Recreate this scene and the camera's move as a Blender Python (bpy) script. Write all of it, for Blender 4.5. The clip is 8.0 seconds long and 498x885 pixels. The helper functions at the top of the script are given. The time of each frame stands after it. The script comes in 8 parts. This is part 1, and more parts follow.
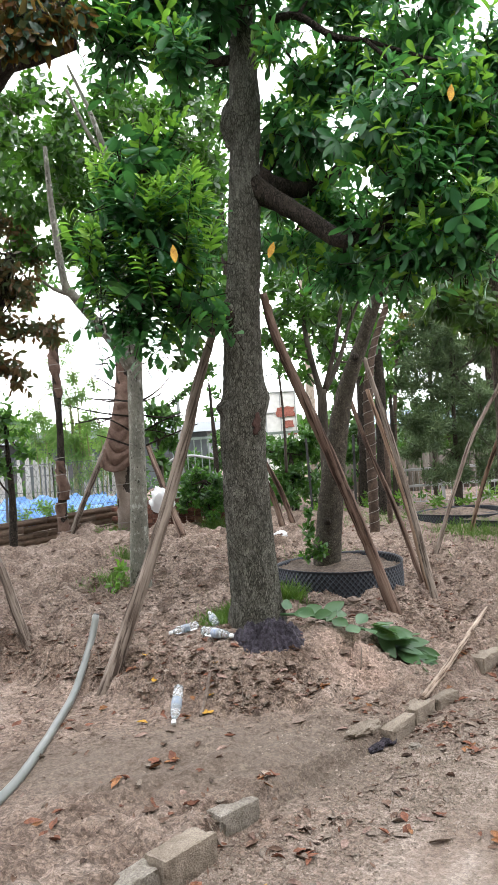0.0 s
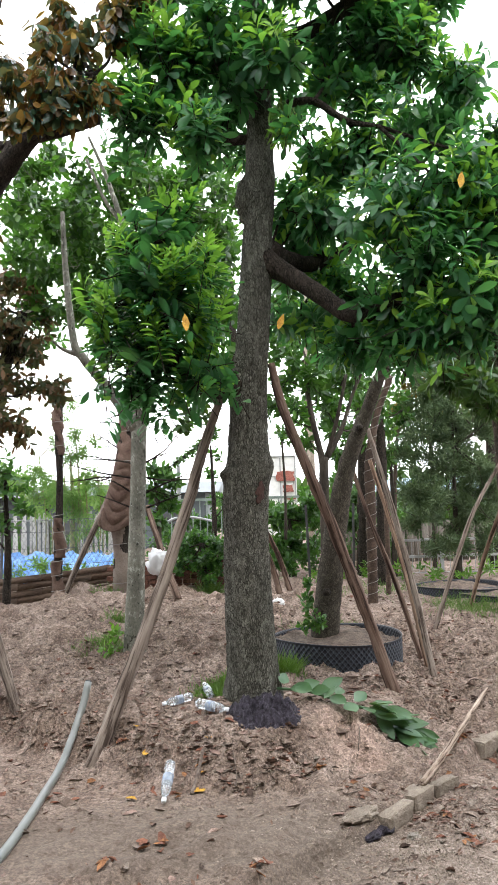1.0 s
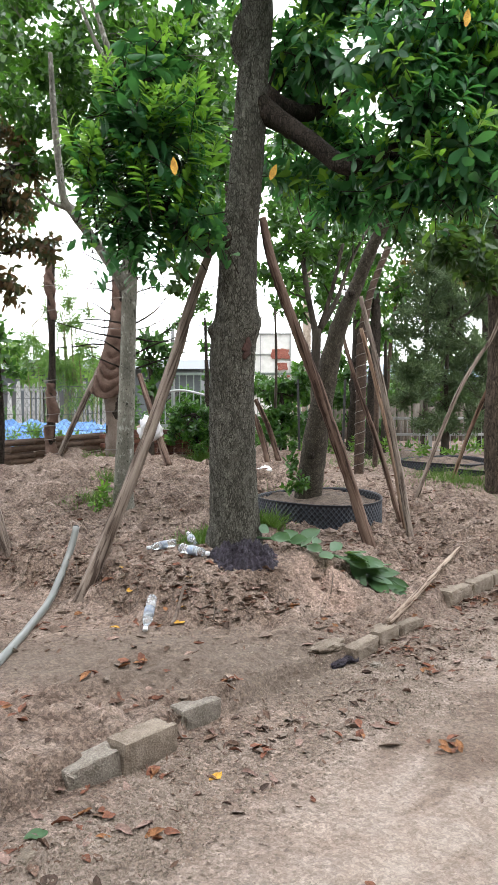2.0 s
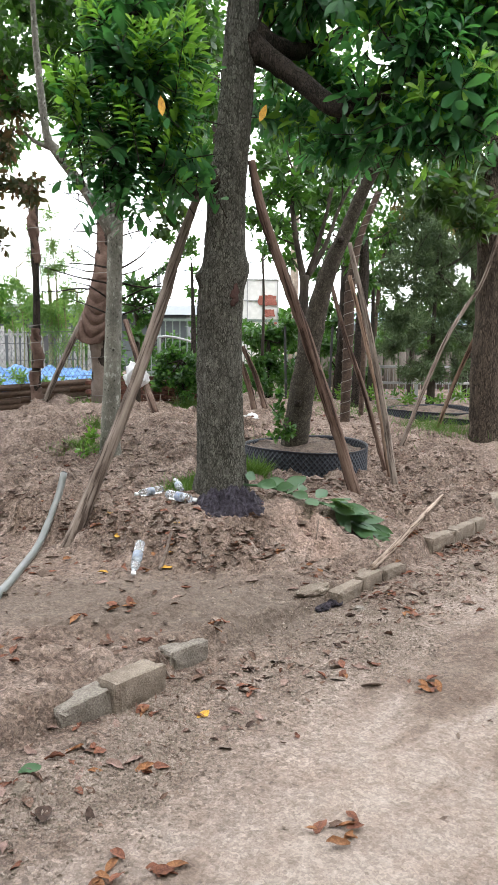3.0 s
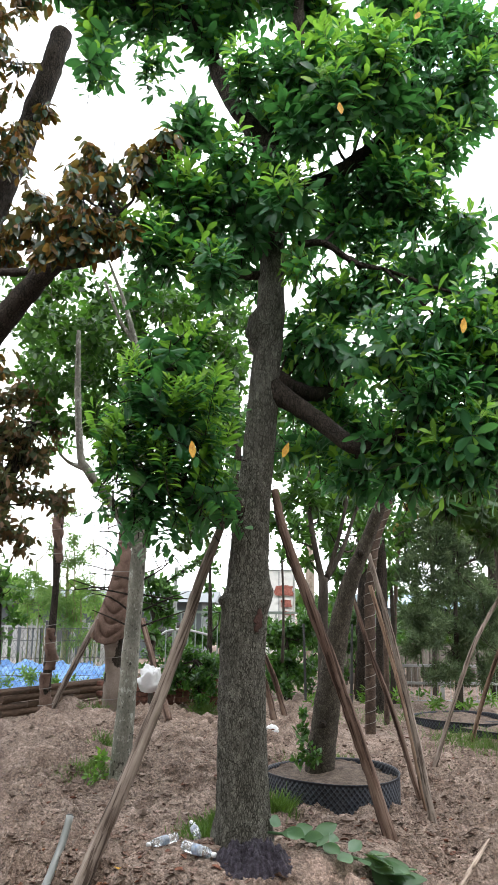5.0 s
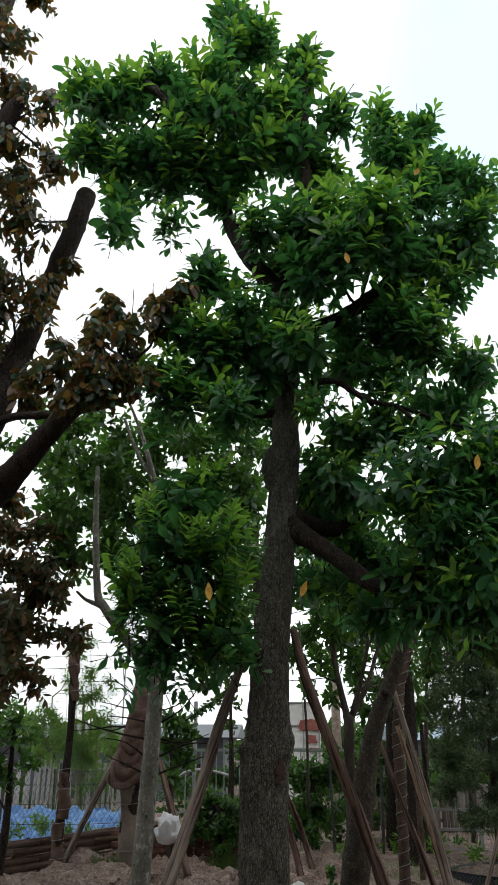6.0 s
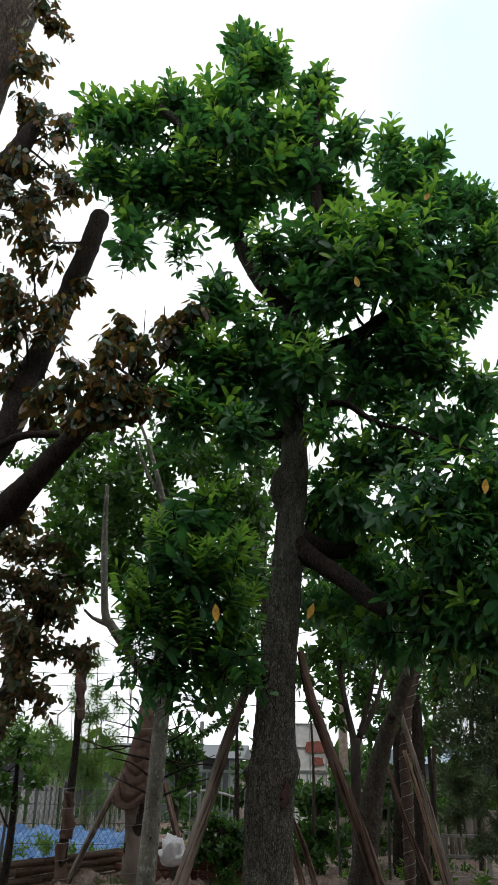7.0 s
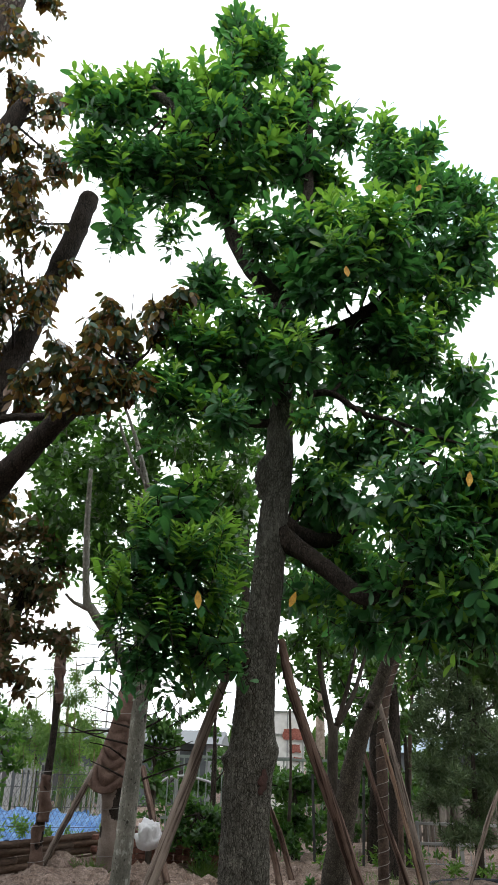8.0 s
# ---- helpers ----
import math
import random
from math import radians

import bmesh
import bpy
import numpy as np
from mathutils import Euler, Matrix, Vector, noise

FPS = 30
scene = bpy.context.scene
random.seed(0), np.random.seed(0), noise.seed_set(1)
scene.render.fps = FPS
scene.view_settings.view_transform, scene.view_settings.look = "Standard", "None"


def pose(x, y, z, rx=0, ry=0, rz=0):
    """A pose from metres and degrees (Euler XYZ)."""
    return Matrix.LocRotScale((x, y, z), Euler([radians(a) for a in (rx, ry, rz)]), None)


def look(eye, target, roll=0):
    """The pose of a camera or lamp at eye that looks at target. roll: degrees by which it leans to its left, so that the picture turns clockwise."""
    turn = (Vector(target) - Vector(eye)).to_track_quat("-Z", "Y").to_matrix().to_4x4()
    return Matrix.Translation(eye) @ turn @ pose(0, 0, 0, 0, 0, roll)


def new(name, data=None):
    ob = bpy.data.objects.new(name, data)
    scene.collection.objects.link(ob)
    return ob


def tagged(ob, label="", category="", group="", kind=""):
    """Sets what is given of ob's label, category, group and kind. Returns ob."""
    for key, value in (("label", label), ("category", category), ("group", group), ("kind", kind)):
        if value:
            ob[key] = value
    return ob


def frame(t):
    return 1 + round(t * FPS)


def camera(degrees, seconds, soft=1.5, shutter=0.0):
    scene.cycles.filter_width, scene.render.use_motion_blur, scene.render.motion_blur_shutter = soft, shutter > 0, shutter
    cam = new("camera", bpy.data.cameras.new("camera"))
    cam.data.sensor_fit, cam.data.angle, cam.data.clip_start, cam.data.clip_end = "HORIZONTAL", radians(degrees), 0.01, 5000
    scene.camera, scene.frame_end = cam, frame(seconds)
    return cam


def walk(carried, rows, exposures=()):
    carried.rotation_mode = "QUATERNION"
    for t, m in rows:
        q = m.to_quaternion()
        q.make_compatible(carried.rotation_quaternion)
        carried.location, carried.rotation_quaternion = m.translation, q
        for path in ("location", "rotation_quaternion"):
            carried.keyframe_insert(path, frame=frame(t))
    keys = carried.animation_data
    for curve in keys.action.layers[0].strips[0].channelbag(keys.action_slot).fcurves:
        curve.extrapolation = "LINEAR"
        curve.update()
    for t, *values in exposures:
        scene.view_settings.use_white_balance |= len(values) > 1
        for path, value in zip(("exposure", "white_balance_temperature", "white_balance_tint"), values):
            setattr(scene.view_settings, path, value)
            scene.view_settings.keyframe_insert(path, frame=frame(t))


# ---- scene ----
cam = camera(36.12, 8.0, soft=1.5)
PATH = [
    (0, 0, 0, 1.5, -0, -0.017, -4.001),
    (0.5, -0.017, -0.026, 1.54, -0.499, 1.036, -3.233),
    (1, -0.032, 0.004, 1.546, -0.354, 4.547, -1.807),
    (1.5, 0.003, -0.052, 1.349, 0.235, -0.003, -0.173),
    (2, 0.034, -0.043, 1.365, -0.428, -4.074, -0.041),
    (3.5, 0.003, -0.069, 1.374, -1.687, -8.526, 0.605),
    (4, -0.024, -0.07, 1.412, -0.998, -4.27, -0.111),
    (4.5, -0.025, -0.067, 1.549, -1.238, 5.081, 0.082),
    (5, -0.04, -0.045, 1.663, -0.315, 12.491, 0.657),
    (5.2, -0.036, -0.038, 1.704, -0.054, 14.465, 0.729),
    (6.3, -0.015, -0.109, 1.772, 1.692, 22.794, 0.194),
    (6.5, -0.019, -0.116, 1.777, 1.843, 22.975, 0.461),
    (7, -0.012, -0.12, 1.776, 2.088, 22.825, 1.047),
    (7.5, -0.021, -0.113, 1.782, 1.5, 22.211, 1.536),
    (8, -0.022, -0.109, 1.778, 0.787, 21.962, 1.898),
]  # seconds, eye, yaw, pitch, roll

def gaze(x, y, z, yaw, pitch, roll):
    a, b = radians(yaw), radians(pitch)
    ahead = Vector((-math.sin(a) * math.cos(b), math.cos(a) * math.cos(b), math.sin(b)))
    return look((x, y, z), Vector((x, y, z)) + ahead, roll)


EXPOSURES = [(0.0, 0.62), (2.0, 0.55), (3.5, 0.55), (4.0, 0.50), (4.5, 0.38), (5.2, 0.4), (5.8, -0.65), (6.3, -1.56), (6.6, -1.38), (7.0, -1.24), (7.5, -0.84), (8.0, -0.48)]
walk(cam, [(t, gaze(*row)) for t, *row in PATH], EXPOSURES)

# ---- world and sun: a bright overcast day, hazy cloud with a little blue ----
SUN_ELEVATION, SUN_TURN = radians(58), radians(150)
world = bpy.data.worlds.new("sky")
scene.world = world
world.use_nodes = True
wn, wl = world.node_tree.nodes, world.node_tree.links
wn.clear()
sky = wn.new("ShaderNodeTexSky")
sky.sky_type, sky.sun_disc = "NISHITA", False
sky.sun_elevation, sky.sun_rotation = SUN_ELEVATION, SUN_TURN
sky.dust_density = 2.0
sky_light = wn.new("ShaderNodeBackground")
sky_light.inputs["Strength"].default_value = 0.15
wl.new(sky.outputs[0], sky_light.inputs["Color"])
coords = wn.new("ShaderNodeTexCoord")
cloud = wn.new("ShaderNodeTexNoise")
cloud.inputs["Scale"].default_value, cloud.inputs["Detail"].default_value = 1.6, 5.0
wl.new(coords.outputs["Generated"], cloud.inputs["Vector"])
cover = wn.new("ShaderNodeMapRange")
cover.inputs["From Min"].default_value, cover.inputs["From Max"].default_value = 0.36, 0.52
cover.inputs["To Min"].default_value, cover.inputs["To Max"].default_value = 0.8, 1.0
wl.new(cloud.outputs["Fac"], cover.inputs["Value"])
cloud_light = wn.new("ShaderNodeBackground")
cloud_light.inputs["Color"].default_value = (0.94, 0.97, 1.0, 1)
cloud_light.inputs["Strength"].default_value = 3.2
thin = wn.new("ShaderNodeVectorMath")
thin.operation = "DOT_PRODUCT"
thin.inputs[1].default_value = (0.30, 0.665, 0.684)
wl.new(coords.outputs["Generated"], thin.inputs[0])
gap = wn.new("ShaderNodeMapRange")
gap.interpolation_type = "SMOOTHSTEP"
for k, v in (("From Min", 0.965), ("From Max", 0.995), ("To Min", 0.0), ("To Max", 0.8)):
    gap.inputs[k].default_value = v
wl.new(thin.outputs["Value"], gap.inputs["Value"])
haze_light = wn.new("ShaderNodeBackground")
haze_light.inputs["Color"].default_value = (0.60, 0.84, 1.0, 1)
haze_light.inputs["Strength"].default_value = 3.0
bright = wn.new("ShaderNodeMixShader")
wl.new(gap.outputs[0], bright.inputs[0])
wl.new(cloud_light.outputs[0], bright.inputs[1])
wl.new(haze_light.outputs[0], bright.inputs[2])
mixed = wn.new("ShaderNodeMixShader")
wl.new(cover.outputs[0], mixed.inputs[0])
wl.new(sky_light.outputs[0], mixed.inputs[1])
wl.new(bright.outputs[0], mixed.inputs[2])
world_out = wn.new("ShaderNodeOutputWorld")
wl.new(mixed.outputs[0], world_out.inputs[0])
sun = new("sun", bpy.data.lights.new("sun", "SUN"))
sun.data.energy, sun.data.angle, sun.data.color = 0.9, radians(14), (1.0, 0.95, 0.87)
sun.matrix_world = look((0, 0, 30), Vector((0, 0, 30)) - Vector((math.sin(SUN_TURN) * math.cos(SUN_ELEVATION), math.cos(SUN_TURN) * math.cos(SUN_ELEVATION), math.sin(SUN_ELEVATION))))


# ---- materials ----
def material(name, rough=0.9, spec=0.3):
    m = bpy.data.materials.new(name)
    m.use_nodes = True
    shader = m.node_tree.nodes["Principled BSDF"]
    shader.inputs["Roughness"].default_value = rough
    shader.inputs["Specular IOR Level"].default_value = spec
    return m, m.node_tree.nodes, m.node_tree.links, shader


def ramp(nodes, stops):
    r = nodes.new("ShaderNodeValToRGB")
    els = r.color_ramp.elements
    while len(els) < len(stops):
        els.new(0.5)
    for e, (at, c) in zip(els, stops):
        e.position, e.color = at, (*c, 1)
    return r


def noise_tex(nodes, links, vec, scale, detail=4.0, rough=0.55):
    n = nodes.new("ShaderNodeTexNoise")
    n.inputs["Scale"].default_value, n.inputs["Detail"].default_value = scale, detail
    n.inputs["Roughness"].default_value = rough
    if vec is not None:
        links.new(vec, n.inputs["Vector"])
    return n


def stretched(nodes, links, stretch):
    tc = nodes.new("ShaderNodeTexCoord")
    mp = nodes.new("ShaderNodeMapping")
    mp.inputs["Scale"].default_value = stretch
    links.new(tc.outputs["Object"], mp.inputs["Vector"])
    return mp.outputs[0]


def add_bump(nodes, links, shader, height, strength, distance=0.01):
    b = nodes.new("ShaderNodeBump")
    b.inputs["Strength"].default_value, b.inputs["Distance"].default_value = strength, distance
    links.new(height, b.inputs["Height"])
    links.new(b.outputs[0], shader.inputs["Normal"])


def mix_colour(nodes, links, fac, a, b, mode="MIX"):
    x = nodes.new("ShaderNodeMix")
    x.data_type, x.blend_type = "RGBA", mode
    for sock, v in ((x.inputs[0], fac), (x.inputs[6], a), (x.inputs[7], b)):
        if isinstance(v, (int, float)):
            sock.default_value = v
        elif isinstance(v, tuple):
            sock.default_value = (*v, 1)
        else:
            links.new(v, sock)
    return x.outputs[2]


def grainy(name, dark, light, scale=8.0, fine=60.0, rough=0.9, bump=0.4, stretch=(1, 1, 1), spec=0.25, distance=0.01, vary=0.0):
    """A rough natural surface: patches at one scale, grain at another, and relief."""
    m, nodes, links, shader = material(name, rough, spec)
    vec = stretched(nodes, links, stretch)
    big = noise_tex(nodes, links, vec, scale, 5)
    small = noise_tex(nodes, links, vec, fine, 4, 0.65)
    r1 = ramp(nodes, [(0.3, dark), (0.7, light)])
    links.new(big.outputs["Fac"], r1.inputs[0])
    r2 = ramp(nodes, [(0.3, (0.55, 0.55, 0.55)), (0.7, (1.25, 1.25, 1.25))])
    links.new(small.outputs["Fac"], r2.inputs[0])
    col = mix_colour(nodes, links, 1.0, r1.outputs[0], r2.outputs[0], "MULTIPLY")
    if vary:
        info = nodes.new("ShaderNodeObjectInfo")
        mr = nodes.new("ShaderNodeMapRange")
        mr.inputs["To Min"].default_value, mr.inputs["To Max"].default_value = 1 - vary, 1 + vary
        links.new(info.outputs["Random"], mr.inputs["Value"])
        col = mix_colour(nodes, links, 1.0, col, mr.outputs[0], "MULTIPLY")
    links.new(col, shader.inputs["Base Color"])
    add_bump(nodes, links, shader, small.outputs["Fac"], bump, distance)
    return m


def bark(name, crack, plate, crust, cells=26.0, stretch=(1, 1, 0.42), depth=0.9):
    """Bark: small uneven plates, each a shade of its own, between dark broken cracks."""
    m, nodes, links, shader = material(name, 0.95, 0.2)
    vec = stretched(nodes, links, stretch)
    warp = noise_tex(nodes, links, vec, cells * 0.45, 4, 0.6)
    moved = nodes.new("ShaderNodeVectorMath")
    moved.operation = "MULTIPLY_ADD"
    links.new(warp.outputs["Color"], moved.inputs[0])
    moved.inputs[1].default_value = (0.75 / cells,) * 3
    links.new(vec, moved.inputs[2])

    def plates(scale, width):
        v = nodes.new("ShaderNodeTexVoronoi")
        v.feature = "DISTANCE_TO_EDGE"
        v.inputs["Scale"].default_value = scale
        links.new(moved.outputs[0], v.inputs["Vector"])
        gaps = noise_tex(nodes, links, vec, scale * 0.35, 3)
        wide = nodes.new("ShaderNodeMapRange")
        for k, x in (("From Min", 0.36), ("From Max", 0.66), ("To Min", 0.12 * width), ("To Max", 2.4 * width)):
            wide.inputs[k].default_value = x
        links.new(gaps.outputs["Fac"], wide.inputs["Value"])
        part_of = nodes.new("ShaderNodeMath")
        part_of.operation = "DIVIDE"
        part_of.use_clamp = True
        links.new(v.outputs["Distance"], part_of.inputs[0])
        links.new(wide.outputs[0], part_of.inputs[1])
        return part_of.outputs[0]
    wide, thin = plates(cells, 0.10), plates(cells * 2.2, 0.14)
    tint = nodes.new("ShaderNodeTexVoronoi")
    tint.inputs["Scale"].default_value = cells
    links.new(moved.outputs[0], tint.inputs["Vector"])
    one = nodes.new("ShaderNodeSeparateColor")
    links.new(tint.outputs["Color"], one.inputs[0])
    fine = noise_tex(nodes, links, vec, 130, 6, 0.75)
    patch = noise_tex(nodes, links, vec, 6, 6, 0.65)
    blend = nodes.new("ShaderNodeMath")
    blend.operation = "MULTIPLY_ADD"
    links.new(one.outputs[0], blend.inputs[0])
    blend.inputs[1].default_value = 0.35
    links.new(patch.outputs["Fac"], blend.inputs[2])
    r = ramp(nodes, [(0.42, plate), (0.88, crust)])
    links.new(blend.outputs[0], r.inputs[0])
    grain = ramp(nodes, [(0.3, (0.5, 0.5, 0.5)), (0.72, (1.45, 1.45, 1.45))])
    links.new(fine.outputs["Fac"], grain.inputs[0])
    body = mix_colour(nodes, links, 1.0, r.outputs[0], grain.outputs[0], "MULTIPLY")
    soft = mix_colour(nodes, links, thin, tuple((a + 1.2 * b) / 2.2 for a, b in zip(crack, plate)), body)
    col = mix_colour(nodes, links, wide, crack, soft)
    links.new(col, shader.inputs["Base Color"])
    low = nodes.new("ShaderNodeMath")
    low.operation = "MULTIPLY_ADD"
    links.new(thin, low.inputs[0])
    low.inputs[1].default_value = 0.4
    links.new(wide, low.inputs[2])
    add = nodes.new("ShaderNodeMath")
    add.operation = "MULTIPLY_ADD"
    links.new(fine.outputs["Fac"], add.inputs[0])
    add.inputs[1].default_value = 0.6
    links.new(low.outputs[0], add.inputs[2])
    add_bump(nodes, links, shader, add.outputs[0], depth, 0.010)
    return m


def streaky(name, dark, mid, light, scale=45.0, vary=0.0):
    """Weathered wood: grain and open cracks that run along the pole."""
    m, nodes, links, shader = material(name, 0.9, 0.2)
    vec = stretched(nodes, links, (1, 1, 0.035))
    n = noise_tex(nodes, links, vec, scale, 5, 0.62)
    r = ramp(nodes, [(0.40, dark), (0.48, mid), (0.68, light)])
    links.new(n.outputs["Fac"], r.inputs[0])
    even = stretched(nodes, links, (1, 1, 0.4))
    patch = noise_tex(nodes, links, even, 7, 5, 0.6)
    tone = ramp(nodes, [(0.3, (0.62, 0.58, 0.56)), (0.7, (1.2, 1.2, 1.2))])
    links.new(patch.outputs["Fac"], tone.inputs[0])
    col = mix_colour(nodes, links, 1.0, r.outputs[0], tone.outputs[0], "MULTIPLY")
    if vary:
        info = nodes.new("ShaderNodeObjectInfo")
        mr = nodes.new("ShaderNodeMapRange")
        mr.inputs["To Min"].default_value, mr.inputs["To Max"].default_value = 1 - vary, 1 + vary
        links.new(info.outputs["Random"], mr.inputs["Value"])
        col = mix_colour(nodes, links, 1.0, col, mr.outputs[0], "MULTIPLY")
    links.new(col, shader.inputs["Base Color"])
    add_bump(nodes, links, shader, n.outputs["Fac"], 0.9, 0.012)
    return m


def speckled(name, dark, light, spot, pale):
    """Smooth bark with dark knots and pale flecks."""
    m, nodes, links, shader = material(name, 0.9, 0.2)
    vec = stretched(nodes, links, (1, 1, 0.7))
    big = noise_tex(nodes, links, vec, 6, 6, 0.65)
    r = ramp(nodes, [(0.32, dark), (0.68, light)])
    links.new(big.outputs["Fac"], r.inputs[0])
    fine = noise_tex(nodes, links, vec, 80, 5, 0.7)
    grain = ramp(nodes, [(0.3, (0.6, 0.6, 0.6)), (0.7, (1.3, 1.3, 1.3))])
    links.new(fine.outputs["Fac"], grain.inputs[0])
    col = mix_colour(nodes, links, 1.0, r.outputs[0], grain.outputs[0], "MULTIPLY")
    for scale, lo, tint in ((26, 0.58, pale), (13, 0.63, spot), (45, 0.62, spot)):
        n = noise_tex(nodes, links, vec, scale, 3, 0.6)
        k = ramp(nodes, [(lo, (0, 0, 0)), (lo + 0.05, (1, 1, 1))])
        links.new(n.outputs["Fac"], k.inputs[0])
        col = mix_colour(nodes, links, k.outputs[0], col, tint)
    links.new(col, shader.inputs["Base Color"])
    add_bump(nodes, links, shader, fine.outputs["Fac"], 0.4, 0.01)
    return m


def leafy(name, stops, through_light=0.35, rough=0.42, glow=(0.30, 0.55, 0.05)):
    """Leaves: colour by leaf, a waxy face, and light that shines through."""
    m, nodes, links, shader = material(name, rough, 0.4)
    geo = nodes.new("ShaderNodeNewGeometry")
    r = ramp(nodes, stops)
    links.new(geo.outputs["Random Per Island"], r.inputs[0])
    tc = nodes.new("ShaderNodeTexCoord")
    patch = noise_tex(nodes, links, tc.outputs["Object"], 2.2, 3)
    shade = ramp(nodes, [(0.3, (0.7, 0.75, 0.7)), (0.7, (1.3, 1.25, 1.1))])
    links.new(patch.outputs["Fac"], shade.inputs[0])
    col = mix_colour(nodes, links, 1.0, r.outputs[0], shade.outputs[0], "MULTIPLY")
    links.new(col, shader.inputs["Base Color"])
    tr = nodes.new("ShaderNodeBsdfTranslucent")
    lit = mix_colour(nodes, links, 0.55, col, glow)
    links.new(lit, tr.inputs["Color"])
    both = nodes.new("ShaderNodeMixShader")
    both.inputs[0].default_value = through_light
    links.new(shader.outputs[0], both.inputs[1])
    links.new(tr.outputs[0], both.inputs[2])
    links.new(both.outputs[0], nodes["Material Output"].inputs["Surface"])
    return m


def plain(name, colour, rough=0.5, metal=0.0, spec=0.5):
    m, nodes, links, shader = material(name, rough, spec)
    tc = nodes.new("ShaderNodeTexCoord")
    n = noise_tex(nodes, links, tc.outputs["Object"], 9, 5)
    r = ramp(nodes, [(0.3, tuple(c * 0.8 for c in colour)), (0.7, colour)])
    links.new(n.outputs["Fac"], r.inputs[0])
    links.new(r.outputs[0], shader.inputs["Base Color"])
    shader.inputs["Metallic"].default_value = metal
    return m


def soil_material():
    """Bare earth: a pale trodden track, brown bed soil, a darker damp patch and crumbs."""
    m, nodes, links, shader = material("soil", 0.96, 0.15)
    tc = nodes.new("ShaderNodeTexCoord")
    pos = tc.outputs["Object"]
    sep = nodes.new("ShaderNodeSeparateXYZ")
    links.new(pos, sep.inputs[0])

    def math_node(op, a, b=None, c=None):
        n = nodes.new("ShaderNodeMath")
        n.operation = op
        for sock, v in zip(n.inputs, (a, b, c)):
            if v is None:
                continue
            if isinstance(v, (int, float)):
                sock.default_value = v
            else:
                links.new(v, sock)
        return n.outputs[0]
    wob = noise_tex(nodes, links, pos, 1.3, 5, 0.6)
    side = math_node("ADD", math_node("MULTIPLY", sep.outputs[0], -0.754), math_node("MULTIPLY", math_node("SUBTRACT", sep.outputs[1], 2.98), 0.657))
    side = math_node("MULTIPLY_ADD", wob.outputs["Fac"], 1.1, side)
    track = nodes.new("ShaderNodeMapRange")
    track.interpolation_type = "SMOOTHSTEP"
    for k, v in (("From Min", -0.45), ("From Max", 0.55), ("To Min", 1.0), ("To Max", 0.0)):
        track.inputs[k].default_value = v
    links.new(side, track.inputs["Value"])
    mid = noise_tex(nodes, links, pos, 5.0, 6, 0.65)
    fine = noise_tex(nodes, links, pos, 38.0, 6, 0.7)
    crumbs = nodes.new("ShaderNodeTexVoronoi")
    crumbs.inputs["Scale"].default_value = 62.0
    links.new(pos, crumbs.inputs["Vector"])
    bed = ramp(nodes, [(0.30, (0.137, 0.099, 0.081)), (0.46, (0.217, 0.165, 0.140)), (0.56, (0.261, 0.204, 0.176)), (0.72, (0.307, 0.246, 0.217))])
    links.new(mid.outputs["Fac"], bed.inputs[0])
    road = ramp(nodes, [(0.30, (0.246, 0.193, 0.164)), (0.46, (0.284, 0.230, 0.201)), (0.54, (0.307, 0.254, 0.225)), (0.70, (0.330, 0.280, 0.251))])
    links.new(mid.outputs["Fac"], road.inputs[0])
    col = mix_colour(nodes, links, track.outputs[0], bed.outputs[0], road.outputs[0])
    # broad darker and lighter reaches of the bed
    reach = ramp(nodes, [(0.36, (0.76, 0.71, 0.68)), (0.5, (1.0, 1.0, 1.0)), (0.62, (1.14, 1.12, 1.10))])
    links.new(noise_tex(nodes, links, pos, 2.6, 6, 0.68).outputs["Fac"], reach.inputs[0])
    col = mix_colour(nodes, links, math_node("MULTIPLY_ADD", track.outputs[0], -0.75, 0.9), col, reach.outputs[0], "MULTIPLY")
    # the damp hollow in front of the mound
    dx = math_node("DIVIDE", math_node("ADD", sep.outputs[0], 0.30), 1.25)
    dy = math_node("DIVIDE", math_node("SUBTRACT", sep.outputs[1], 3.52), 0.50)
    rad = math_node("ADD", math_node("MULTIPLY", dx, dx), math_node("MULTIPLY", dy, dy))
    rad = math_node("MULTIPLY_ADD", wob.outputs["Fac"], 0.9, rad)
    damp = nodes.new("ShaderNodeMapRange")
    for k, v in (("From Min", 0.75), ("From Max", 1.6), ("To Min", 0.95), ("To Max", 0.0)):
        damp.inputs[k].default_value = v
    links.new(rad, damp.inputs["Value"])
    col = mix_colour(nodes, links, damp.outputs[0], col, (0.150, 0.119, 0.100))
    # the bare reddish shoulder of the mound
    dx = math_node("DIVIDE", math_node("SUBTRACT", sep.outputs[0], 0.54), 0.23)
    dy = math_node("DIVIDE", math_node("SUBTRACT", sep.outputs[1], 4.38), 0.21)
    rad = math_node("ADD", math_node("MULTIPLY", dx, dx), math_node("MULTIPLY", dy, dy))
    rad = math_node("MULTIPLY_ADD", mid.outputs["Fac"], 1.2, rad)
    bare = nodes.new("ShaderNodeMapRange")
    for k, v in (("From Min", 0.7), ("From Max", 1.8), ("To Min", 0.9), ("To Max", 0.0)):
        bare.inputs[k].default_value = v
    links.new(rad, bare.inputs["Value"])
    col = mix_colour(nodes, links, bare.outputs[0], col, (0.365, 0.268, 0.228))
    # the grain's dark end paints specks and the small shadows between crumbs
    grain = ramp(nodes, [(0.30, (0.55, 0.52, 0.50)), (0.46, (0.96, 0.96, 0.96)), (0.70, (1.22, 1.21, 1.20))])
    links.new(fine.outputs["Fac"], grain.inputs[0])
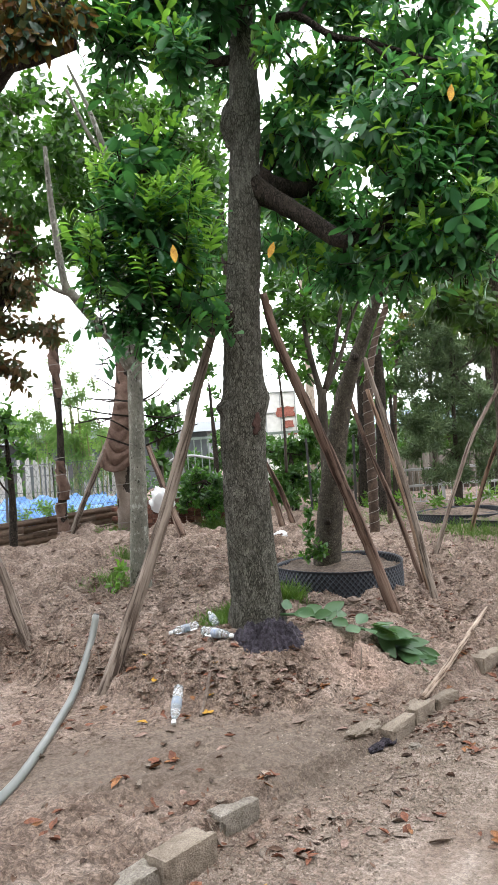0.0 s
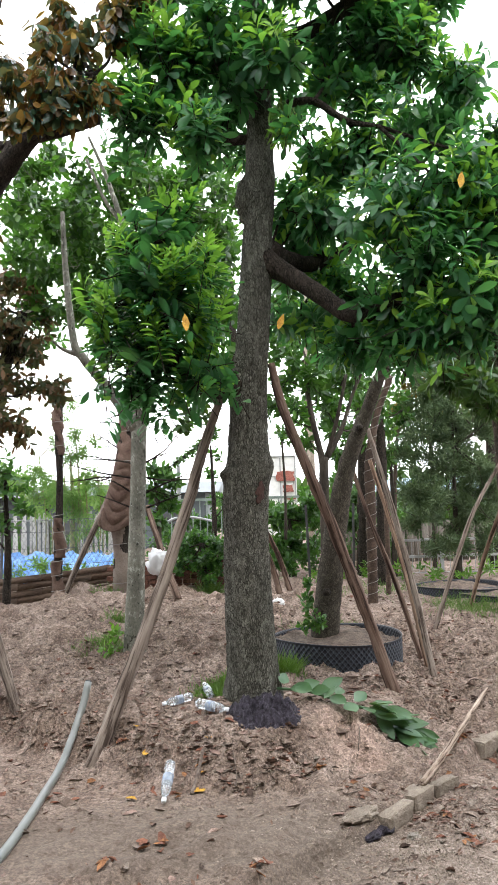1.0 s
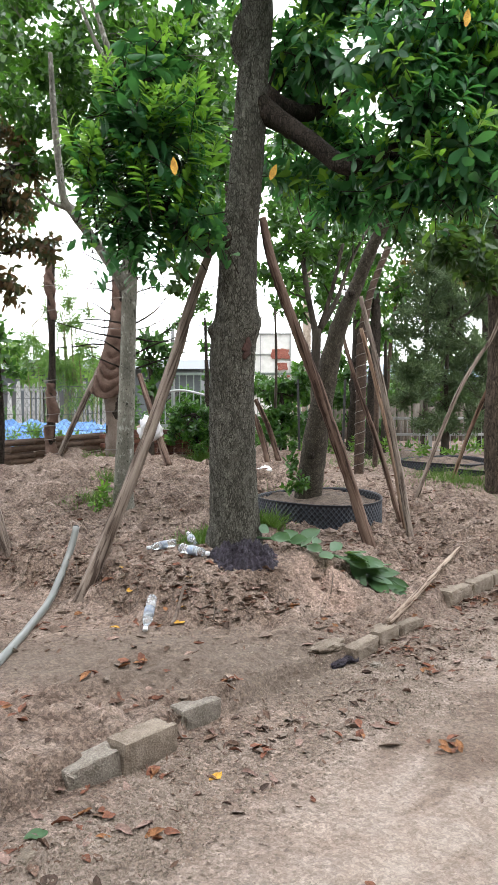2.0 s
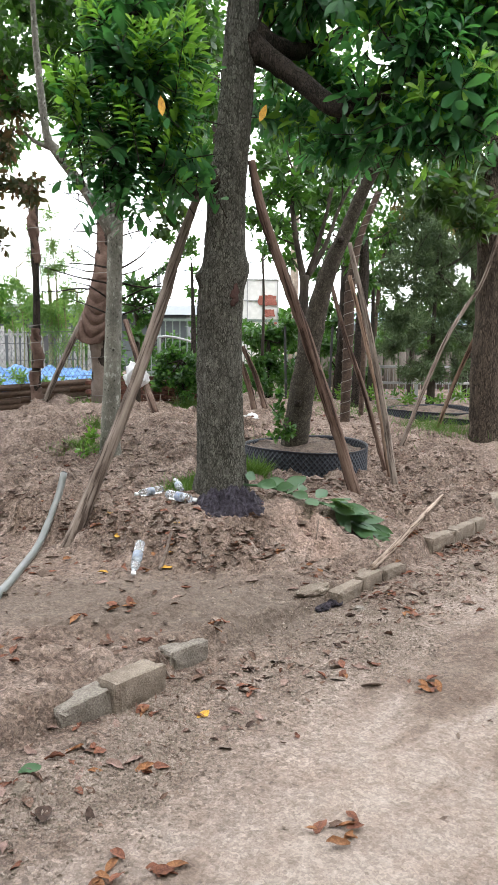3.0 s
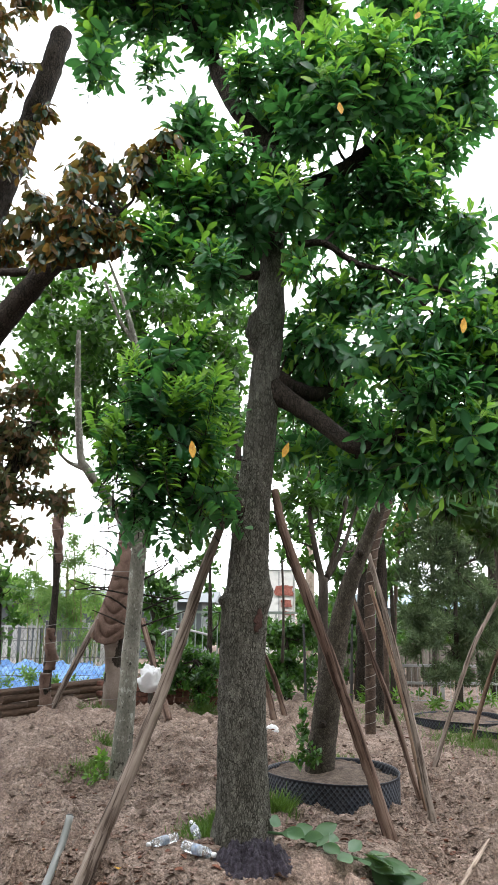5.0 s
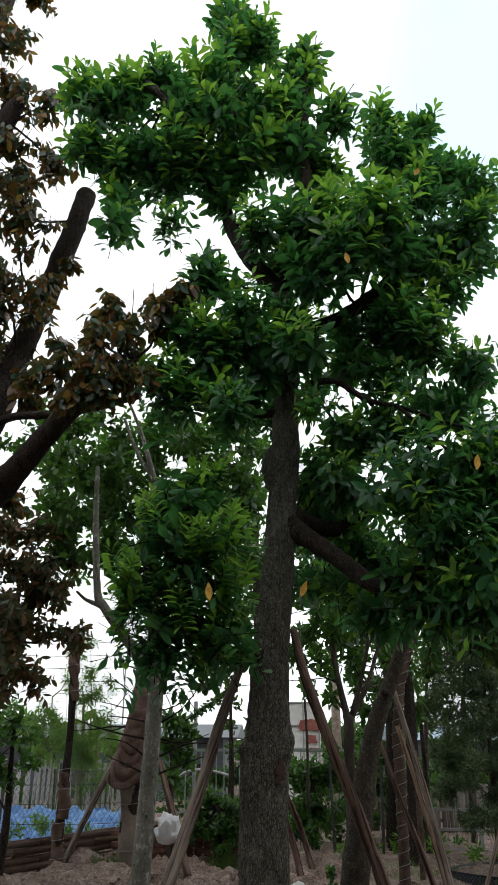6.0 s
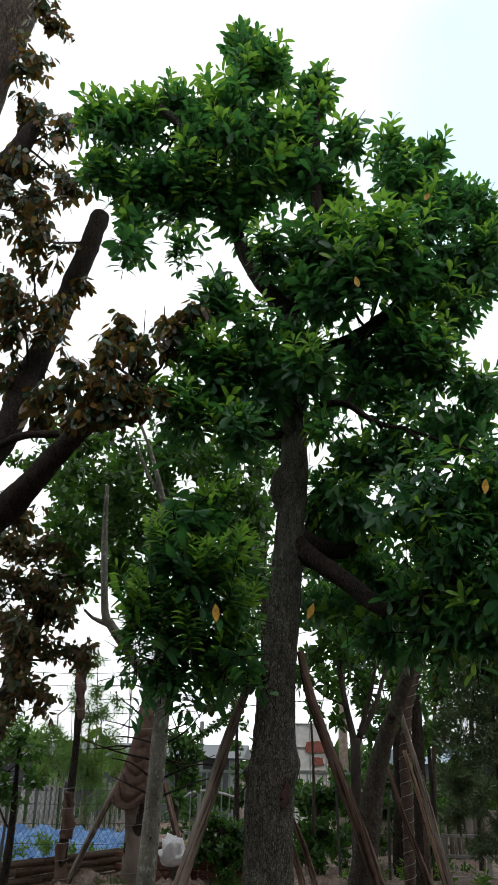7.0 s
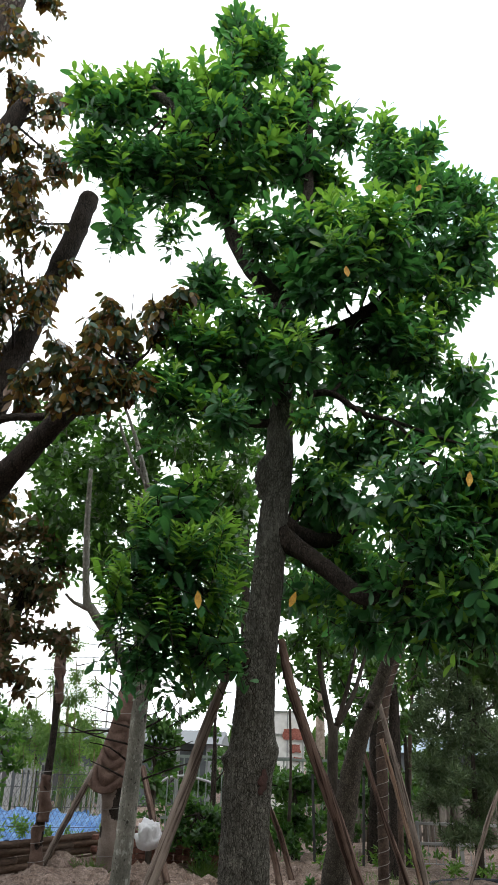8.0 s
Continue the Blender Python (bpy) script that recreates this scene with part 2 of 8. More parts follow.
    worn_or_glint = math_node("MULTIPLY_ADD", track.outputs[0], -0.58, 0.92)
    worn_or_glint = math_node("MULTIPLY_ADD", damp.outputs[0], -0.35, worn_or_glint)
    col = mix_colour(nodes, links, worn_or_glint, col, grain.outputs[0], "MULTIPLY")
    # long darker bands along the track, and pale dusty patches
    along = nodes.new("ShaderNodeMapping")
    along.vector_type = "TEXTURE"
    along.inputs["Rotation"].default_value = (0, 0, radians(49))
    along.inputs["Scale"].default_value = (1.3, 0.36, 1)
    links.new(pos, along.inputs["Vector"])
    band = noise_tex(nodes, links, along.outputs[0], 1.1, 6, 0.6)
    wear = ramp(nodes, [(0.38, (0.52, 0.47, 0.43)), (0.45, (0.76, 0.72, 0.69)), (0.50, (0.98, 0.97, 0.96)), (0.64, (1.07, 1.07, 1.06))])
    links.new(band.outputs["Fac"], wear.inputs[0])
    col = mix_colour(nodes, links, math_node("MULTIPLY_ADD", track.outputs[0], 0.65, 0.3), col, wear.outputs[0], "MULTIPLY")
    # single crumbs and grit: each cell a shade of its own
    for scale, lo, hi in ((70.0, 0.64, 1.32), (190.0, 0.66, 1.30)):
        grit = nodes.new("ShaderNodeTexVoronoi")
        grit.inputs["Scale"].default_value = scale
        links.new(pos, grit.inputs["Vector"])
        one = nodes.new("ShaderNodeSeparateColor")
        links.new(grit.outputs["Color"], one.inputs[0])
        tone = nodes.new("ShaderNodeMapRange")
        tone.inputs["To Min"].default_value, tone.inputs["To Max"].default_value = lo, hi
        links.new(one.outputs[0], tone.inputs["Value"])
        col = mix_colour(nodes, links, math_node("MULTIPLY_ADD", damp.outputs[0], -0.4, math_node("MULTIPLY_ADD", track.outputs[0], -0.38, 0.9)), col, tone.outputs[0], "MULTIPLY")
    stain = noise_tex(nodes, links, pos, 14.0, 6, 0.7)
    dark = ramp(nodes, [(0.36, (0.70, 0.66, 0.63)), (0.46, (1.0, 1.0, 1.0)), (0.72, (1.12, 1.11, 1.10))])
    links.new(stain.outputs["Fac"], dark.inputs[0])
    col = mix_colour(nodes, links, math_node("MULTIPLY_ADD", track.outputs[0], -0.62, 0.80), col, dark.outputs[0], "MULTIPLY")
    col = mix_colour(nodes, links, 1.0, col, (1.0, 0.995, 0.985), "MULTIPLY")
    links.new(col, shader.inputs["Base Color"])
    hgt = math_node("MULTIPLY_ADD", crumbs.outputs["Distance"], -0.35, fine.outputs["Fac"])
    hgt = math_node("MULTIPLY", hgt, worn_or_glint)
    hgt = math_node("MULTIPLY_ADD", stain.outputs["Fac"], 0.45, hgt)
    add_bump(nodes, links, shader, hgt, 1.0, 0.022)
    return m


SOIL = soil_material()
GRAVEL = grainy("gravel", (0.195, 0.148, 0.122), (0.375, 0.306, 0.263), 9.0, 90, bump=0.6)
CLOD = grainy("clod", (0.128, 0.092, 0.074), (0.272, 0.207, 0.173), 9.0, 90, bump=0.6)
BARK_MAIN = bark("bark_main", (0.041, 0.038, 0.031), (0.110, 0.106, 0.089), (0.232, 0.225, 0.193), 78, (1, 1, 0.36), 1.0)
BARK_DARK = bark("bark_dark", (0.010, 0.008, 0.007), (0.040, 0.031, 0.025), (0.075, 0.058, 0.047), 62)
BARK_GREY = speckled("bark_grey", (0.130, 0.127, 0.106), (0.262, 0.252, 0.215), (0.05, 0.046, 0.038), (0.37, 0.37, 0.33))
BARK_LEAN = grainy("bark_lean", (0.026, 0.021, 0.017), (0.080, 0.066, 0.053), 6, 55, bump=0.6, stretch=(1, 1, 0.45))
BARK_RIGHT = bark("bark_right", (0.026, 0.019, 0.015), (0.088, 0.067, 0.053), (0.190, 0.148, 0.116), 62, (1, 1, 0.24), 1.0)
BARK_COIL = grainy("bark_coil", (0.05, 0.034, 0.027), (0.12, 0.082, 0.063), 9, 50, bump=0.5)
WOUND = grainy("wound", (0.030, 0.016, 0.014), (0.085, 0.045, 0.038), 14, 90, bump=0.8, stretch=(1, 1, 0.3))
BARK_RING = bark("bark_ring_tree", (0.026, 0.021, 0.017), (0.062, 0.052, 0.041), (0.135, 0.117, 0.093), 70, (1, 1, 0.7), 0.5)
POLE_GREY = streaky("pole_grey", (0.070, 0.052, 0.043), (0.200, 0.163, 0.140), (0.320, 0.272, 0.236), 42, 0.12)
POLE_RED = streaky("pole_red", (0.040, 0.025, 0.020), (0.130, 0.084, 0.066), (0.270, 0.200, 0.165), 34, 0.12)
POLE_TAN = streaky("pole_tan", (0.06, 0.040, 0.030), (0.19, 0.125, 0.09), (0.31, 0.225, 0.17), 42, 0.15)
STICK_PALE = streaky("stick_pale", (0.075, 0.046, 0.034), (0.30, 0.232, 0.185), (0.47, 0.395, 0.335), 70)
CUT_WOOD = grainy("cut_wood", (0.12, 0.09, 0.075), (0.26, 0.21, 0.18), 12, 90, bump=0.3)
CONCRETE = grainy("concrete", (0.165, 0.128, 0.101), (0.330, 0.276, 0.226), 11, 150, bump=0.9, distance=0.008, vary=0.1)
CONCRETE_PALE = grainy("concrete_pale", (0.185, 0.157, 0.132), (0.345, 0.308, 0.27), 14, 130, bump=1.0, distance=0.010, vary=0.1)
BURLAP = grainy("burlap", (0.088, 0.052, 0.041), (0.190, 0.124, 0.099), 9, 190, bump=0.6)
BURLAP_PALE = grainy("burlap_pale", (0.17, 0.130, 0.108), (0.31, 0.255, 0.22), 6, 190, bump=0.5)
NETTING = grainy("netting", (0.010, 0.008, 0.012), (0.095, 0.080, 0.110), 40, 170, bump=1.0, rough=0.6, distance=0.02)
POT_BLACK = plain("pot_black", (0.009, 0.012, 0.022), 0.45)
POT_TIP_GLINT = plain("pot_tip_glint", (0.060, 0.072, 0.095), 0.45)
RING_SOIL = grainy("ring_soil", (0.070, 0.050, 0.040), (0.225, 0.168, 0.135), 16, 70, bump=1.0, distance=0.03)
HOSE_GREY = plain("hose_grey", (0.185, 0.195, 0.19), 0.3)
WHITE_PLASTIC = plain("white_plastic", (0.74, 0.74, 0.76), 0.4)
ROPE = plain("rope", (0.26, 0.24, 0.22), 0.9)
TARP_BLUE = grainy("tarp_blue", (0.055, 0.16, 0.40), (0.20, 0.36, 0.60), 6, 40, 0.5, 0.3)
METAL_PALE = plain("metal_pale", (0.36, 0.37, 0.37), 0.55, 0.2)
METAL_GREEN = plain("metal_green", (0.22, 0.27, 0.24), 0.5)
ROOF_GREY = plain("roof_grey", (0.085, 0.10, 0.11), 0.6)
ROOF_BLUE = plain("roof_blue", (0.16, 0.25, 0.31), 0.5)
WALL_WHITE = plain("wall_white", (0.74, 0.73, 0.71), 0.9)
SIGN_RED = grainy("sign_red", (0.24, 0.075, 0.055), (0.36, 0.14, 0.11), 9, 40, bump=0.1)
BOARD = grainy("board", (0.085, 0.055, 0.04), (0.19, 0.13, 0.095), 5, 60, bump=0.4, stretch=(0.2, 0.2, 1), vary=0.2)
BRICK = grainy("brick", (0.10, 0.045, 0.034), (0.19, 0.09, 0.066), 8, 60, bump=0.4, vary=0.25)
WIRE = plain("wire", (0.06, 0.06, 0.065), 0.6)
LEAF_MAIN = leafy("leaf_main", [(0.0, (0.013, 0.052, 0.029)), (0.5, (0.025, 0.098, 0.046)), (0.85, (0.044, 0.145, 0.054)), (1.0, (0.080, 0.195, 0.062))], 0.35, 0.38, (0.17, 0.56, 0.10))
# young yellow-green leaves, whose paler colour also paints sunlit shoot tips
LEAF_YOUNG_LIT = leafy("leaf_young_lit", [(0.0, (0.060, 0.165, 0.022)), (0.7, (0.125, 0.260, 0.030)), (1.0, (0.21, 0.35, 0.044))], 0.43, 0.45, (0.38, 0.78, 0.09))
LEAF_GREY = leafy("leaf_grey_tree", [(0.0, (0.009, 0.029, 0.011)), (0.6, (0.019, 0.062, 0.019)), (1.0, (0.084, 0.190, 0.030))], 0.28, 0.36, (0.22, 0.55, 0.05))
LEAF_SHRUB = leafy("leaf_shrub", [(0.0, (0.012, 0.038, 0.012)), (0.7, (0.030, 0.088, 0.020)), (1.0, (0.070, 0.155, 0.032))], 0.28, 0.4, (0.2, 0.48, 0.05))
LEAF_APPLE = leafy("leaf_apple", [(0.0, (0.010, 0.040, 0.026)), (0.50, (0.028, 0.092, 0.056)), (0.56, (0.048, 0.022, 0.012)), (0.84, (0.125, 0.055, 0.020)), (0.92, (0.20, 0.12, 0.03)), (1.0, (0.26, 0.19, 0.05))], 0.26, 0.27, (0.40, 0.26, 0.05))
LEAF_RUST = leafy("leaf_rust", [(0.0, (0.018, 0.044, 0.022)), (0.52, (0.040, 0.080, 0.036)), (0.60, (0.080, 0.046, 0.028)), (1.0, (0.17, 0.090, 0.046))], 0.34, 0.4, (0.34, 0.24, 0.08))
LEAF_DARK = leafy("leaf_dark", [(0.0, (0.010, 0.029, 0.011)), (1.0, (0.032, 0.078, 0.024))], 0.2)
LEAF_BRIGHT = leafy("leaf_bright", [(0.0, (0.038, 0.11, 0.018)), (1.0, (0.12, 0.25, 0.042))], 0.38)
LEAF_BAMBOO = leafy("leaf_bamboo", [(0.0, (0.06, 0.14, 0.035)), (1.0, (0.17, 0.27, 0.085))], 0.4)
BAMBOO_STEM = grainy("bamboo_stem", (0.16, 0.17, 0.08), (0.30, 0.27, 0.14), 5, 40, bump=0.2)
LEAF_CONIFER = leafy("leaf_conifer", [(0.0, (0.042, 0.074, 0.040)), (0.7, (0.082, 0.124, 0.066)), (1.0, (0.140, 0.185, 0.100))], 0.26, 0.55, (0.18, 0.30, 0.08))
LEAF_YELLOW = leafy("leaf_yellowing", [(0.0, (0.11, 0.085, 0.03)), (1.0, (0.27, 0.20, 0.06))], 0.35, 0.5, (0.4, 0.33, 0.06))
LEAF_CUT = leafy("leaf_cut", [(0.0, (0.030, 0.080, 0.040)), (0.7, (0.062, 0.128, 0.066)), (1.0, (0.13, 0.20, 0.115))], 0.16, 0.4)
GRASS = leafy("grass", [(0.0, (0.028, 0.070, 0.018)), (1.0, (0.075, 0.14, 0.032))], 0.28)
WHITE_PLASTIC.node_tree.nodes["Principled BSDF"].inputs["Transmission Weight"].default_value = 0.2
PICKET_WHITE = grainy("picket_white", (0.34, 0.32, 0.30), (0.62, 0.60, 0.575), 5, 60, bump=0.3, stretch=(1, 1, 0.3), vary=0.2)
PALE_BOARD = grainy("pale_board", (0.12, 0.10, 0.085), (0.26, 0.23, 0.20), 4, 60, bump=0.4, stretch=(1, 1, 0.2), vary=0.25)
DRY = [grainy("dry_leaf_" + k, a, b, 35, 170, 0.75, 0.5, vary=0.22, distance=0.004) for k, a, b in (
    ("brown", (0.075, 0.042, 0.030), (0.20, 0.125, 0.092)), ("red", (0.105, 0.038, 0.025), (0.27, 0.115, 0.070)), ("orange", (0.15, 0.064, 0.030), (0.35, 0.165, 0.075)),
    ("yellow", (0.34, 0.17, 0.03), (0.52, 0.31, 0.05)), ("pale", (0.15, 0.115, 0.095), (0.33, 0.265, 0.22)))]


LITTER_DARK = grainy("litter_dark", (0.030, 0.018, 0.014), (0.095, 0.060, 0.046), 30, 150, 0.8, 0.5, distance=0.004)
LITTER_PINK = grainy("litter_pink", (0.17, 0.105, 0.088), (0.34, 0.235, 0.20), 30, 150, 0.75, 0.5, distance=0.004)


# ---- the plan, in metres: rows of x, y, z and, for wood and crowns, the radius ----
MAIN_TRUNK = [
    (-0.03, 4.85, 0.301, 0.195),
    (-0.028, 4.85, 0.42, 0.174),
    (-0.028, 4.85, 0.575, 0.16),
    (-0.038, 4.85, 0.98, 0.147),
    (-0.037, 4.85, 1.446, 0.144),
    (-0.03, 4.85, 1.62, 0.143),
    (-0.018, 4.85, 1.74, 0.141),
    (-0.012, 4.85, 1.85, 0.132),
    (-0.005, 4.85, 2.0, 0.126),
    (0.004, 4.85, 2.16, 0.119),
    (0.018, 4.85, 2.36, 0.113),
    (0.051, 4.86, 2.698, 0.105),
    (0.093, 4.87, 3.239, 0.098),
    (0.124, 4.88, 3.638, 0.083),
]
MAIN_TOP = [
    (0.091, 4.87, 3.217, 0.088),
    (0.109, 4.875, 3.42, 0.095),
    (0.124, 4.88, 3.638, 0.099),
    (0.13, 4.88, 3.9, 0.092),
    (0.144, 4.87, 4.253, 0.082),
    (0.134, 4.86, 4.623, 0.081),
    (0.119, 4.86, 4.892, 0.078),
]
LIMB_UP_L = [
    (0.119, 4.86, 4.892, 0.074),
    (-0.045, 4.9, 5.147, 0.067),
    (-0.228, 4.95, 5.475, 0.056),
    (-0.33, 5, 5.878, 0.053),
    (-0.298, 5.05, 6.52, 0.047),
    (-0.262, 5.1, 7.22, 0.039),
    (-0.415, 5.1, 8.228, 0.015),
]
LIMB_UP_M = [
    (0.119, 4.86, 4.867, 0.065),
    (0.237, 4.8, 5.285, 0.054),
    (0.306, 4.75, 5.673, 0.042),
    (0.324, 4.8, 6.586, 0.036),
    (0.338, 4.8, 7.358, 0.014),
]
LIMB_UP_R = [
    (0.125, 4.86, 4.527, 0.063),
    (0.377, 4.85, 4.617, 0.055),
    (0.683, 4.9, 4.817, 0.052),
    (1.021, 5, 5.211, 0.046),
    (1.262, 5.1, 5.832, 0.035),
    (1.364, 5.1, 6.549, 0.021),
]
LIMB_LEFT_TOP = [
    (-0.307, 5, 5.878, 0.044),
    (-0.505, 4.8, 5.944, 0.038),
    (-0.553, 4.7, 6.202, 0.036),
    (-0.413, 4.6, 6.328, 0.032),
    (-0.231, 4.55, 6.372, 0.029),
]
LIMB_CUT = [
    (-0.419, 4.9, 5.912, 0.039),
    (-0.66, 4.8, 6.354, 0.037),
    (-0.805, 4.7, 6.655, 0.038),
    (-0.984, 4.65, 6.824, 0.039),
]
LIMB_TWIG = [
    (0.285, 4.85, 4.153, 0.029),
    (0.483, 4.8, 4.152, 0.024),
    (0.682, 4.7, 3.962, 0.02),
    (0.872, 4.6, 3.867, 0.012),
]
LIMB_LEFT_MID = [
    (0.102, 4.88, 3.944, 0.032),
    (-0.157, 4.8, 3.908, 0.028),
    (-0.422, 4.6, 3.925, 0.023),
    (-0.683, 4.5, 3.983, 0.017),
]
LIMB_RIGHT = [
    (0.1, 4.87, 3.16, 0.085),
    (0.19, 4.84, 3.07, 0.074),
    (0.3, 4.79, 2.98, 0.064),
    (0.457, 4.7, 2.846, 0.056),
    (0.651, 4.55, 2.664, 0.052),
    (0.873, 4.45, 2.704, 0.042),
    (1.073, 4.4, 2.904, 0.03),
]
LIMB_RIGHT_B = [
    (0.169, 4.87, 3.197, 0.069),
    (0.295, 4.95, 3.143, 0.058),
    (0.567, 5.1, 3.175, 0.048),
    (0.945, 5.2, 3.49, 0.038),
    (1.24, 5.2, 3.855, 0.022),
]
LIMB_LEFT_LOW = [
    (-0.001, 4.85, 2.304, 0.073),
    (-0.143, 4.75, 2.269, 0.068),
    (-0.324, 4.6, 2.278, 0.052),
    (-0.463, 4.45, 2.468, 0.037),
    (-0.494, 4.4, 2.785, 0.024),
    (-0.445, 4.4, 3.108, 0.012),
]
MAIN_CROWN_CLUMPS = [
    (-0.34, 5.1, 8.13, 0.18),
    (-0.33, 5.1, 8.27, 0.1),
    (-0.18, 5.1, 7.81, 0.27),
    (-0.04, 5.1, 7.87, 0.18),
    (-0.32, 5.0, 7.63, 0.18),
    (0.31, 4.9, 7.34, 0.17),
    (0.3, 4.9, 7.1, 0.18),
    (-1.54, 4.7, 6.83, 0.16),
    (-1.37, 4.7, 6.68, 0.22),
    (-1.13, 4.75, 6.79, 0.22),
    (-0.88, 4.8, 7.05, 0.23),
    (-0.64, 4.7, 6.73, 0.25),
    (-0.41, 4.8, 7.04, 0.25),
    (-0.34, 4.6, 6.54, 0.23),
    (-0.03, 4.8, 6.68, 0.27),
    (0.18, 4.8, 6.83, 0.23),
    (0.22, 4.8, 6.35, 0.24),
    (0.56, 4.8, 6.64, 0.18),
    (-1.39, 4.75, 6.29, 0.2),
    (-1.2, 4.8, 6.13, 0.2),
    (-0.99, 4.8, 6.25, 0.28),
    (-0.71, 4.7, 6.27, 0.27),
]
MAIN_TOP_CLUMPS = [
    (0.301, 4.7, 5.526, 0.339),
    (0.839, 4.6, 5.342, 0.398),
    (0.528, 4.5, 5.094, 0.296),
    (1.038, 5.1, 6.807, 0.195),
    (1.334, 5.1, 6.803, 0.163),
    (-0.47, 4.8, 6.13, 0.27),
    (-0.16, 4.8, 6.24, 0.25),
    (-0.79, 4.9, 6.05, 0.23),
    (-1.14, 4.8, 5.81, 0.13),
    (-0.38, 4.9, 5.93, 0.21),
    (-0.71, 5.15, 6.88, 0.27),
    (-0.21, 5.2, 7.32, 0.27),
    (0.05, 5.2, 6.66, 0.24),
]
MAIN_MID_CLUMPS = [
    (1.113, 5.1, 6.428, 0.314),
    (1.485, 5.1, 6.272, 0.287),
    (1.755, 5.1, 6.12, 0.259),
    (1.406, 5, 5.586, 0.29),
    (1.664, 5, 5.696, 0.246),
    (-1.14, 4.7, 5.481, 0.146),
    (-0.744, 4.7, 5.479, 0.127),
    (-0.445, 4.7, 5.014, 0.215),
    (-0.162, 4.6, 4.612, 0.285),
    (0.27, 4.5, 4.328, 0.234),
    (-0.355, 4.6, 4.294, 0.317),
    (-0.608, 4.5, 4.004, 0.248),
    (-0.224, 4.5, 3.86, 0.206),
    (0.888, 4.9, 4.694, 0.304),
    (0.624, 4.9, 4.408, 0.19),
    (1.126, 4.9, 4.503, 0.215),
    (0.281, 4.5, 3.882, 0.083),
    (0.136, 5.1, 5.389, 0.282),
    (0.406, 4.95, 6.191, 0.24),
    (0.285, 4.9, 6.295, 0.16),
    (0.547, 4.9, 6.039, 0.16),
    (0.19, 4.75, 4.635, 0.2),
    (1.056, 5.0, 4.889, 0.2),
]
MAIN_RIGHT_CLUMPS = [
    (0.521, 4.9, 3.824, 0.242),
    (0.822, 4.8, 3.785, 0.318),
    (1.227, 4.8, 4, 0.369),
    (1.45, 4.8, 4.266, 0.253),
    (0.551, 4.8, 3.385, 0.278),
    (0.893, 4.5, 3.316, 0.366),
    (1.226, 4.4, 3.359, 0.293),
    (1.566, 4.6, 3.707, 0.355),
    (0.453, 5.25, 3.263, 0.207),
    (0.682, 5.0, 2.96, 0.26),
    (0.994, 4.3, 2.903, 0.311),
    (1.239, 4.3, 2.739, 0.243),
    (1.473, 4.4, 3.107, 0.329),
    (0.603, 5.3, 2.828, 0.226),
    (0.847, 4.5, 2.643, 0.212),
    (0.386, 5.3, 2.865, 0.139),
    (0.673, 4.75, 2.541, 0.192),
    (1.022, 4.4, 2.593, 0.209),
    (0.33, 5.1, 3.38, 0.18),
    (0.3, 5.05, 3.62, 0.16),
    (0.44, 5.2, 3.6, 0.18),
    (0.36, 5.15, 3.12, 0.13),
]
# all in the young colour, which puts backlit brightness into these leaves
MAIN_BRIGHT_CLUMPS = [
    (1.28, 4.35, 3.29, 0.15),
    (1.4, 4.35, 3.12, 0.13),
    (1.18, 4.3, 3.12, 0.11),
    (1.44, 4.4, 2.94, 0.11),
    (1.09, 4.3, 2.64, 0.14),
    (1.25, 4.3, 2.57, 0.14),
    (1.53, 4.5, 3.44, 0.15),
    (1.36, 4.3, 3.42, 0.12),
    (1.55, 4.45, 3.22, 0.12),
    (1.5, 4.4, 3.02, 0.1),
    (1.2, 4.25, 2.72, 0.12),
    (1.4, 4.3, 2.6, 0.12),
    (1.3, 4.3, 2.48, 0.1),
]
MAIN_LEFT_CLUMPS = [
    (-0.549, 4.45, 3.289, 0.215),
    (-0.376, 4.5, 3.345, 0.163),
    (-0.689, 4.4, 3.054, 0.211),
    (-0.475, 4.4, 2.914, 0.277),
    (-0.779, 4.35, 2.712, 0.188),
    (-0.56, 4.4, 2.559, 0.239),
    (-0.304, 4.5, 2.697, 0.174),
    (-0.623, 4.45, 2.387, 0.155),
    (-0.346, 4.5, 2.43, 0.156),
    (-0.165, 4.6, 2.413, 0.106),
    (-0.212, 4.6, 3.077, 0.127),
    (-0.823, 4.4, 2.506, 0.12),
]
POLE_LEFT = [
    (-0.967, 4.53, 0.052, 0.047),
    (-0.794, 4.62, 0.472, 0.042),
    (-0.586, 4.7, 0.996, 0.038),
    (-0.386, 4.76, 1.575, 0.035),
    (-0.305, 4.78, 1.853, 0.034),
    (-0.152, 4.8, 2.27, 0.022),
]
POLE_RIGHT = [
    (0.921, 5.15, 0.258, 0.042),
    (0.74, 5.1, 0.781, 0.0384),
    (0.546, 5.05, 1.326, 0.0372),
    (0.351, 4.98, 1.821, 0.0336),
    (0.225, 4.93, 2.155, 0.0312),
    (0.157, 4.9, 2.446, 0.024),
]
POLE_BACK = [
    (-0.13, 5.3, 1.035, 0.041),
    (-0.145, 5.2, 1.449, 0.038),
    (-0.135, 5.1, 1.7, 0.037),
    (-0.115, 5.03, 1.86, 0.028),
]
GREY_TRUNK = [
    (-1.019, 6.6, 0.292, 0.108),
    (-1.013, 6.6, 0.512, 0.086),
    (-0.98, 6.6, 1.195, 0.072),
    (-0.95, 6.6, 1.975, 0.066),
    (-0.937, 6.6, 2.366, 0.068),
    (-0.922, 6.6, 2.658, 0.065),
]
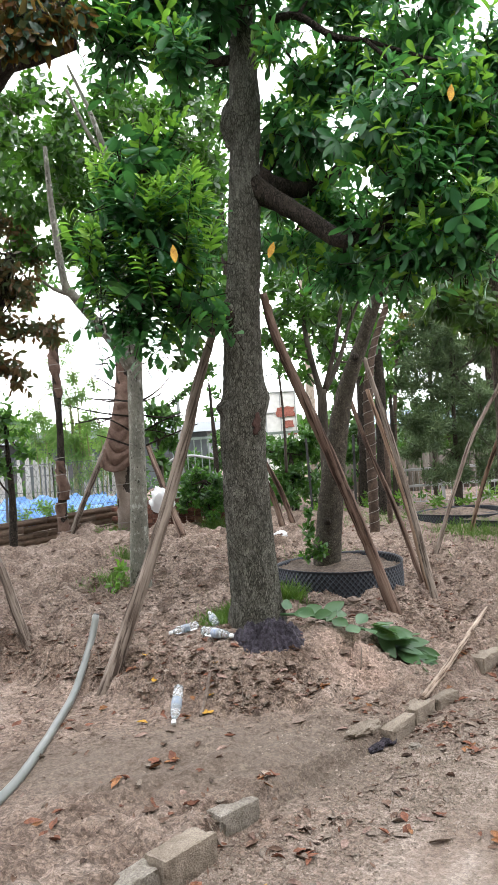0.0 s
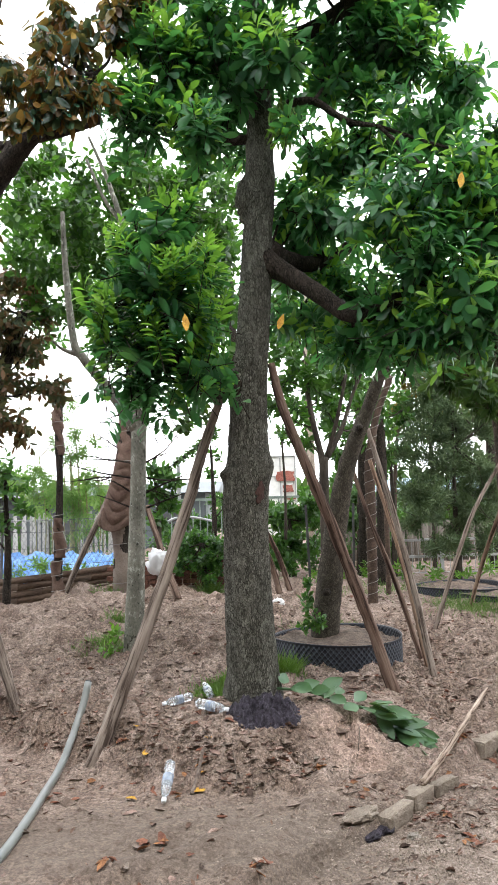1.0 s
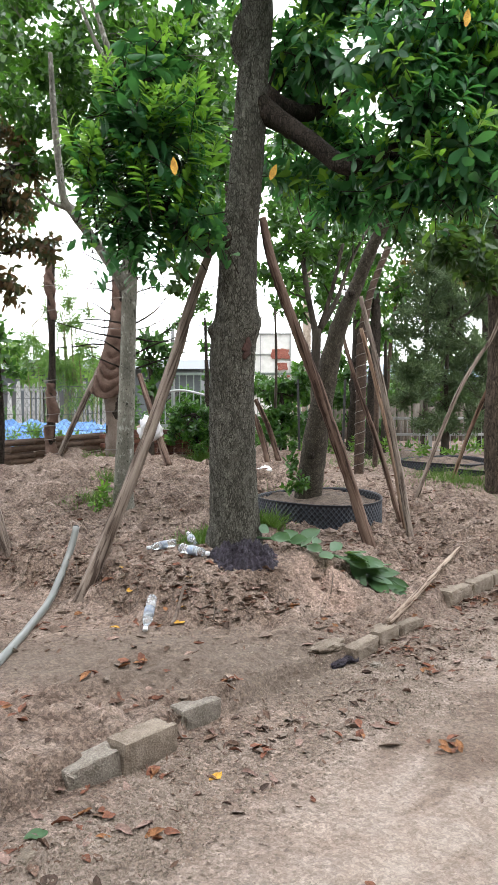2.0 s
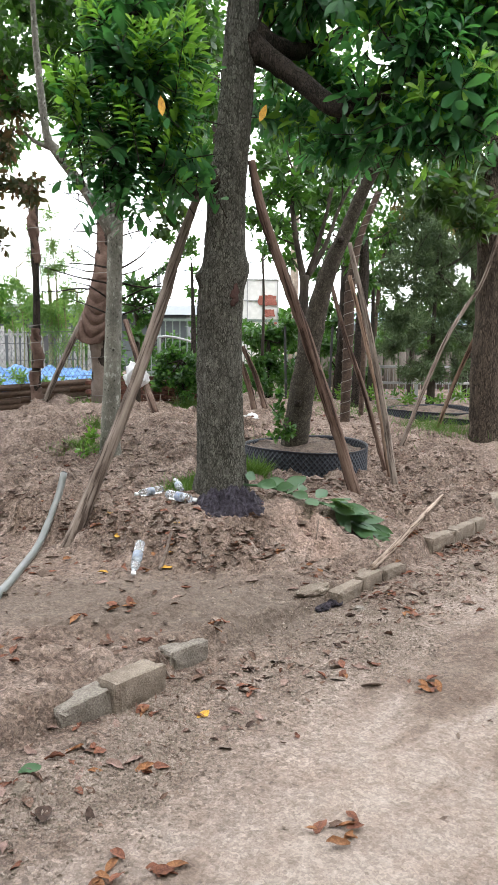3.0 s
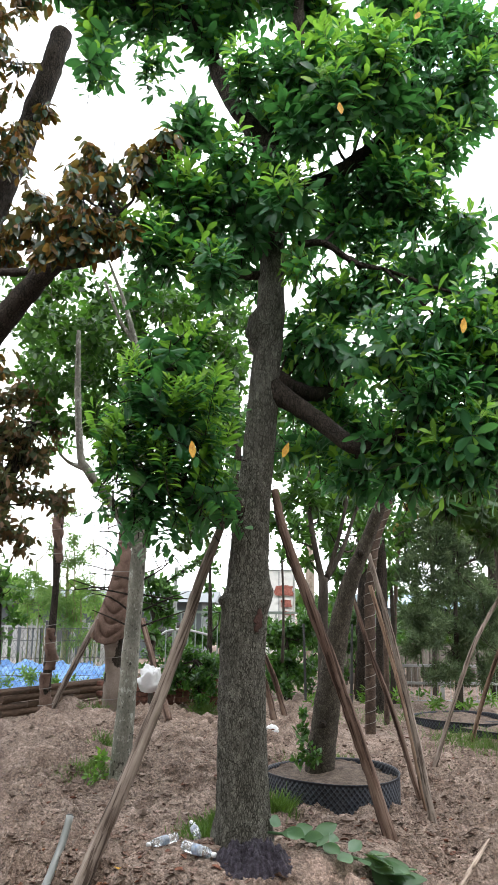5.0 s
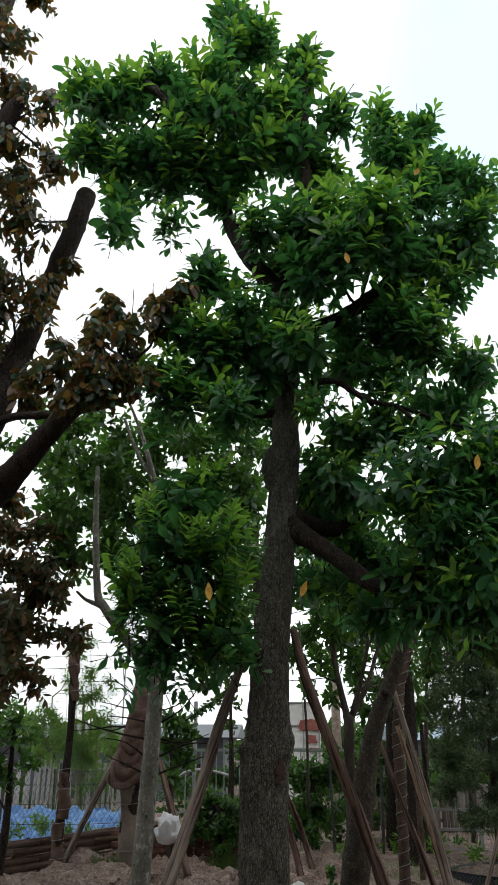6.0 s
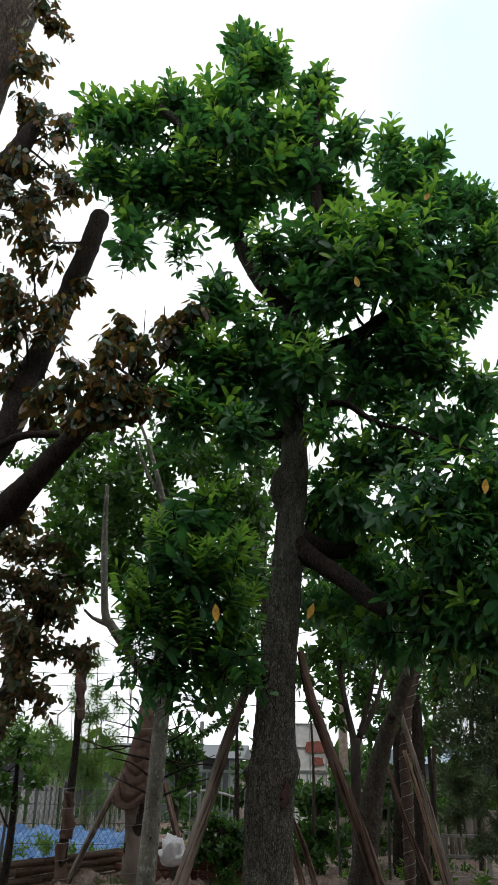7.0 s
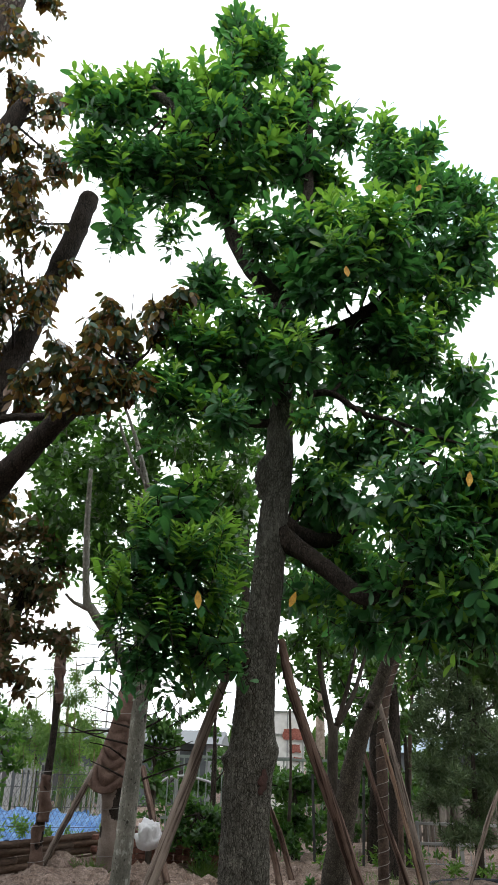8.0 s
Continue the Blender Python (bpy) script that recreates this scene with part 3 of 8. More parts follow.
GREY_TRUNK_UP = [
    (-0.962, 6.6, 2.486, 0.071),
    (-1.005, 6.65, 2.922, 0.0606),
    (-1.096, 6.7, 3.438, 0.047),
    (-1.136, 6.7, 3.811, 0.0379),
    (-1.054, 6.7, 4.033, 0.0267),
    (-1.223, 6.7, 4.315, 0.0167),
    (-1.382, 6.7, 4.697, 0.0136),
]
GREY_UP_B = [
    (-1.054, 6.7, 4.033, 0.032),
    (-1.191, 6.7, 4.49, 0.0194),
    (-1.359, 6.7, 4.909, 0.0119),
]
GREY_LIMB = [
    (-0.954, 6.6, 2.213, 0.065),
    (-1.068, 6.55, 2.388, 0.055),
    (-1.204, 6.5, 2.587, 0.045),
    (-1.399, 6.4, 2.851, 0.04),
    (-1.453, 6.4, 2.969, 0.033),
    (-1.512, 6.4, 3.563, 0.028),
    (-1.534, 6.4, 4.092, 0.018),
]
GREY_LIMB_B = [
    (-1.423, 6.4, 2.85, 0.025),
    (-1.548, 6.4, 2.896, 0.015),
    (-1.603, 6.3, 2.948, 0.01),
]
GREY_CLUMPS = [
    (-1.91, 6.9, 4.627, 0.26),
    (-1.99, 6.7, 4.253, 0.222),
    (-1.779, 7.2, 4.376, 0.294),
    (-1.524, 7.4, 4.386, 0.3),
    (-1.203, 7.5, 4.744, 0.367),
    (-0.843, 7.6, 4.654, 0.337),
    (-0.475, 7.6, 4.591, 0.365),
    (-0.173, 7.6, 4.723, 0.244),
    (-1.146, 7.4, 5.031, 0.214),
    (-2.026, 7, 3.894, 0.228),
    (-1.682, 7.5, 3.925, 0.299),
    (-1.343, 7.6, 3.896, 0.3),
    (-1.376, 7.6, 3.538, 0.267),
    (-0.227, 7.6, 4.275, 0.24),
    (-0.276, 7.6, 3.607, 0.235),
    (-1.892, 7, 4.792, 0.177),
    (-1.6, 7.6, 4.914, 0.282),
    (-2.195, 6.7, 4.603, 0.171),
]
GREY_CLUMPS_B = [
    (-2.842, 8.2, 4.937, 0.345),
    (-2.385, 8.4, 4.588, 0.377),
    (-1.958, 8.4, 5.091, 0.38),
    (-1.879, 8.6, 4.516, 0.379),
    (-1.068, 8.6, 4.592, 0.477),
    (-0.58, 8.4, 4.531, 0.398),
    (-1.519, 8.4, 4.664, 0.337),
    (-0.245, 8.4, 4.193, 0.295),
    (-1.922, 8.2, 3.67, 0.291),
    (-1.579, 8.2, 3.301, 0.254),
    (-0.568, 8.4, 4.124, 0.327),
    (-1.057, 8.2, 5.233, 0.302),
    (-0.453, 8.2, 5.164, 0.299),
    (-2.624, 8.2, 5.372, 0.279),
    (-2.394, 8, 4.388, 0.327),
    (-2.099, 8, 4, 0.321),
    (-2.191, 8, 3.684, 0.287),
    (-1.734, 8, 3.75, 0.284),
    (-2.139, 8.6, 4.373, 0.311),
]
GREY_CLUMPS_C = [
    (-1.899, 7.6, 5.032, 0.318),
    (-1.624, 7.8, 4.814, 0.351),
    (-1.889, 7.4, 4.366, 0.271),
    (-1.719, 7.8, 4.271, 0.313),
    (-1.383, 8, 4.701, 0.355),
    (-1.32, 8, 5.171, 0.362),
    (-0.908, 8.2, 5.11, 0.366),
    (-0.416, 8.2, 5.197, 0.366),
    (-0.238, 8.2, 4.698, 0.325),
    (-1.656, 7.6, 3.664, 0.215),
    (-1.866, 7.4, 3.515, 0.152),
    (-2.003, 7.3, 3.878, 0.235),
    (-1.27, 8.2, 4.284, 0.324),
    (-0.423, 8.2, 4.225, 0.352),
    (-0.239, 8, 3.672, 0.221),
    (-2.035, 7.4, 4.623, 0.245),
    (-0.655, 8.4, 4.681, 0.366),
    (-1.303, 8.2, 3.801, 0.255),
    (-0.42, 7.4, 3.3, 0.28),
    (-0.3, 7.5, 3.75, 0.26),
    (-0.15, 7.5, 3.45, 0.22),
    (-0.38, 7.4, 2.95, 0.2),
    (-0.1, 7.5, 3.05, 0.18),
]
APPLE_TRUNK = [
    (-2.213, 5.2, 1.079, 0.236),
    (-2.401, 5.2, 2.279, 0.216),
    (-2.543, 5.2, 3.265, 0.213),
    (-2.578, 5.2, 3.931, 0.198),
    (-2.709, 5.25, 4.951, 0.201),
    (-2.913, 5.3, 6.776, 0.223),
    (-2.835, 5.35, 8.266, 0.231),
    (-2.729, 5.4, 9.142, 0.234),
    (-2.586, 5.5, 10.366, 0.235),
]
APPLE_LIMB_A = [
    (-2.519, 5.2, 3.48, 0.136),
    (-2.148, 5.25, 4, 0.119),
    (-2.019, 5.35, 4.64, 0.106),
    (-1.901, 5.45, 5.18, 0.095),
    (-1.795, 5.5, 5.673, 0.094),
    (-1.701, 5.55, 6.137, 0.09),
    (-1.651, 5.6, 6.484, 0.087),
]
APPLE_LIMB_B = [
    (-2.505, 5.2, 3.056, 0.133),
    (-1.952, 5, 3.378, 0.114),
    (-1.692, 4.85, 3.58, 0.086),
    (-1.405, 4.7, 3.838, 0.068),
    (-1.164, 4.6, 4.008, 0.047),
    (-0.888, 4.5, 4.196, 0.023),
]
APPLE_LIMB_C = [
    (-2.13, 5.24, 3.99, 0.036),
    (-1.834, 4.9, 3.936, 0.03),
    (-1.518, 4.8, 3.911, 0.029),
    (-1.176, 4.7, 3.925, 0.028),
    (-0.879, 4.6, 3.953, 0.023),
]
APPLE_LIMB_D = [
    (-2.816, 5.3, 5.891, 0.163),
    (-2.483, 5.2, 6.583, 0.129),
    (-2.288, 5.1, 6.878, 0.085),
    (-2.162, 5.1, 7.191, 0.052),
]
APPLE_CLUMPS = [
    (-2.256, 5.2, 8.544, 0.23),
    (-2.358, 5.2, 8.006, 0.252),
    (-2.294, 5.1, 7.317, 0.235),
    (-1.999, 5.1, 7.04, 0.255),
    (-2.148, 5.1, 6.585, 0.329),
    (-1.825, 5.1, 6.393, 0.213),
    (-2.245, 5, 6.067, 0.312),
    (-2.001, 5, 5.66, 0.274),
    (-2.082, 5, 5.22, 0.265),
    (-1.817, 5.1, 5.072, 0.238),
    (-2.077, 5, 4.854, 0.187),
    (-1.665, 5.4, 5.603, 0.128),
    (-1.78, 5.3, 5.308, 0.149),
    (-1.514, 4.9, 4.535, 0.135),
    (-1.231, 4.7, 4.531, 0.21),
    (-0.97, 4.6, 4.566, 0.226),
    (-0.775, 4.6, 4.707, 0.166),
    (-0.614, 4.6, 4.754, 0.116),
    (-1, 4.7, 4.341, 0.158),
    (-1.305, 4.8, 4.345, 0.163),
    (-0.756, 4.6, 4.513, 0.126),
    (-1.7, 5, 4.313, 0.176),
]
APPLE_LOW_CLUMPS = [
    (-1.936, 5.3, 4.462, 0.235),
    (-2.146, 5.3, 4.665, 0.24),
    (-2.051, 5.6, 3.613, 0.235),
    (-1.754, 5.1, 4.172, 0.133),
    (-1.11, 4.2, 3.92, 0.17),
    (-0.91, 4.2, 3.92, 0.15),
    (-1.02, 4.2, 3.79, 0.11),
    (-0.78, 4.3, 4.0, 0.13),
    (-1.18, 4.2, 3.79, 0.11),
    (-1.12, 4.3, 4.22, 0.15),
    (-0.92, 4.3, 4.31, 0.15),
    (-0.72, 4.4, 4.54, 0.13),
    (-0.58, 4.4, 4.71, 0.11),
    (-1.18, 4.3, 4.03, 0.13),
    (-0.94, 4.3, 4.07, 0.13),
    (-1.36, 4.2, 4.01, 0.13),
    (-1.24, 4.2, 3.78, 0.11),
]
RUST_TRUNK = [
    (-2.859, 7.5, 0.441, 0.12),
    (-2.722, 7.5, 1.599, 0.1),
    (-2.479, 7.5, 2.694, 0.077),
    (-2.229, 7.6, 3.535, 0.048),
]
RUST_CLUMPS = [
    (-2.713, 7.6, 3.884, 0.343),
    (-2.415, 7.8, 3.942, 0.316),
    (-2.448, 7.5, 3.446, 0.423),
    (-2.197, 8, 3.746, 0.255),
    (-2.605, 7.4, 3.141, 0.358),
    (-2.155, 7.6, 3.183, 0.301),
    (-2.339, 7.4, 2.818, 0.352),
    (-2.49, 7.3, 2.541, 0.291),
    (-2.055, 7.6, 2.795, 0.238),
    (-2.249, 7.3, 2.341, 0.23),
    (-2.494, 7.3, 2.188, 0.232),
    (-1.875, 7.6, 2.689, 0.154),
    (-2.913, 7.4, 3.305, 0.425),
]
WRAP_TRUNK = [
    (-1.783, 10.5, 0.369, 0.102),
    (-1.747, 10.5, 1.105, 0.102),
    (-1.725, 10.5, 1.649, 0.115),
    (-1.7, 10.5, 2.114, 0.122),
    (-1.662, 10.5, 2.656, 0.075),
    (-1.65, 10.5, 3.044, 0.061),
]
THIN_TRUNK = [
    (-2.515, 10, 0.405, 0.059),
    (-2.486, 10, 1.033, 0.056),
    (-2.458, 10, 1.847, 0.043),
    (-2.464, 10, 2.292, 0.049),
    (-2.463, 10, 2.736, 0.053),
    (-2.435, 10, 3.031, 0.04),
]
WRAP_POLE = [
    (-2.487, 10.2, 0.416, 0.039),
    (-2.264, 10.3, 0.884, 0.039),
    (-1.972, 10.4, 1.511, 0.043),
    (-1.736, 10.45, 2.037, 0.035),
]
CITRUS_POLE = [
    (-0.894, 9.5, 0.391, 0.05),
    (-1.073, 9.8, 0.802, 0.044),
    (-1.363, 10.3, 1.546, 0.035),
]
CITRUS_TRUNK = [
    (-1.295, 11, 0.356, 0.041),
    (-1.29, 11, 0.886, 0.037),
    (-1.291, 11, 1.457, 0.029),
    (-1.327, 11, 1.867, 0.016),
]
CITRUS_CLUMPS = [
    (-1.238, 11, 1.983, 0.197),
    (-1.374, 11, 1.788, 0.18),
    (-1.139, 11, 1.65, 0.213),
    (-1.321, 11, 1.377, 0.18),
    (-1.041, 11, 1.887, 0.131),
    (-1.392, 11, 2.116, 0.099),
]
HEDGE_CLUMPS = [
    (-0.945, 11, 0.927, 0.18),
    (-0.735, 11, 1.01, 0.212),
    (-0.516, 10.9, 0.935, 0.226),
    (-0.826, 10.9, 0.779, 0.211),
    (-0.606, 10.8, 0.731, 0.208),
    (-0.989, 10.9, 0.75, 0.146),
    (-0.449, 10.8, 0.68, 0.176),
    (-0.547, 10.6, 0.529, 0.11),
    (-0.376, 11, 0.903, 0.196),
]
DARK_SHRUB = [
    (0.38, 12, 1.328, 0.231),
    (0.607, 12, 1.401, 0.267),
    (0.866, 12, 1.293, 0.231),
    (0.479, 11.8, 0.973, 0.227),
    (0.734, 11.8, 0.868, 0.21),
    (0.973, 12, 1.553, 0.178),
    (0.374, 11.8, 0.718, 0.175),
    (0.61, 11.5, 0.593, 0.171),
    (1.64, 12.5, 1.233, 0.242),
    (1.923, 12.5, 1.306, 0.187),
]
BAMBOO_CLUMPS = [
    (-3.304, 14, 1.872, 0.426),
    (-3.016, 14, 1.541, 0.381),
    (-3.629, 14, 1.687, 0.428),
    (-2.973, 14, 2.16, 0.318),
    (-3.254, 14, 2.595, 0.298),
    (-3.924, 14, 1.916, 0.387),
    (-2.89, 14, 1.117, 0.275),
    (-3.122, 14, 3.001, 0.235),
    (-3.747, 14, 2.214, 0.3),
    (-3.0, 14, 2.55, 0.22),
    (-3.4, 14, 3.25, 0.2),
    (-2.75, 14, 2.75, 0.18),
    (-2.7, 14, 1.9, 0.25),
    (-3.55, 14, 2.8, 0.2),
    (-3.15, 14, 3.5, 0.16),
]
LEFT_BUSH = [
    (-2.821, 9, 1.788, 0.237),
    (-2.878, 9, 1.458, 0.238),
    (-2.669, 9, 1.577, 0.153),
    (-2.869, 9, 2.058, 0.21),
    (-3.058, 9, 1.738, 0.352),
]
LEAN_TRUNK = [
    (0.575, 6.42, 0.35, 0.132),
    (0.596, 6.42, 0.53, 0.116),
    (0.66, 6.42, 1.0, 0.1026),
    (0.733, 6.42, 1.43, 0.0898),
    (0.83, 6.41, 1.85, 0.0722),
    (0.99, 6.4, 2.24, 0.0578),
    (1.12, 6.36, 2.56, 0.0503),
    (1.26, 6.3, 2.83, 0.0429),
    (1.45, 6.2, 3.15, 0.0333),
]
LEAN_POLE_A = [
    (1.403, 6.1, 0.161, 0.0288),
    (1.343, 6.4, 0.759, 0.0276),
    (1.255, 6.6, 1.332, 0.0264),
    (1.091, 6.9, 2.184, 0.0204),
]
LEAN_POLE_B = [
    (1.434, 6.4, 0.231, 0.024),
    (1.34, 6.6, 0.788, 0.0228),
    (1.243, 6.8, 1.33, 0.0216),
    (1.105, 6.95, 1.905, 0.018),
]
LEAN_POLE_C = [
    (1.453, 6.7, 0.185, 0.0252),
    (1.258, 6.8, 0.825, 0.024),
    (1.083, 6.9, 1.34, 0.0216),
    (0.922, 7, 1.921, 0.0168),
]
FORK_TRUNK = [
    (0.854, 9, 0.263, 0.061),
    (0.879, 9, 0.996, 0.056),
    (0.89, 9, 1.729, 0.056),
    (0.9, 9, 2.061, 0.053),
]
FORK_LIMB_A = [
    (0.893, 9, 1.962, 0.044),
    (0.854, 9, 2.171, 0.037),
    (0.804, 9, 2.402, 0.034),
    (0.757, 9, 2.685, 0.03),
    (0.736, 9, 2.953, 0.027),
    (0.736, 9, 3.24, 0.02),
]
FORK_LIMB_B = [
    (0.895, 9, 1.995, 0.043),
    (1.135, 9.1, 2.389, 0.028),
    (1.316, 9.2, 2.864, 0.02),
    (1.57, 9.3, 3.345, 0.015),
]
FORK_LIMB_C = [
    (0.933, 9, 2.059, 0.031),
    (1.066, 8.9, 2.504, 0.023),
    (1.175, 8.8, 3.006, 0.018),
]
FORK_CLUMPS = [
    (0.761, 9, 2.938, 0.23),
    (0.605, 9, 2.616, 0.148),
    (0.454, 9, 2.359, 0.094),
    (0.963, 9.2, 2.684, 0.193),
    (1.198, 9.3, 2.957, 0.239),
    (0.937, 9.2, 3.3, 0.279),
    (1.34, 9.2, 3.204, 0.21),
    (0.593, 9.2, 3.256, 0.25),
    (0.966, 9.2, 3.707, 0.281),
    (0.564, 9.2, 3.803, 0.211),
    (1.4, 9.4, 2.681, 0.142),
    (0.35, 9.4, 2.75, 0.2),
    (0.5, 9.3, 3.05, 0.2),
    (1.1, 9.3, 2.35, 0.15),
    (0.75, 9.3, 2.3, 0.12),
    (1.45, 9.5, 2.95, 0.18),
    (0.9, 9.3, 2.95, 0.2),
    (1.3, 9.4, 2.4, 0.13),
]
LIGHT_SHRUB = [
    (2.16, 12, 2.626, 0.199),
    (2.268, 12, 2.263, 0.217),
    (2.155, 12, 1.915, 0.18),
    (2.394, 12, 2.788, 0.182),
]
COIL_TRUNK = [
    (1.393, 8.9, 0.384, 0.06),
    (1.403, 8.9, 0.898, 0.057),
    (1.413, 8.9, 1.425, 0.06),
    (1.424, 8.9, 1.952, 0.06),
    (1.513, 8.9, 2.473, 0.04),
    (1.714, 8.9, 2.987, 0.037),
]
BIG_TRUNK = [
    (2.798, 8, 0.296, 0.21),
    (2.765, 8, 0.449, 0.165),
    (2.743, 8, 1.052, 0.158),
    (2.757, 8, 1.642, 0.151),
    (2.748, 8, 2.219, 0.146),
    (2.71, 8, 2.671, 0.14),
]
BIG_LIMB = [
    (2.741, 8, 2.333, 0.108),
    (2.505, 8, 2.668, 0.076),
    (2.263, 7.9, 2.815, 0.056),
    (2.006, 7.8, 2.82, 0.03),
]
BIG_LIMB_B = [
    (2.716, 8, 2.559, 0.114),
    (2.732, 8, 3.282, 0.09),
    (2.742, 8, 4.093, 0.066),
]
BIG_CLUMPS = [
    (2.116, 7.6, 2.837, 0.177),
    (2.33, 7.6, 2.681, 0.19),
    (2.549, 7.6, 2.581, 0.203),
    (2.046, 7.6, 2.639, 0.118),
    (2.435, 7.6, 2.409, 0.143),
    (1.932, 7.6, 2.782, 0.106),
    (2.491, 7.9, 2.869, 0.248),
    (2.163, 7.8, 2.757, 0.157),
    (2.72, 8, 3.169, 0.255),
    (2.696, 8.2, 3.643, 0.263),
    (2.786, 8.2, 4.062, 0.267),
    (2.358, 7.9, 2.644, 0.135),
    (2.801, 8, 2.63, 0.253),
    (2.99, 8.2, 3.5, 0.397),
    (2.353, 8, 3.017, 0.226),
    (1.931, 7.8, 2.744, 0.12),
    (2.739, 8.2, 4.247, 0.335),
    (2.95, 8.2, 4.658, 0.343),
    (2.404, 7.9, 2.465, 0.123),
]
BIG_POLE_A = [
    (1.758, 7.6, 0.299, 0.021),
    (1.98, 7.62, 0.8, 0.021),
    (2.21, 7.65, 1.345, 0.02),
    (2.4, 7.68, 1.66, 0.019),
    (2.57, 7.7, 1.93, 0.018),
    (2.7, 7.7, 2.36, 0.017),
    (2.78, 7.72, 2.62, 0.015),
]
BIG_POLE_B = [
    (2.386, 8.5, 0.398, 0.023),
    (2.532, 8.4, 0.847, 0.023),
    (2.691, 8.2, 1.394, 0.023),
]
CONIFER_TRUNK = [
    (2.919, 10.9, 0.372, 0.06758),
    (2.946, 10.9, 0.757, 0.05208),
    (2.94, 10.9, 1.485, 0.031),
    (2.956, 10.9, 2.292, 0.020460000000000002),
    (2.966, 10.9, 3.018, 0.01054),
]
CONIFER_CLUMPS = [
    (3.095, 11.2, 3.14, 0.347),
    (2.7, 11.2, 2.835, 0.309),
    (3.502, 11.2, 3.028, 0.315),
    (2.987, 11.3, 2.41, 0.52),
    (3.018, 11.3, 1.654, 0.519),
    (2.364, 11, 1.609, 0.283),
    (3.506, 11, 1.61, 0.341),
    (2.99, 10.9, 2.774, 0.387),
    (2.646, 10.9, 2.475, 0.366),
    (3.294, 10.9, 2.51, 0.389),
    (2.859, 10.9, 2.056, 0.417),
    (3.335, 10.9, 1.942, 0.371),
    (2.457, 10.9, 2.084, 0.248),
    (2.634, 10.8, 1.505, 0.362),
    (3.186, 10.8, 1.386, 0.383),
    (2.373, 10.8, 1.203, 0.278),
    (2.84, 10.8, 1.01, 0.364),
    (3.232, 10.8, 0.902, 0.3),
    (3.552, 10.9, 2.735, 0.256),
    (2.59, 10.8, 0.867, 0.214),
    (2.35, 11.2, 2.6, 0.28),
    (2.2, 11.2, 2.2, 0.22),
    (2.7, 11.3, 3.2, 0.28),
    (3.25, 11.3, 3.4, 0.28),
    (2.45, 11.4, 2.95, 0.22),
]
YELLOW_CLUMPS = [
    (3.202, 13, 3.334, 0.4),
    (3.784, 13, 3.39, 0.303),
    (2.825, 13, 3.457, 0.298),
    (2.703, 13, 3.08, 0.237),
]
BACK_TREE_A = [
    (1.385, 13, 4.906, 0.599),
    (2.119, 13, 4.373, 0.598),
    (0.961, 13, 4.358, 0.493),
    (1.688, 13, 3.729, 0.442),
    (2.564, 13, 3.86, 0.498),
    (0.631, 13, 5.152, 0.5),
    (2.99, 13.5, 4.328, 0.626),
    (3.673, 13.5, 4.081, 0.631),
    (4.284, 13.5, 4.238, 0.64),
    (2.127, 13, 3.12, 0.334),
]
BACK_TRUNK_A = [
    (1.83, 13, 0.25, 0.0476),
    (1.892, 13, 1.402, 0.0406),
    (1.928, 13, 2.749, 0.0343),
    (1.824, 13, 4.297, 0.020999999999999998),
]
BACK_TRUNK_B = [
    (2.633, 14, 0.264, 0.04095),
    (2.692, 14, 1.557, 0.037700000000000004),
    (2.799, 14, 2.794, 0.031200000000000002),
    (3.086, 14, 4.227, 0.01755),
]
BACK_SHRUB_A = [
    (1.517, 16, 1.318, 0.357),
    (1.838, 16, 0.821, 0.358),
    (2.302, 16, 0.67, 0.359),
    (1.998, 16, 1.403, 0.286),
    (1.35, 16, 0.618, 0.309),
    (2.783, 16, 0.755, 0.361),
    (3.052, 16, 1.211, 0.313),
]
BACK_SHRUB_B = [
    (3.484, 17, 1.05, 0.411),
    (3.977, 17, 0.889, 0.465),
    (4.622, 17, 1.096, 0.521),
    (5.24, 17, 0.927, 0.526),
    (5.759, 17, 1.143, 0.664),
    (3.691, 17, 0.405, 0.387),
    (4.82, 17, 0.326, 0.471),
]
BACK_SHRUB_C = [
    (-1.915, 18, 1.015, 0.348),
    (-1.242, 18, 1.101, 0.347),
    (-0.573, 18, 1.121, 0.373),
    (-0.037, 18, 1.15, 0.399),
    (-2.583, 18, 0.995, 0.35),
    (-3.252, 18, 0.975, 0.325),
    (-0.806, 18, 1.604, 0.213),
]
BACK_SHRUB_D = [
    (-5.011, 17, 2.085, 0.367),
    (-4.389, 17, 1.978, 0.364),
    (-3.766, 17, 1.872, 0.335),
    (-5.508, 17, 2.183, 0.45),
    (-3.278, 17, 1.649, 0.256),
    (-4.8, 17, 1.503, 0.313),
]
BACK_CITRUS = [
    (-0.462, 12.5, 2.307, 0.148),
    (-0.574, 12.5, 2.037, 0.167),
    (-0.415, 12.5, 1.655, 0.148),
    (-0.893, 12, 2.84, 0.09),
    (-0.552, 12, 2.638, 0.071),
]
MAIN_EXTRA_CLUMPS = [
    (-0.046, 4.6, 5.347, 0.219),
    (0.286, 4.6, 4.945, 0.21),
    (1.094, 4.9, 5.248, 0.275),
    (1.364, 5, 5.106, 0.208),
    (1.653, 5, 5.368, 0.191),
    (-0.04, 4.7, 4.347, 0.242),
    (1.23, 4.9, 5.9, 0.245),
    (0.823, 4.9, 4.269, 0.189),
    (-0.783, 4.6, 4.16, 0.178),
    (-0.572, 4.7, 4.531, 0.206),
    (0.651, 4.9, 4.637, 0.2),
    (0.88, 5.1, 4.947, 0.16),
    (1.184, 4.9, 4.646, 0.2),
]
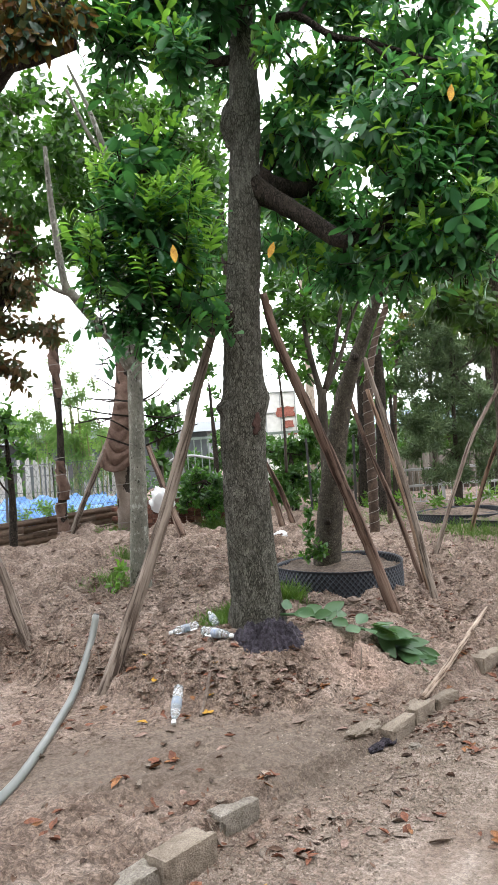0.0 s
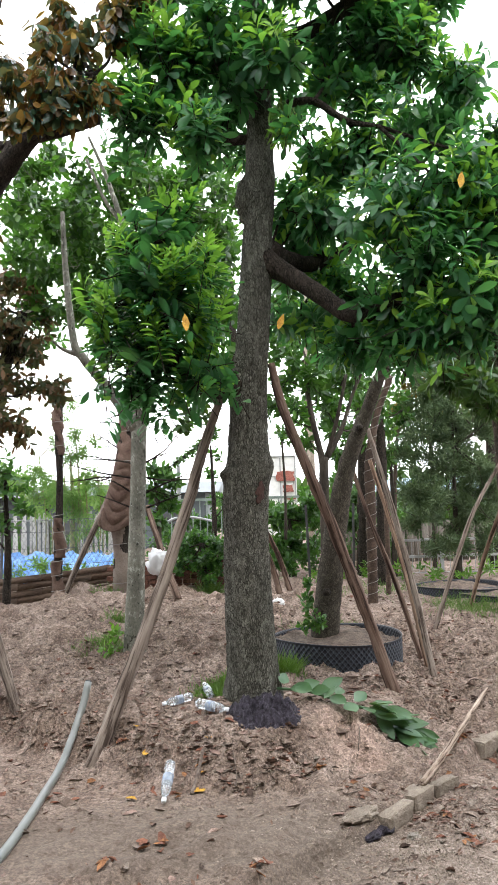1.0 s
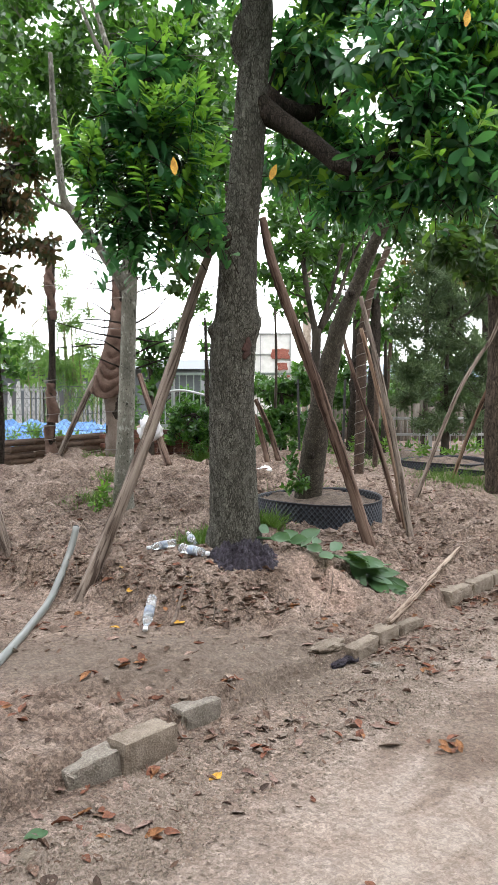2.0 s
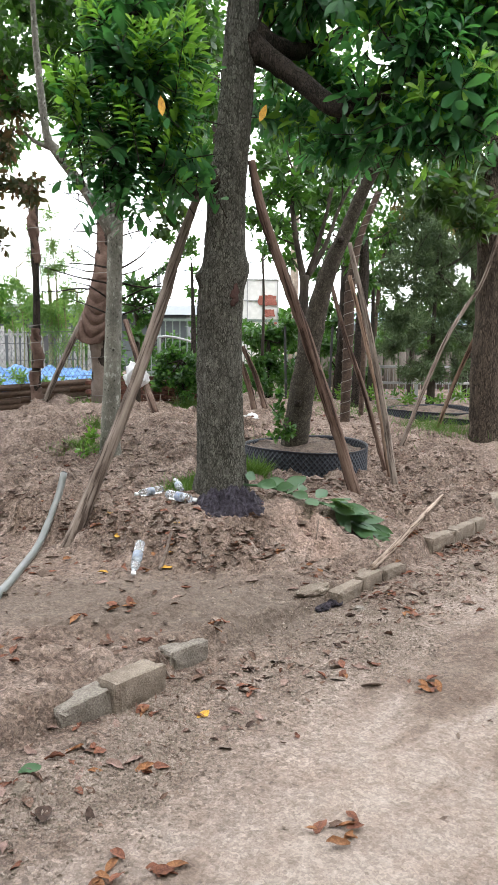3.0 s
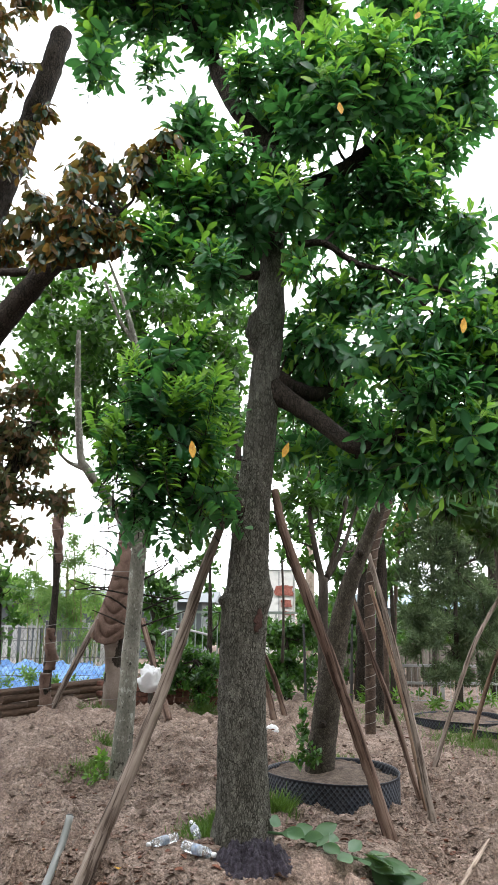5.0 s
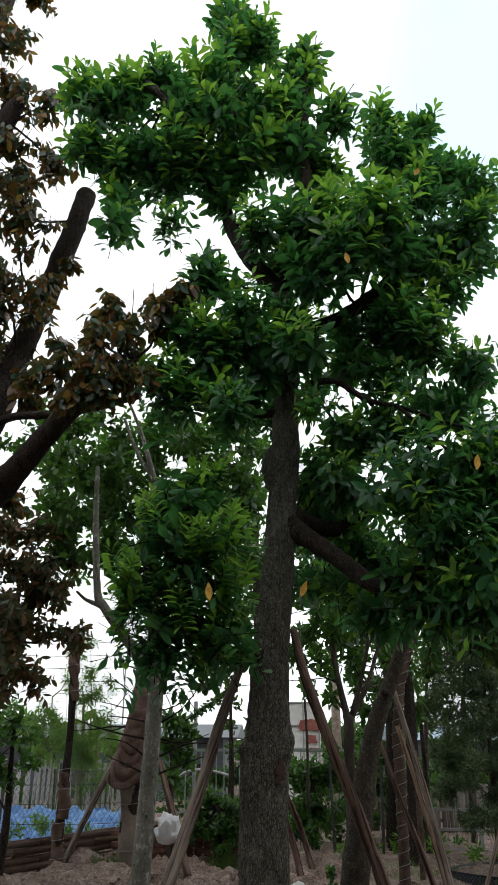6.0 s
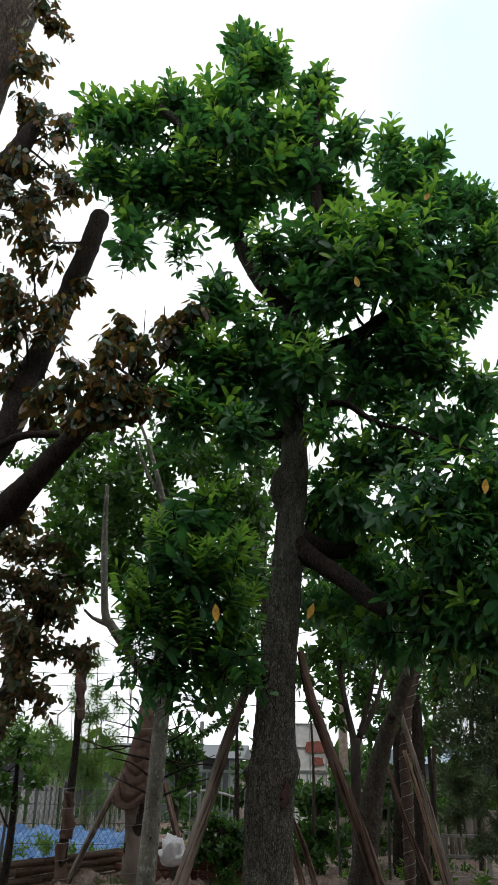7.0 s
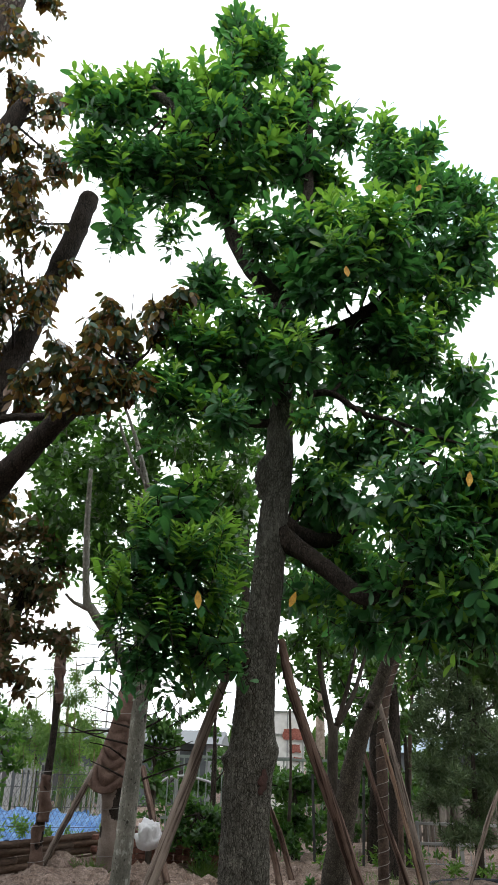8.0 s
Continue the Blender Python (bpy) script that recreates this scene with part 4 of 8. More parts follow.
FAR_HEDGE = [
    (-8.903, 24, 1.618, 0.644),
    (-8.21, 24, 1.356, 0.638),
    (-7.517, 24, 1.094, 0.632),
    (-6.786, 24, 1.363, 0.627),
    (-6.093, 24, 1.101, 0.623),
    (-5.363, 24, 1.37, 0.618),
    (-4.67, 24, 1.108, 0.615),
    (-3.976, 24, 0.846, 0.612),
    (-3.246, 24, 1.115, 0.609),
    (-0.429, 24, 0.705, 0.604),
    (0.302, 24, 0.974, 0.604),
    (0.995, 24, 0.712, 0.604),
    (1.688, 24, 0.45, 0.605),
    (2.418, 24, 0.719, 0.607),
    (3.041, 24, 0.462, 0.609),
    (3.7, 24, 0.736, 0.611),
    (4.323, 24, 0.479, 0.614),
    (4.945, 24, 0.222, 0.617),
    (5.605, 24, 0.496, 0.62),
    (6.227, 24, 0.239, 0.624),
    (6.887, 24, 0.513, 0.628),
    (7.509, 24, 0.256, 0.633),
    (8.132, 24, -0.001, 0.638),
]
FAR_RIGHT_TREE = [
    (3.712, 19, 2.418, 0.573),
    (4.331, 19, 3.219, 0.723),
    (5.071, 19, 3.731, 0.878),
    (5.892, 19, 3.392, 0.886),
    (6.234, 19, 2.241, 0.888),
    (5.393, 19, 2.3, 0.877),
    (4.523, 19, 1.938, 0.722),
    (3.924, 19, 1.417, 0.574),
    (3.82, 19, 3.959, 0.578),
    (6.652, 19, 4.183, 0.901),
]
HOSE = [
    (-1.048, 4.86, 0.47),
    (-1.067, 4.8, 0.342),
    (-1.093, 4.72, 0.232),
    (-1.11, 4.6, 0.158),
    (-1.125, 4.42, 0.083),
    (-1.129, 4.13, 0.059),
    (-1.117, 3.8, 0.062),
    (-1.12, 3.52, 0.074),
    (-1.14, 3.27, 0.073),
    (-1.2, 2.95, 0.06),
]
BRANCH = [
    (0.123, 4.78, 0.37),
    (0.3, 4.69, 0.37),
    (0.563, 4.558, 0.386),
    (0.723, 4.647, 0.374),
    (0.83, 4.632, 0.304),
    (0.931, 4.61, 0.212),
    (1.028, 4.55, 0.134),
]
STICK = [
    (0.825, 4.03, 0.1),
    (1.658, 5.548, 0.208),
]
NET_HEAP = [
    (0.021, 4.387, 0.356),
]
BAGS = [
    (0.264, 8.521, 0.399),
]
GRASS_SPOTS = [
    (-0.244, 5.307, 0.32),
    (0.23, 5.709, 0.306),
    (-1.229, 6.767, 0.35),
    (-1.326, 6.693, 0.346),
    (-0.292, 5.062, 0.333),
    (0.801, 7.46, 0.386),
    (2.463, 8.285, 0.367),
    (0.562, 7.255, 0.378),
    (-1.306, 7.499, 0.388),
    (1.774, 10.031, 0.399),
    (2.369, 8.489, 0.382),
    (-1.904, 10.317, 0.399),
    (-0.526, 10.631, 0.399),
]
POT_MAIN = (0.672, 6.356, 0.525, 0.215)
LPOLE = [
    (-1.591, 5.221, 0.278),
]
LPOLE_TOP = [
    (-1.92, 5.5, 0.915),
]
SMALL_POLES = [
    (0.342, 8.839, 0.399),
    (0.533, 10.15, 0.399),
]
SMALL_POLE_TOPS = [
    (0.156, 8.7, 1.061),
    (0.195, 10, 1.216),
]
WALL_LOW = [
    (-3.359, 9.2, 0.362),
    (-2.18, 11.3, 0.384),
    (-3.331, 9.2, 0.769),
    (-2.16, 11.3, 0.676),
]
PICKETS = [
    (-5.569, 15, 1.507),
    (-2.53, 15, 1.25),
    (-4.969, 15, 0.553),
]
WHITE_HOUSE = [
    (0.442, 17, 2.585),
    (1.106, 17, 2.539),
    (0.726, 17, 1.243),
    (0.668, 16.98, 2.228),
    (1.043, 16.98, 2.013),
]
CONCRETE_POLE = [
    (1.692, 20, 3.006),
    (1.65, 20, -0.951),
]
WHITE_BAG = [
    (-1.181, 9.7, 0.854),
]
YELLOW_LEAVES = [
    (-0.331, 4.1, 2.543),
    (0.217, 4.6, 2.653),
    (1.156, 4.6, 5.832),
    (0.522, 4.1, 4.705),
    (1.169, 3.95, 3.235),
]
MAIN_LOW_CLUMPS = [
    (0.861, 4.5, 2.549, 0.145),
    (1.019, 4.4, 2.483, 0.129),
    (1.235, 4.4, 2.55, 0.165),
    (1.373, 4.3, 2.629, 0.13),
    (0.687, 5.15, 2.649, 0.126),
    (0.881, 5.1, 2.924, 0.134),
    (1.287, 4.3, 2.762, 0.154),
    (0.447, 4.9, 2.753, 0.098),
    (0.305, 5, 2.733, 0.076),
]
SHADE_CANOPY_A = [
    (0.687, 11.5, 4.125, 0.524),
    (1.279, 12, 4.644, 0.645),
    (1.772, 12, 4.076, 0.55),
    (0.984, 11.5, 3.507, 0.346),
    (1.546, 12, 3.38, 0.326),
    (0.772, 12, 5.035, 0.556),
    (2.082, 12.5, 4.908, 0.679),
    (0.779, 11.5, 3.01, 0.206),
    (2.163, 12.5, 3.42, 0.342),
    (1.505, 12, 5.34, 0.657),
]
SHADE_CANOPY_B = [
    (2.807, 12.5, 4.672, 0.683),
    (3.439, 12.5, 4.442, 0.688),
    (3.954, 12.5, 3.851, 0.591),
    (2.987, 12, 3.635, 0.371),
    (3.905, 13, 5.115, 0.727),
    (4.453, 13, 4.692, 0.73),
    (2.468, 12, 3.85, 0.369),
    (3.164, 13, 5.552, 0.724),
    (3.67, 12, 3.232, 0.281),
]
CANOPY_C = [
    (-0.086, 10, 6.201, 0.31),
    (-0.07, 10, 5.682, 0.305),
    (-0.156, 10, 5.095, 0.283),
    (-0.137, 10.5, 4.65, 0.276),
    (-0.255, 10.5, 4.075, 0.272),
    (-0.221, 11, 3.705, 0.216),
    (-2.362, 12, 4.721, 0.468),
    (-3.196, 12, 4.246, 0.433),
    (-1.841, 12.5, 4.441, 0.48),
    (-1.091, 12.5, 4.574, 0.573),
    (-0.551, 12.5, 4.351, 0.474),
    (-2.896, 12.5, 5.256, 0.593),
    (-1.56, 13, 5.498, 0.607),
    (-0.697, 13, 5.437, 0.603),
    (-0.389, 12, 3.694, 0.217),
    (-2.146, 12, 3.994, 0.276),
]
LOW_WEEDS = [
    (1.07, 13, 0.4, 0.194),
    (1.447, 13, 0.277, 0.194),
    (1.834, 13, 0.298, 0.195),
    (2.316, 13, 0.313, 0.196),
    (0.892, 13, 0.605, 0.193),
    (2.607, 13, 0.341, 0.197),
    (1.275, 13, 0.578, 0.194),
    (2.042, 13, 0.525, 0.195),
    (2.429, 13, 0.546, 0.196),
    (2.898, 13, 0.368, 0.198),
    (-0.279, 13, 0.398, 0.193),
    (-0.074, 13, 0.576, 0.193),
    (0.204, 13, 0.412, 0.193),
    (-1.813, 13, 0.505, 0.195),
    (-1.337, 13, 0.424, 0.194),
]
GREY_SPRAY = [
    (-0.614, 6.5, 2.437, 0.098),
    (-0.49, 6.4, 2.358, 0.096),
    (-0.392, 6.4, 2.398, 0.077),
    (-0.533, 6.4, 2.218, 0.067),
    (-0.377, 6.4, 2.279, 0.057),
]
MAIN_INNER_CLUMPS = [
    (0.371, 5.2, 4.378, 0.132),
    (-0.054, 5.2, 4.369, 0.198),
    (-0.166, 5.3, 4.236, 0.176),
    (-0.353, 5.3, 4.367, 0.223),
    (0.004, 5.3, 4.145, 0.123),
]
BACK_SHRUB_E = [
    (0.962, 13, 1.612, 0.251),
    (0.37, 13, 1.412, 0.288),
    (0.74, 13, 1.194, 0.289),
    (1.082, 13, 1.266, 0.251),
    (0.924, 12.6, 0.815, 0.262),
    (0.366, 12.6, 0.854, 0.261),
    (0.622, 12.4, 0.662, 0.221),
    (1.602, 13.4, 1.821, 0.279),
    (1.983, 13.4, 1.596, 0.3),
    (1.659, 13.4, 1.221, 0.3),
    (2.004, 13.2, 0.906, 0.277),
    (2.45, 13.4, 1.166, 0.262),
    (1.474, 13, 0.661, 0.233),
    (2.343, 13, 0.696, 0.235),
    (2.225, 13.5, 1.981, 0.243),
]
BACK_SHRUB_F = [
    (3.814, 20, 1.138, 0.542),
    (4.394, 20, 0.95, 0.606),
    (5.121, 20, 0.75, 0.611),
    (5.88, 20, 0.994, 0.709),
    (6.607, 20, 0.795, 0.717),
    (4.1, 19.5, 0.398, 0.502),
    (4.809, 19.5, 0.204, 0.506),
    (5.534, 19.5, 0.225, 0.541),
    (6.248, 19.5, 0.103, 0.546),
    (3.525, 19.5, 0.438, 0.44),
    (2.772, 20, 1.063, 0.538),
    (2.796, 19.5, 0.345, 0.496),
]
CANOPY_D = [
    (1.187, 10.5, 2.782, 0.317),
    (1.5, 10.5, 2.527, 0.302),
    (1.799, 10.5, 2.754, 0.32),
    (1.316, 10.5, 2.227, 0.237),
    (1.946, 10.8, 2.259, 0.246),
    (0.884, 10.5, 2.741, 0.237),
    (2.285, 11, 2.825, 0.337),
    (1.637, 10.5, 3.045, 0.4),
]
FENCE_GREEN = [
    (-6.275, 17.5, 0.974, 0.33),
    (-5.818, 17.5, 0.838, 0.327),
    (-5.36, 17.5, 0.702, 0.325),
    (-4.903, 17.5, 0.567, 0.323),
    (-4.417, 17.5, 0.844, 0.32),
    (-3.959, 17.5, 0.708, 0.319),
    (-3.502, 17.5, 0.572, 0.317),
    (-3.044, 17.5, 0.437, 0.316),
    (-2.558, 17.5, 0.714, 0.314),
    (-2.1, 17.5, 0.578, 0.313),
    (-1.643, 17.5, 0.442, 0.312),
    (-1.186, 17.5, 0.307, 0.312),
    (-0.699, 17.5, 0.584, 0.311),
]
LEAF_CLUSTERS = [
    (-0.282, 2.584, 0),
    (-0.44, 2.31, 0),
    (-0.211, 2.176, 0),
    (0.112, 2.764, 0),
    (-0.86, 2.9, 0),
    (-0.5, 3.43, 0),
    (-0.019, 3.221, 0),
    (-0.137, 1.746, 0),
    (-0.27, 1.72, 0),
    (0.34, 1.89, 0),
    (0.515, 3.971, 0),
    (0.28, 4.159, 0),
    (0.869, 3.844, 0),
    (1.231, 4.712, 0),
    (1.542, 4.763, 0),
    (0.937, 3.55, 0),
    (-0.991, 4.289, 0),
    (-0.464, 4.0, 0),
    (0.993, 4.22, 0),
    (-0.631, 3.23, 0),
    (0.47, 2.894, 0),
    (0.8, 2.78, 0),
    (-1.0, 2.62, 0),
    (-0.33, 4.17, 0),
]
POD_CLUMPS = [
    (0.273, 4.6, 3.982, 0.077),
    (0.299, 4.6, 3.871, 0.054),
    (0.239, 4.6, 3.889, 0.046),
]
PIPES = [
    (-1.596, 14.8, 1.185),
    (-1.481, 14.8, 1.281),
    (-1.12, 14.8, 1.32),
    (-0.609, 14.8, 1.207),
]
VINE = [
    (-0.931, 9, 1.995, 0.01),
    (-0.78, 9, 2.094, 0.01),
    (-0.593, 8.5, 2.172, 0.01),
    (-0.439, 8, 2.228, 0.009),
    (-0.331, 7.5, 2.274, 0.008),
]
DANGLE = [
    (0.373, 8.2, 2.193, 0.012),
    (0.388, 8.2, 1.789, 0.012),
    (0.387, 8.2, 1.426, 0.015),
    (0.378, 8.2, 1.149, 0.019),
]
THIN_STEM = [
    (1.703, 9.6, 0.517, 0.033),
    (1.716, 9.6, 0.907, 0.033),
    (1.713, 9.6, 1.263, 0.029),
    (1.714, 9.6, 1.69, 0.025),
]
CANE = [
    (-3.18, 14, 2.15, 0.032),
    (-3.209, 14, 1.105, 0.032),
]


# ---- builders ----
def smooth_step(a, b, x):
    t = np.clip((x - a) / (b - a), 0, 1)
    return t * t * (3 - 2 * t)


def ground_height(x, y):
    """The trodden track at zero, the bed some 0.3 m higher behind a lip that bows round the tree."""
    x, y = np.asarray(x, float), np.asarray(y, float)
    u = x + 0.05
    lip = 3.93 + np.minimum(np.where(u < 0, 0.55, 0.70) * np.abs(u) ** 1.3, 1.15)
    s = y - lip
    top = 0.255 + (0.02 + 0.06 * smooth_step(0.5, 1.5, x)) * smooth_step(5.5, 8, y) - 0.16 * smooth_step(0.75, 1.5, x) * (1 - smooth_step(6.5, 9, y))
    d = -0.754 * x + 0.657 * (y - 2.98)
    kerb = np.interp(x, (-0.70, -0.60, -0.40, -0.30, -0.20, -0.04, 0.50, 1.06, 1.30, 1.90, 2.10), (0.075, 0.07, 0.035, 0.035, 0.065, 0.055, 0.02, 0.015, 0.07, 0.07, 0.17))
    step = 0.096 * smooth_step(kerb + 0.02, kerb + 0.075, d) * (1 - 0.35 * smooth_step(0.5, 1.2, d))
    return step + smooth_step(-0.03, 0.40, s) * (top - 0.04) + 0.07 * np.exp(-((x - 0.1) ** 2 + (y - 4.75) ** 2) / 0.35)


def mesh_of(name, verts, faces, smooth=True):
    me = bpy.data.meshes.new(name)
    me.from_pydata([tuple(v) for v in verts], [], faces)
    if smooth:
        me.polygons.foreach_set("use_smooth", [True] * len(me.polygons))
    me.update()
    return me


def from_bm(name, bm, smooth=False):
    me = bpy.data.meshes.new(name)
    bm.to_mesh(me)
    bm.free()
    if smooth:
        me.polygons.foreach_set("use_smooth", [True] * len(me.polygons))
    return me


def part(name, me, mat, parent, label="", m=None):
    """Links a mesh as one object, under a thing, a part, or (parent None) as a thing."""
    if len(me.materials) == 0:
        me.materials.append(mat)
    ob = new(name, me)
    if parent is not None:
        ob.parent = parent
    if m is not None:
        ob.matrix_basis = m
    return tagged(ob, label) if label else ob


def thing(name, label, category, group="", kind=""):
    return tagged(new(name), label, category, group, kind)


def spline(rows, step):
    """Rows of (x, y, z, radius), run through smoothly at about that step."""
    p = np.array(rows, float)
    p = np.vstack([2 * p[0] - p[1], p, 2 * p[-1] - p[-2]])
    got = []
    for i in range(1, len(p) - 2):
        n = max(2, int(np.linalg.norm(p[i + 1, :3] - p[i, :3]) / step))
        for t in np.arange(n) / n:
            a, b, c, d = p[i - 1], p[i], p[i + 1], p[i + 2]
            got.append(0.5 * (2 * b + (c - a) * t + (2 * a - 5 * b + 4 * c - d) * t * t + (3 * b - a - 3 * c + d) * t ** 3))
    got.append(p[-2])
    got = np.array(got)
    got[:, 3] = np.maximum(got[:, 3], 0.002)
    return got


def tube(rows, sides=12, step=0.06, rough=0.0, relief=None, seed=0):
    """A tapered, slightly uneven limb along a line of points, closed at both ends."""
    p = spline(rows, step)
    tang = np.gradient(p[:, :3], axis=0)
    tang /= np.linalg.norm(tang, axis=1)[:, None] + 1e-9
    ref = np.array([0, 1, 0.01]) if abs(tang[0][1]) < 0.9 else np.array([1, 0, 0.01])
    verts, faces = [], []
    a = np.cross(tang[0], ref)
    for i, (c, t) in enumerate(zip(p, tang)):
        a = a - t * np.dot(a, t)
        a /= np.linalg.norm(a)
        b = np.cross(t, a)
        for k in range(sides):
            ang = 2 * math.pi * k / sides
            out = a * math.cos(ang) + b * math.sin(ang)
            r = c[3]
            if rough:
                q = Vector(c[:3] + out * c[3]) * (0.5 / max(c[3], 0.01)) + Vector((seed, 0, 0))
                r *= 1 + rough * noise.noise(q) + 0.4 * rough * noise.noise(q * 2.7)
            if relief:
                r += relief(c[:3] + out * c[3], out)
            verts.append(c[:3] + out * r)
    n = len(p)
    for i in range(n - 1):
        for k in range(sides):
            j = (k + 1) % sides
            faces.append((i * sides + k, i * sides + j, (i + 1) * sides + j, (i + 1) * sides + k))
    verts += [p[0, :3], p[-1, :3] + tang[-1] * p[-1, 3] * 0.15]
    for k in range(sides):
        j = (k + 1) % sides
        faces.append((n * sides, j, k))
        faces.append((n * sides + 1, (n - 1) * sides + k, (n - 1) * sides + j))
    return verts, faces


def limb(name, rows, mat, parent, sides=12, step=0.06, rough=0.14, label="", relief=None):
    return part(name, mesh_of(name, *tube(rows, sides, step, rough, relief, len(rows))), mat, parent, label)


def straight_limb(name, rows, mat, parent, sides=12, step=0.06, rough=0.14, label="", flat=1.0):
    """A limb with its own z axis along its length, for grain that follows it."""
    a, b = Vector(rows[0][:3]), Vector(rows[-1][:3])
    m = Matrix.Translation(a) @ (b - a).to_track_quat("Z", "Y").to_matrix().to_4x4()
    back = m.inverted()
    local = [(*(back @ Vector(r[:3])), r[3]) for r in rows]
    return part(name, mesh_of(name, *tube(local, sides, step, rough, None, len(rows))), mat, parent, label, m)


def box_mesh(name, sx, sy, sz, bevel=0.01, rough=0.0, cuts=0, seed=0):
    """A block standing on its base, with rounded and, if asked, chipped edges."""
    bm = bmesh.new()
    bmesh.ops.create_cube(bm, size=1)
    for v in bm.verts:
        v.co = Vector((v.co.x * sx, v.co.y * sy, (v.co.z + 0.5) * sz))
    if bevel:
        bmesh.ops.bevel(bm, geom=bm.edges[:], offset=bevel, segments=2, affect="EDGES")
    if cuts:
        bmesh.ops.subdivide_edges(bm, edges=bm.edges[:], cuts=cuts, use_grid_fill=True)
    if rough:
        for v in bm.verts:
            v.co += noise.noise_vector(v.co * 14 + Vector((seed * 7.3, seed, 0))) * rough
    return from_bm(name, bm, cuts > 0)


def rough_block(name, sx, sy, sz, seed, n=9):
    """A cast block standing on its base: sharp but chipped edges and a coarse face."""
    bm = bmesh.new()
    bmesh.ops.create_cube(bm, size=1)
    bmesh.ops.subdivide_edges(bm, edges=bm.edges[:], cuts=n, use_grid_fill=True)
    size = Vector((sx, sy, sz))
    for v in bm.verts:
        near = [abs(abs(c) - 0.5) < 1e-4 for c in v.co]
        q = Vector((v.co.x * sx, v.co.y * sy, (v.co.z + 0.5) * sz))
        p = q * 22 + Vector((seed * 7.3, seed * 1.9, 0))
        if sum(near) >= 2:
            chip = 0.003 + 0.016 * max(0.0, noise.noise(p) - 0.05)
            for a in range(3):
                if near[a]:
                    q[a] -= math.copysign(chip, v.co[a])
        q += noise.noise_vector(p * 1.3) * 0.0035
        v.co = q
    return from_bm(name, bm)


# Leaf outlines: (along, across, lift) in parts of length and width
def leaf_template(fold=0.22, droop=0.25, shape=(0.36, 0.5, 0.26)):
    rows = [(0, 0, 0)]
    for s, w in zip((0.28, 0.58, 0.86), shape):
        z = -droop * s * s
        rows += [(s, -w, z), (s, 0, z - fold * 0.2), (s, w, z)]
    return np.array(rows + [(1, 0, -droop)])


LEAF_FACES = [(0, 2, 1), (0, 3, 2), (1, 2, 5, 4), (2, 3, 6, 5), (4, 5, 8, 7), (5, 6, 9, 8), (7, 8, 10), (8, 9, 10)]


def leaf_mesh(name, base, way, up, length, width, template, sort=None, outline=LEAF_FACES):
    """Many leaves in one mesh: base points, directions, upper sides, lengths and widths."""
    base, way, up = (np.asarray(v, float) for v in (base, way, up))
    way = way / (np.linalg.norm(way, axis=1)[:, None] + 1e-9)
    side = np.cross(way, up)
    side /= np.linalg.norm(side, axis=1)[:, None] + 1e-9
    top = np.cross(side, way)
    n, k = len(base), len(template)
    v = (base[:, None] + template[None, :, 0, None] * (way * length[:, None])[:, None]
         + template[None, :, 1, None] * (side * width[:, None])[:, None] + template[None, :, 2, None] * (top * length[:, None])[:, None]).reshape(-1, 3)
    loops = np.concatenate([np.array(f) for f in outline])
    sizes = np.array([len(f) for f in outline])
    me = bpy.data.meshes.new(name)
    me.vertices.add(n * k)
    me.vertices.foreach_set("co", v.ravel())
    all_loops = (loops[None] + (np.arange(n) * k)[:, None]).ravel()
    me.loops.add(len(all_loops))
    me.loops.foreach_set("vertex_index", all_loops.astype(np.int32))
    starts = np.concatenate([[0], np.cumsum(np.tile(sizes, n))[:-1]])
    me.polygons.add(n * len(sizes))
    me.polygons.foreach_set("loop_start", starts.astype(np.int32))
    me.polygons.foreach_set("use_smooth", np.ones(n * len(sizes), bool))
    if sort is not None:
        me.polygons.foreach_set("material_index", np.repeat(sort, len(sizes)).astype(np.int32))
    me.update(calc_edges=True)
    me.validate()
    return me


def unit(v):
    return v / (np.linalg.norm(v, axis=-1, keepdims=True) + 1e-9)


PLAIN_LEAF = [(0, 2, 1), (0, 3, 2), (1, 2, 5, 4), (2, 3, 6, 5), (4, 5, 7), (5, 6, 7)]


